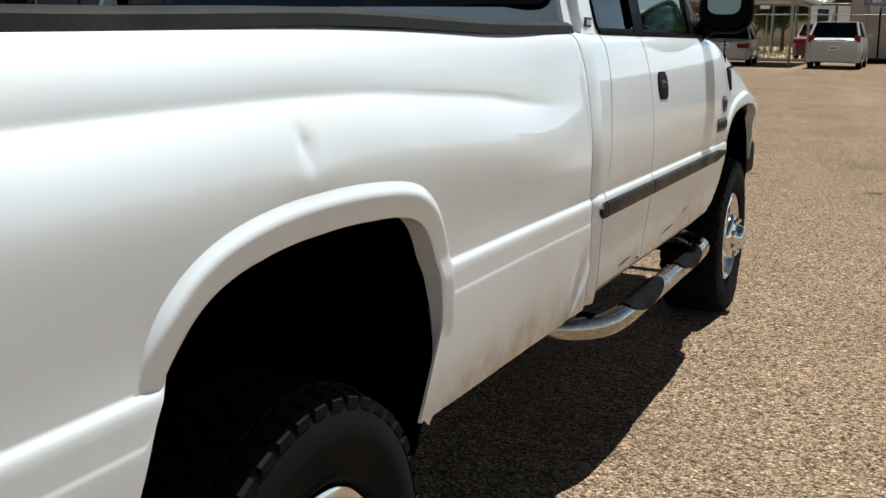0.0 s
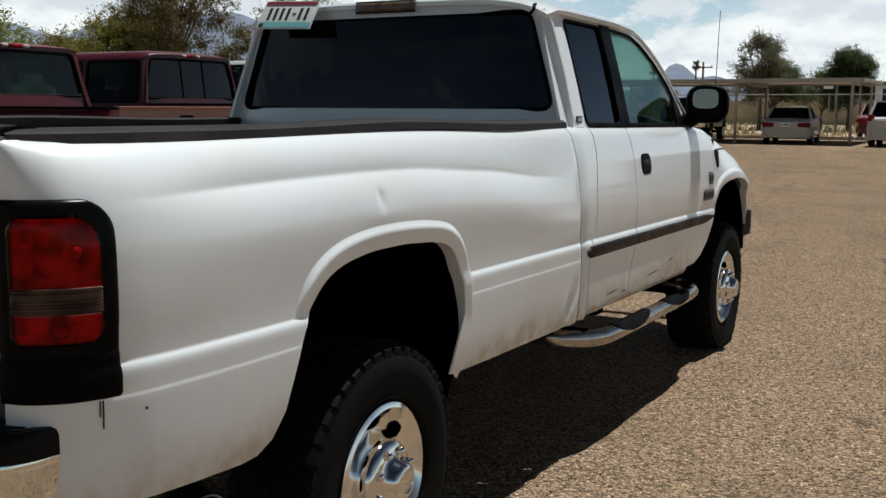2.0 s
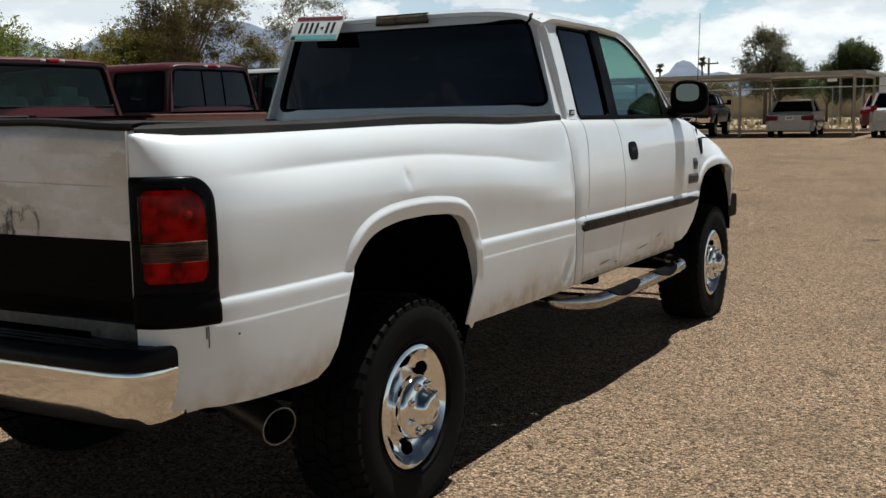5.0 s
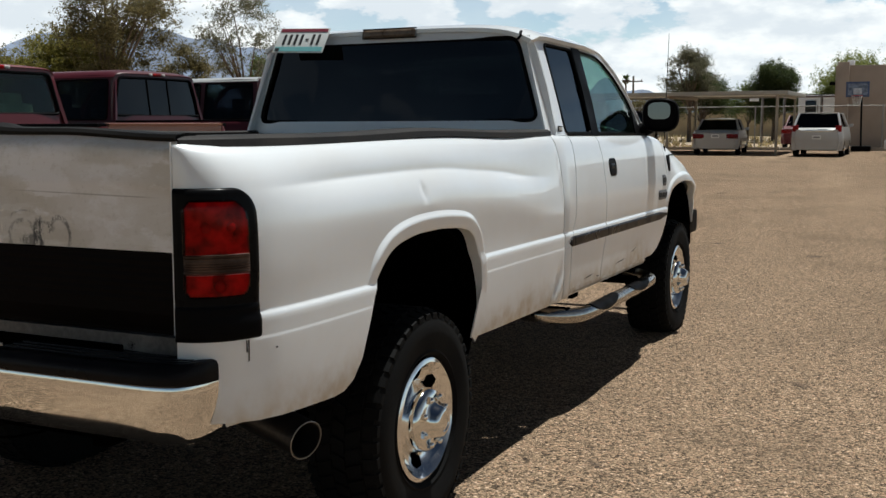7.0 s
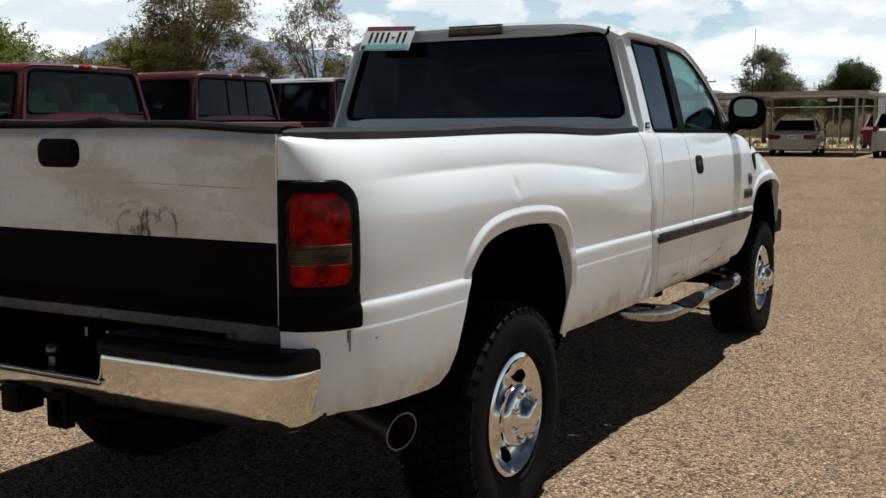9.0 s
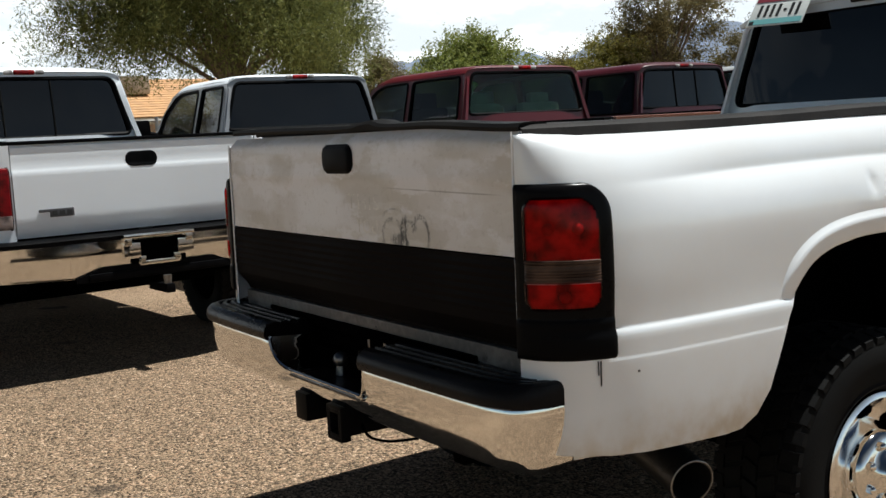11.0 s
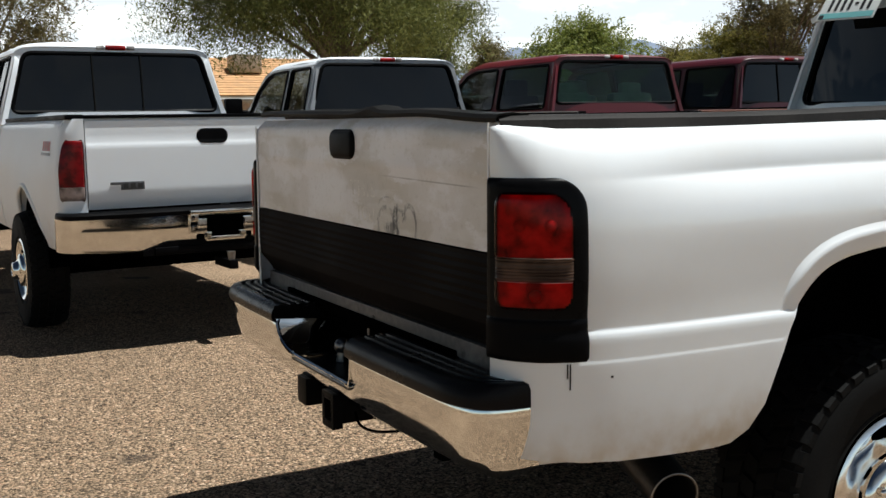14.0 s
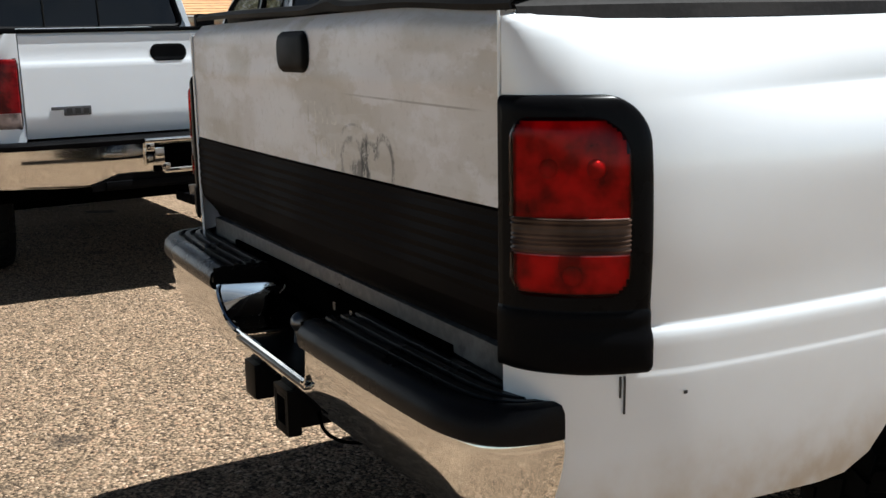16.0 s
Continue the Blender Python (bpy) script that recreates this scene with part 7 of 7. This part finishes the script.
def link_fence(name, a, b, height, mesh_step, label, wire=0.004):
    """Chain-link fence from a to b with round posts, a top rail and woven wire."""
    a, b = Vector((*a, gz(*a))), Vector((*b, gz(*b)))
    t = thing(name, Matrix.Translation(a), label, "fence")
    d = b - a
    run = d.length
    u = d.normalized()
    k = max(1, round(run / 2.8))
    for i in range(k + 1):
        p = u * run * i / k
        part("post", rodded(p, p + Vector((0, 0, height + 0.06)), 0.03, 0.03, 10), GALV, t)
    part("top_rail", rodded(Vector((0, 0, height)), u * run + Vector((0, 0, height)), 0.022, 0.022, 8), GALV, t)
    vs, fs = [], []
    side = Vector((-u.y, u.x, 0)) * wire
    n = int((run + height) / mesh_step)
    for sgn in (1, -1):
        for i in range(n):
            s = i * mesh_step - (height if sgn > 0 else 0)
            lo, hi = (max(0, -s), min(height, run - s)) if sgn > 0 else (max(0, s - run), min(height, s))
            if hi <= lo:
                continue
            p, q = u * (s + sgn * lo) + Vector((0, 0, lo)), u * (s + sgn * hi) + Vector((0, 0, hi))
            o = len(vs)
            for c in (p, q):
                vs.extend([c + side, c - side, c + Vector((0, 0, wire * 1.6))])
            fs.extend([(o, o + 1, o + 4, o + 3), (o + 1, o + 2, o + 5, o + 4), (o + 2, o, o + 3, o + 5)])
    me = bpy.data.meshes.new("wire_mesh")
    me.from_pydata([tuple(v) for v in vs], [], fs)
    me.materials.append(GALV)
    w = new("wire_mesh", me)
    w.parent = t
    w["kind"] = "stuff"
    return t


link_fence("chain_link_fence", (-30, 47.2), (14, 47.2), 2.0, 0.16, "grey chain-link fence along the far kerb", 0.0014)
link_fence("chain_link_fence", (-13.6, -14), (-13.6, 40), 1.75, 0.12, "grey chain-link fence behind the parked pickups")


def stucco_building():
    t = thing("stucco_building", pose(0, 0, gz(0, 49)), "plain tan stucco building with a flat parapet", "building")
    part("wall", boxed((7.6, 54.0, 1.9), (19.0, 11.0, 3.9), 0.03), STUCCO, t)
    part("parapet", boxed((9.6, 54.0, 4.0), (15.0, 11.1, 0.35), 0.03), STUCCO, t)
    part("pilaster", boxed((-1.55, 48.42, 2.0), (0.5, 0.25, 4.0), 0.02), STUCCO, t)
    lampb = part("wall_lamp", boxed((-2.0, 48.75, 3.05), (0.32, 0.3, 0.16), 0.03), BLACK, t, "dark wall lamp")
    part("bracket", rodded((-1.95, 48.7, 3.1), (-1.7, 48.5, 3.15), 0.03), BLACK, lampb)
    part("roof_unit", boxed((-1.3, 49.2, 4.0), (0.32, 0.3, 0.25), 0.03), WHITE_B, t, "small white roof fitting")


def yard_wall():
    """A long low wall in bays between piers, beyond the trees."""
    for k in range(9):
        b = boxed((-46 + 5.4 * k, 85, gz(0, 85) + 0.95), (5.36, 0.2, 1.96), 0.02)
        box(b, (-46 + 5.4 * k - 2.7, 84.96, gz(0, 85) + 1.0), (0.42, 0.3, 2.06), 0.02)
        lone("yard_wall", b, STRAW_WALL, "long low straw-coloured block wall beyond the trees", "wall", kind="structure")


yard_wall()
stucco_building()
trailer = thing("white_trailer", pose(-2.9, 62, gz(0, 62)), "white office trailer with a dark window", "trailer")
part("body", boxed((0, 0, 1.6), (4.1, 2.4, 2.3), 0.05), WHITE_B, trailer)
part("roof_edge", boxed((0, 0, 2.77), (4.2, 2.5, 0.08), 0.02), GREYED, trailer, "dark roof edge")
part("window", boxed((-1.35, -1.21, 2.0), (0.6, 0.04, 0.9), 0.01), PANE_DARK, trailer)
part("skirt", boxed((0, 0, 0.28), (4.4, 2.2, 0.5), 0.02), GREYED, trailer)


def hoop():
    t = thing("basketball_hoop", pose(-0.62, 45.8, gz(0, 45.8) - 0.32), "portable basketball hoop with a blue-edged board", "basketball hoop")
    part("pole", rodded((0.1, 0.0, 0.36), (0.05, 0, 2.75), 0.04), BLACK, t)
    part("base", boxed((0.1, 0.35, 0.44), (0.8, 1.1, 0.22), 0.06), BLACK, t)
    board = part("board", boxed((-0.1, -0.32, 3.0), (0.95, 0.04, 0.66), 0.01), plain("board_blue", (0.05, 0.08, 0.17), 0.5), t, "blue-edged board")
    part("board_field", boxed((-0.1, -0.345, 3.0), (0.80, 0.012, 0.50)), plain("smoky_board", (0.16, 0.19, 0.26), 0.3, 0, 0.4, 6), board)
    part("board_square", boxed((-0.1, -0.354, 2.92), (0.34, 0.006, 0.26)), plain("board_mark", (0.5, 0.52, 0.56), 0.5, 0, 0.3, 10), board)
    part("arm", rodded((0.05, 0.0, 2.8), (-0.1, -0.3, 2.9), 0.035), BLACK, t)
    ring = part("ring", tube(bmesh.new(), [(-0.1 + 0.225 * math.cos(a), -0.6 + 0.225 * math.sin(a), 2.72) for a in np.linspace(0, 2 * math.pi, 25)], 0.012, 6, False), DECAL_RED, t)
    vs = bmesh.new()
    for k in range(12):
        a = 2 * math.pi * k / 12
        rod(vs, (-0.1 + 0.225 * math.cos(a), -0.6 + 0.225 * math.sin(a), 2.72), (-0.1 + 0.13 * math.cos(a + 0.4), -0.6 + 0.13 * math.sin(a + 0.4), 2.34), 0.006, n=4)
    part("net", vs, PLATE, ring)


hoop()


def shingled_house():
    """A low house whose long roof slope faces the lot, laid in courses of shingles."""
    t = thing("house", pose(-27.0, 7.0, 0), "low house with a long orange-tan shingled roof", "house")
    part("wall", boxed((-3.6, 0, 1.1), (6.0, 13.0, 2.2)), STUCCO, t)
    for k in range(16):
        u = k / 16
        part("shingle_course", boxed((0, 0, 0), (0.30, 14.0, 0.03), 0.006, pose(0.25 - 3.85 * u - 0.12, 0, 2.22 + 1.30 * u + 0.045, 0, 15.5, 0)), SIDING, t)
    rows = [[(x, y, z) for x, z in ((0.25, 2.16), (-3.6, 3.46), (-7.45, 2.16))] for y in (-7.0, 7.0)]
    part("roof", sheet(rows), SIDING, t, solid=0.10)
    part("fascia", boxed((0.26, 0, 2.10), (0.04, 14.0, 0.18), 0.006), TAN_PAINT, t)
    w = part("window", boxed((-0.58, -2.2, 1.25), (0.06, 1.2, 1.0), 0.01), PANE_DARK, t)
    for c, s in (((-0.56, -2.2, 1.80), (0.08, 1.36, 0.08)), ((-0.56, -2.2, 0.70), (0.1, 1.36, 0.08)), ((-0.56, -2.84, 1.25), (0.08, 0.08, 1.1)), ((-0.56, -1.56, 1.25), (0.08, 0.08, 1.1))):
        part("window_frame", boxed(c, s, 0.006), PLATE, w)
    part("roof_vent", boxed((-2.0, 0.7, 3.25), (0.7, 0.9, 0.55), 0.04), TAN_PAINT, t, "tan roof cooler")


shingled_house()


# ---- trees ----
def tree(at, height, spread, crown_low, leaf, label, count=5000, size=0.16, lean=(0, 0), seed=1, airy=0.35, clumps=26, name="tree", droop=0.0, trunk_r=None, aspect=1.0, bias=0.8, umbrella=False, slim=0.26):
    """A tapered trunk with forking limbs and a ragged crown of small leaves in clumps."""
    rng = random.Random(seed)
    t = thing(name, pose(at[0], at[1], gz(*at)), label, "tree")
    r0 = trunk_r or height * 0.022
    fork = crown_low * 0.8 + 0.2
    wood = bmesh.new()
    top = Vector((lean[0], lean[1], fork))
    tube(wood, curve([(0, 0, -0.1), (lean[0] * 0.3, lean[1] * 0.3, fork * 0.5), tuple(top)], 4), [r0 * (1.25 - 0.5 * i / 8) for i in range(9)], 9)
    tips = []
    for k in range(clumps):
        a, el = rng.uniform(0, 2 * math.pi), rng.random() ** bias
        zc = crown_low + (height - crown_low) * (0.08 + 0.84 * el)
        belly = math.sin(math.pi * min(1, 0.18 + 0.80 * el)) ** 0.7
        if umbrella:
            belly = (1 - 0.75 * el) ** 0.5
        rr = spread * belly * math.sqrt(rng.uniform(0.12, 1.0)) * 0.88
        tips.append(Vector((lean[0] * 1.6 + rr * math.cos(a) * aspect, lean[1] * 1.6 + rr * math.sin(a), zc)))
    trunk = part("trunk", wood, BARK, t)
    for k, q in enumerate(tips[::2] if clumps < 50 else tips[::4]):
        mid = top.lerp(q, 0.5) + Vector((rng.uniform(-0.2, 0.2), rng.uniform(-0.2, 0.2), 0.25 * rng.random())) * spread * 0.25
        bm = tube(bmesh.new(), curve([tuple(top - Vector((0, 0, 0.1))), tuple(mid), tuple(q)], 4), [r0 * 0.42 * (1 - 0.88 * i / 8) for i in range(9)], 6)
        part("limb", bm, BARK, trunk)
    vs, fs = [], []
    per = int(count * 1.5) // len(tips)
    for q in tips:
        cr = spread * rng.uniform(0.20, 0.38)
        for j in range(per):
            if j % 16 == 0:
                d = Vector((rng.gauss(0, 1), rng.gauss(0, 1), rng.gauss(0, 0.72)))
                twig = d.normalized()
                d *= cr * 1.08 * rng.random() ** (airy * 1.25) / max(1e-3, d.length)
            c = q + d + twig * size * rng.gauss(0, 1.3) + Vector((rng.gauss(0, 1), rng.gauss(0, 1), rng.gauss(0, 1))) * size * 0.55
            c.z -= droop * (c - q).xy.length * rng.random()
            if c.z < crown_low * 0.8:
                c.z = crown_low * 0.8 + rng.random() * 0.4
            s = size * rng.uniform(0.45, 1.15)
            u = Vector((rng.uniform(-1, 1), rng.uniform(-1, 1), rng.uniform(-1.0 - 1.2 * droop, 0.5))).normalized()
            v = u.cross(Vector((rng.uniform(-1, 1), rng.uniform(-1, 1), rng.uniform(-1, 1)))).normalized()
            o = len(vs)
            vs += [tuple(c - u * s * 0.6), tuple(c + v * s * slim), tuple(c + u * s * 0.6), tuple(c - v * s * slim)]
            fs.append((o, o + 1, o + 2, o + 3))
    me = bpy.data.meshes.new("crown")
    me.from_pydata(vs, [], fs)
    me.materials.append(leaf)
    crown = new("crown", me)
    crown.parent = t
    crown["kind"] = "stuff"
    return t


tree((-18.1, 7.3), 8.8, 3.1, 2.85, LEAF_MESQUITE, "broad mesquite tree with drooping feathery branches", 230000, 0.085, (0.1, -0.98), 3, 0.36, 150, droop=0.5, bias=1.25, umbrella=True, slim=0.13, trunk_r=0.15)
tree((-20.9, 9.75), 8.4, 1.8, 2.0, LEAF_PINE, "dense dark pine-like tree", 60000, 0.13, (0, 0), 5, 0.4, 56, bias=1.2, slim=0.085)
tree((-19.5, -0.75), 6.0, 2.3, 2.2, LEAF_OLIVE, "thin olive tree behind the fence", 26000, 0.10, (0.2, 0), 7, 0.5, 50, slim=0.12)
tree((-23.4, 13.1), 3.75, 1.15, 1.2, LEAF_OLIVE, "small olive-green shrub tree", 14000, 0.08, (0, 0), 8, 0.45, 26)
tree((-26.8, 19.0), 4.55, 2.5, 1.4, LEAF_LIME, "rounded pale green shade tree", 52000, 0.105, (0, 0), 9, 0.4, 60, bias=0.9)
tree((-30.1, 25.5), 4.0, 1.7, 1.0, LEAF_OLIVE, "yellowish desert shrub tree", 26000, 0.11, (0, 0), 11, 0.45, 40)
tree((-25.6, 24.8), 4.6, 2.5, 1.0, LEAF_YELLOW, "yellow-green palo verde shrub", 48000, 0.10, (0, 0), 12, 0.45, 64, bias=0.9)
tree((-23.2, 24.0), 7.8, 2.2, 2.6, LEAF_OLIVE, "tall open eucalyptus with a ragged olive crown", 40000, 0.08, (0.2, 0.2), 13, 0.5, 52)
tree((-22.1, 26.9), 4.3, 1.25, 1.4, LEAF_OLIVE, "small brownish-olive tree behind the cabs", 12000, 0.08, (0, 0), 14, 0.45, 28)
tree((-25.8, 35.75), 7.6, 2.2, 2.8, LEAF_GREY, "thin grey tree with bare upright branches", 14000, 0.08, (0, 0), 15, 0.6, 54)
tree((-26.6, 38.3), 4.6, 1.2, 1.4, LEAF_GREEN, "green shrub tree far behind the cabs", 9000, 0.10, (0, 0), 16, 0.45, 24)
tree((-11.5, 62.0), 5.75, 1.75, 2.2, LEAF_GREY, "grey-green tree with an open top", 26000, 0.075, (0, 0), 17, 0.5, 44)
tree((-11.2, 64.0), 4.2, 2.1, 1.4, LEAF_DARK, "dark leafy tree behind the carport", 44000, 0.085, (0, 0), 18, 0.3, 44)
tree((-6.6, 63.0), 4.8, 1.75, 1.4, LEAF_DARK, "rounded dense tree behind the carport", 60000, 0.085, (0, 0), 19, 0.25, 70, umbrella=True)
tree((-8.6, 66.0), 3.5, 1.6, 1.2, LEAF_GREEN, "low tree between larger ones", 14000, 0.10, (0, 0), 20, 0.4, 22)
tree((-2.2, 63.0), 4.9, 2.6, 1.5, LEAF_LIME, "soft pale green tree behind the building", 30000, 0.11, (0, 0), 21, 0.45, 70, umbrella=True)
tree((3.0, 66.0), 5.6, 3.8, 1.5, LEAF_LIME, "pale green tree over the building's roof", 40000, 0.11, (0, 0), 22, 0.45, 90, umbrella=True)

for k, (x, y, h, w) in enumerate(((-21.0, 88.0, 3.2, 2.6), (-16.6, 89.5, 3.6, 3.0), (-12.8, 88.0, 3.0, 2.6), (-8.6, 90.0, 3.3, 2.8), (-26.5, 89.0, 3.4, 3.0))):
    tree((x, y), h, w, 0.15, (LEAF_OLIVE, LEAF_YELLOW)[k % 2], "olive desert shrub behind the low wall", 12000, 0.11, (0, 0), 60 + k, 0.45, 30, name="shrub", trunk_r=0.04, umbrella=True)


def palm(at, height, seed):
    rng = random.Random(seed)
    t = thing("palm_tree", pose(*at, gz(*at)), "slender fan palm with a skirt of dead fronds", "palm", "far palms")
    part("trunk", rodded((0, 0, 0), (0, 0, height), 0.17, 0.12, 8), BARK, t)
    for k in range(22):
        a, el = rng.uniform(0, 6.28), rng.uniform(-0.9, 1.2)
        d = Vector((math.cos(a) * math.cos(el), math.sin(a) * math.cos(el), math.sin(el)))
        w = d.cross(Vector((0, 0, 1))).normalized() * 0.28
        base, end = Vector((0, 0, height)), Vector((0, 0, height)) + d * rng.uniform(0.8, 1.15)
        bm = bmesh.new()
        vs = [bm.verts.new(p) for p in (base, base.lerp(end, 0.55) + w, end - Vector((0, 0, 0.15)), base.lerp(end, 0.55) - w)]
        bm.faces.new(vs)
        part("frond", bm, LEAF_OLIVE if el < 0 else LEAF_GREEN, t, solid=0.01)


palm((-40, 150), 7.6, 1)
palm((-31.5, 150), 6.6, 2)
palm((-47, 152), 7.0, 3)


def pole(at, height, arm):
    t = thing("utility_pole", pose(*at, gz(*at)), "wooden utility pole with a cross-arm", "utility pole", "far poles")
    part("mast", rodded((0, 0, 0), (0, 0, height), 0.14, 0.09, 8), BARK, t)
    if arm:
        part("cross_arm", boxed((0, 0, height - 0.5), (1.8, 0.1, 0.12)), BARK, t)
        for x in (-0.8, 0, 0.8):
            part("insulator", rodded((x, 0, height - 0.44), (x, 0, height - 0.3), 0.04), GALV, t)


pole((-24.0, 95), 5.6, True)
pole((-2.0, 75), 5.2, True)


def gate_frame():
    """Bare steel goal-like frame of pipes beyond the far fence."""
    t = thing("pipe_frame", pose(-3.2, 53.0, gz(0, 53)), "rusty steel pipe frame in the yard", "pipe frame")
    for x in (-2.6, -1.5, 0.3, 1.0):
        part("upright", rodded((x, 0, 0), (x, 0, 2.6), 0.07, 0.07, 8), STEEL_DARK, t)
    part("cross_pipe", rodded((-2.7, 0, 2.55), (1.1, 0, 2.55), 0.06, 0.06, 8), STEEL_DARK, t)
    part("flood_lamp", boxed((-3.0, -0.1, 2.5), (0.45, 0.25, 0.32), 0.04), WHITE_B, t, "white flood lamp")


gate_frame()


def dry_grass():
    rng = random.Random(31)
    vs, fs = [], []
    for _ in range(3500):
        x, y = rng.uniform(-30, 10), 48.5 + rng.random() ** 1.5 * 45
        h = rng.uniform(0.08, 0.32)
        a = rng.uniform(0, 3.14)
        z = gz(x, y)
        o = len(vs)
        w = 0.10
        vs += [(x - w * math.cos(a), y - w * math.sin(a), z), (x + w * math.cos(a), y + w * math.sin(a), z), (x + rng.uniform(-0.1, 0.1), y, z + h)]
        fs.append((o, o + 1, o + 2))
    me = bpy.data.meshes.new("dry_grass")
    me.from_pydata(vs, [], fs)
    me.materials.append(GRASS_DRY)
    tagged(new("dry_grass", me), "straw-coloured dry grass in the yard", "grass", kind="stuff")


dry_grass()


def ridge(name, radius, spans, base, rough, seed, label):
    """A jagged ridge of mountains on an arc; spans gives degrees of height by bearing (left of ahead)."""
    rise = soft_table(spans)
    rows = []
    for k in range(421):
        b = spans[0][0] + (spans[-1][0] - spans[0][0]) * k / 420
        a = radians(b)
        jag = noise.fractal(Vector((b * 0.33, seed, 0)), 0.9, 2.2, 6) * rough
        h = max(0.05, rise(b) + jag * min(1, rise(b) / 1.5)) * radius * math.pi / 180
        x, y = -math.sin(a), math.cos(a)
        rows.append([(x * r, y * r, base + z) for r, z in ((radius, -30), (radius + h * 0.8, h * 0.55 + 12 * noise.noise((b, 3, seed))), (radius + h * 1.5, h), (radius + h * 3.5, -30))])
    lone(name, sheet(rows, weld=False), HAZY_ROCK, label, "mountains", kind="structure", angle=60)


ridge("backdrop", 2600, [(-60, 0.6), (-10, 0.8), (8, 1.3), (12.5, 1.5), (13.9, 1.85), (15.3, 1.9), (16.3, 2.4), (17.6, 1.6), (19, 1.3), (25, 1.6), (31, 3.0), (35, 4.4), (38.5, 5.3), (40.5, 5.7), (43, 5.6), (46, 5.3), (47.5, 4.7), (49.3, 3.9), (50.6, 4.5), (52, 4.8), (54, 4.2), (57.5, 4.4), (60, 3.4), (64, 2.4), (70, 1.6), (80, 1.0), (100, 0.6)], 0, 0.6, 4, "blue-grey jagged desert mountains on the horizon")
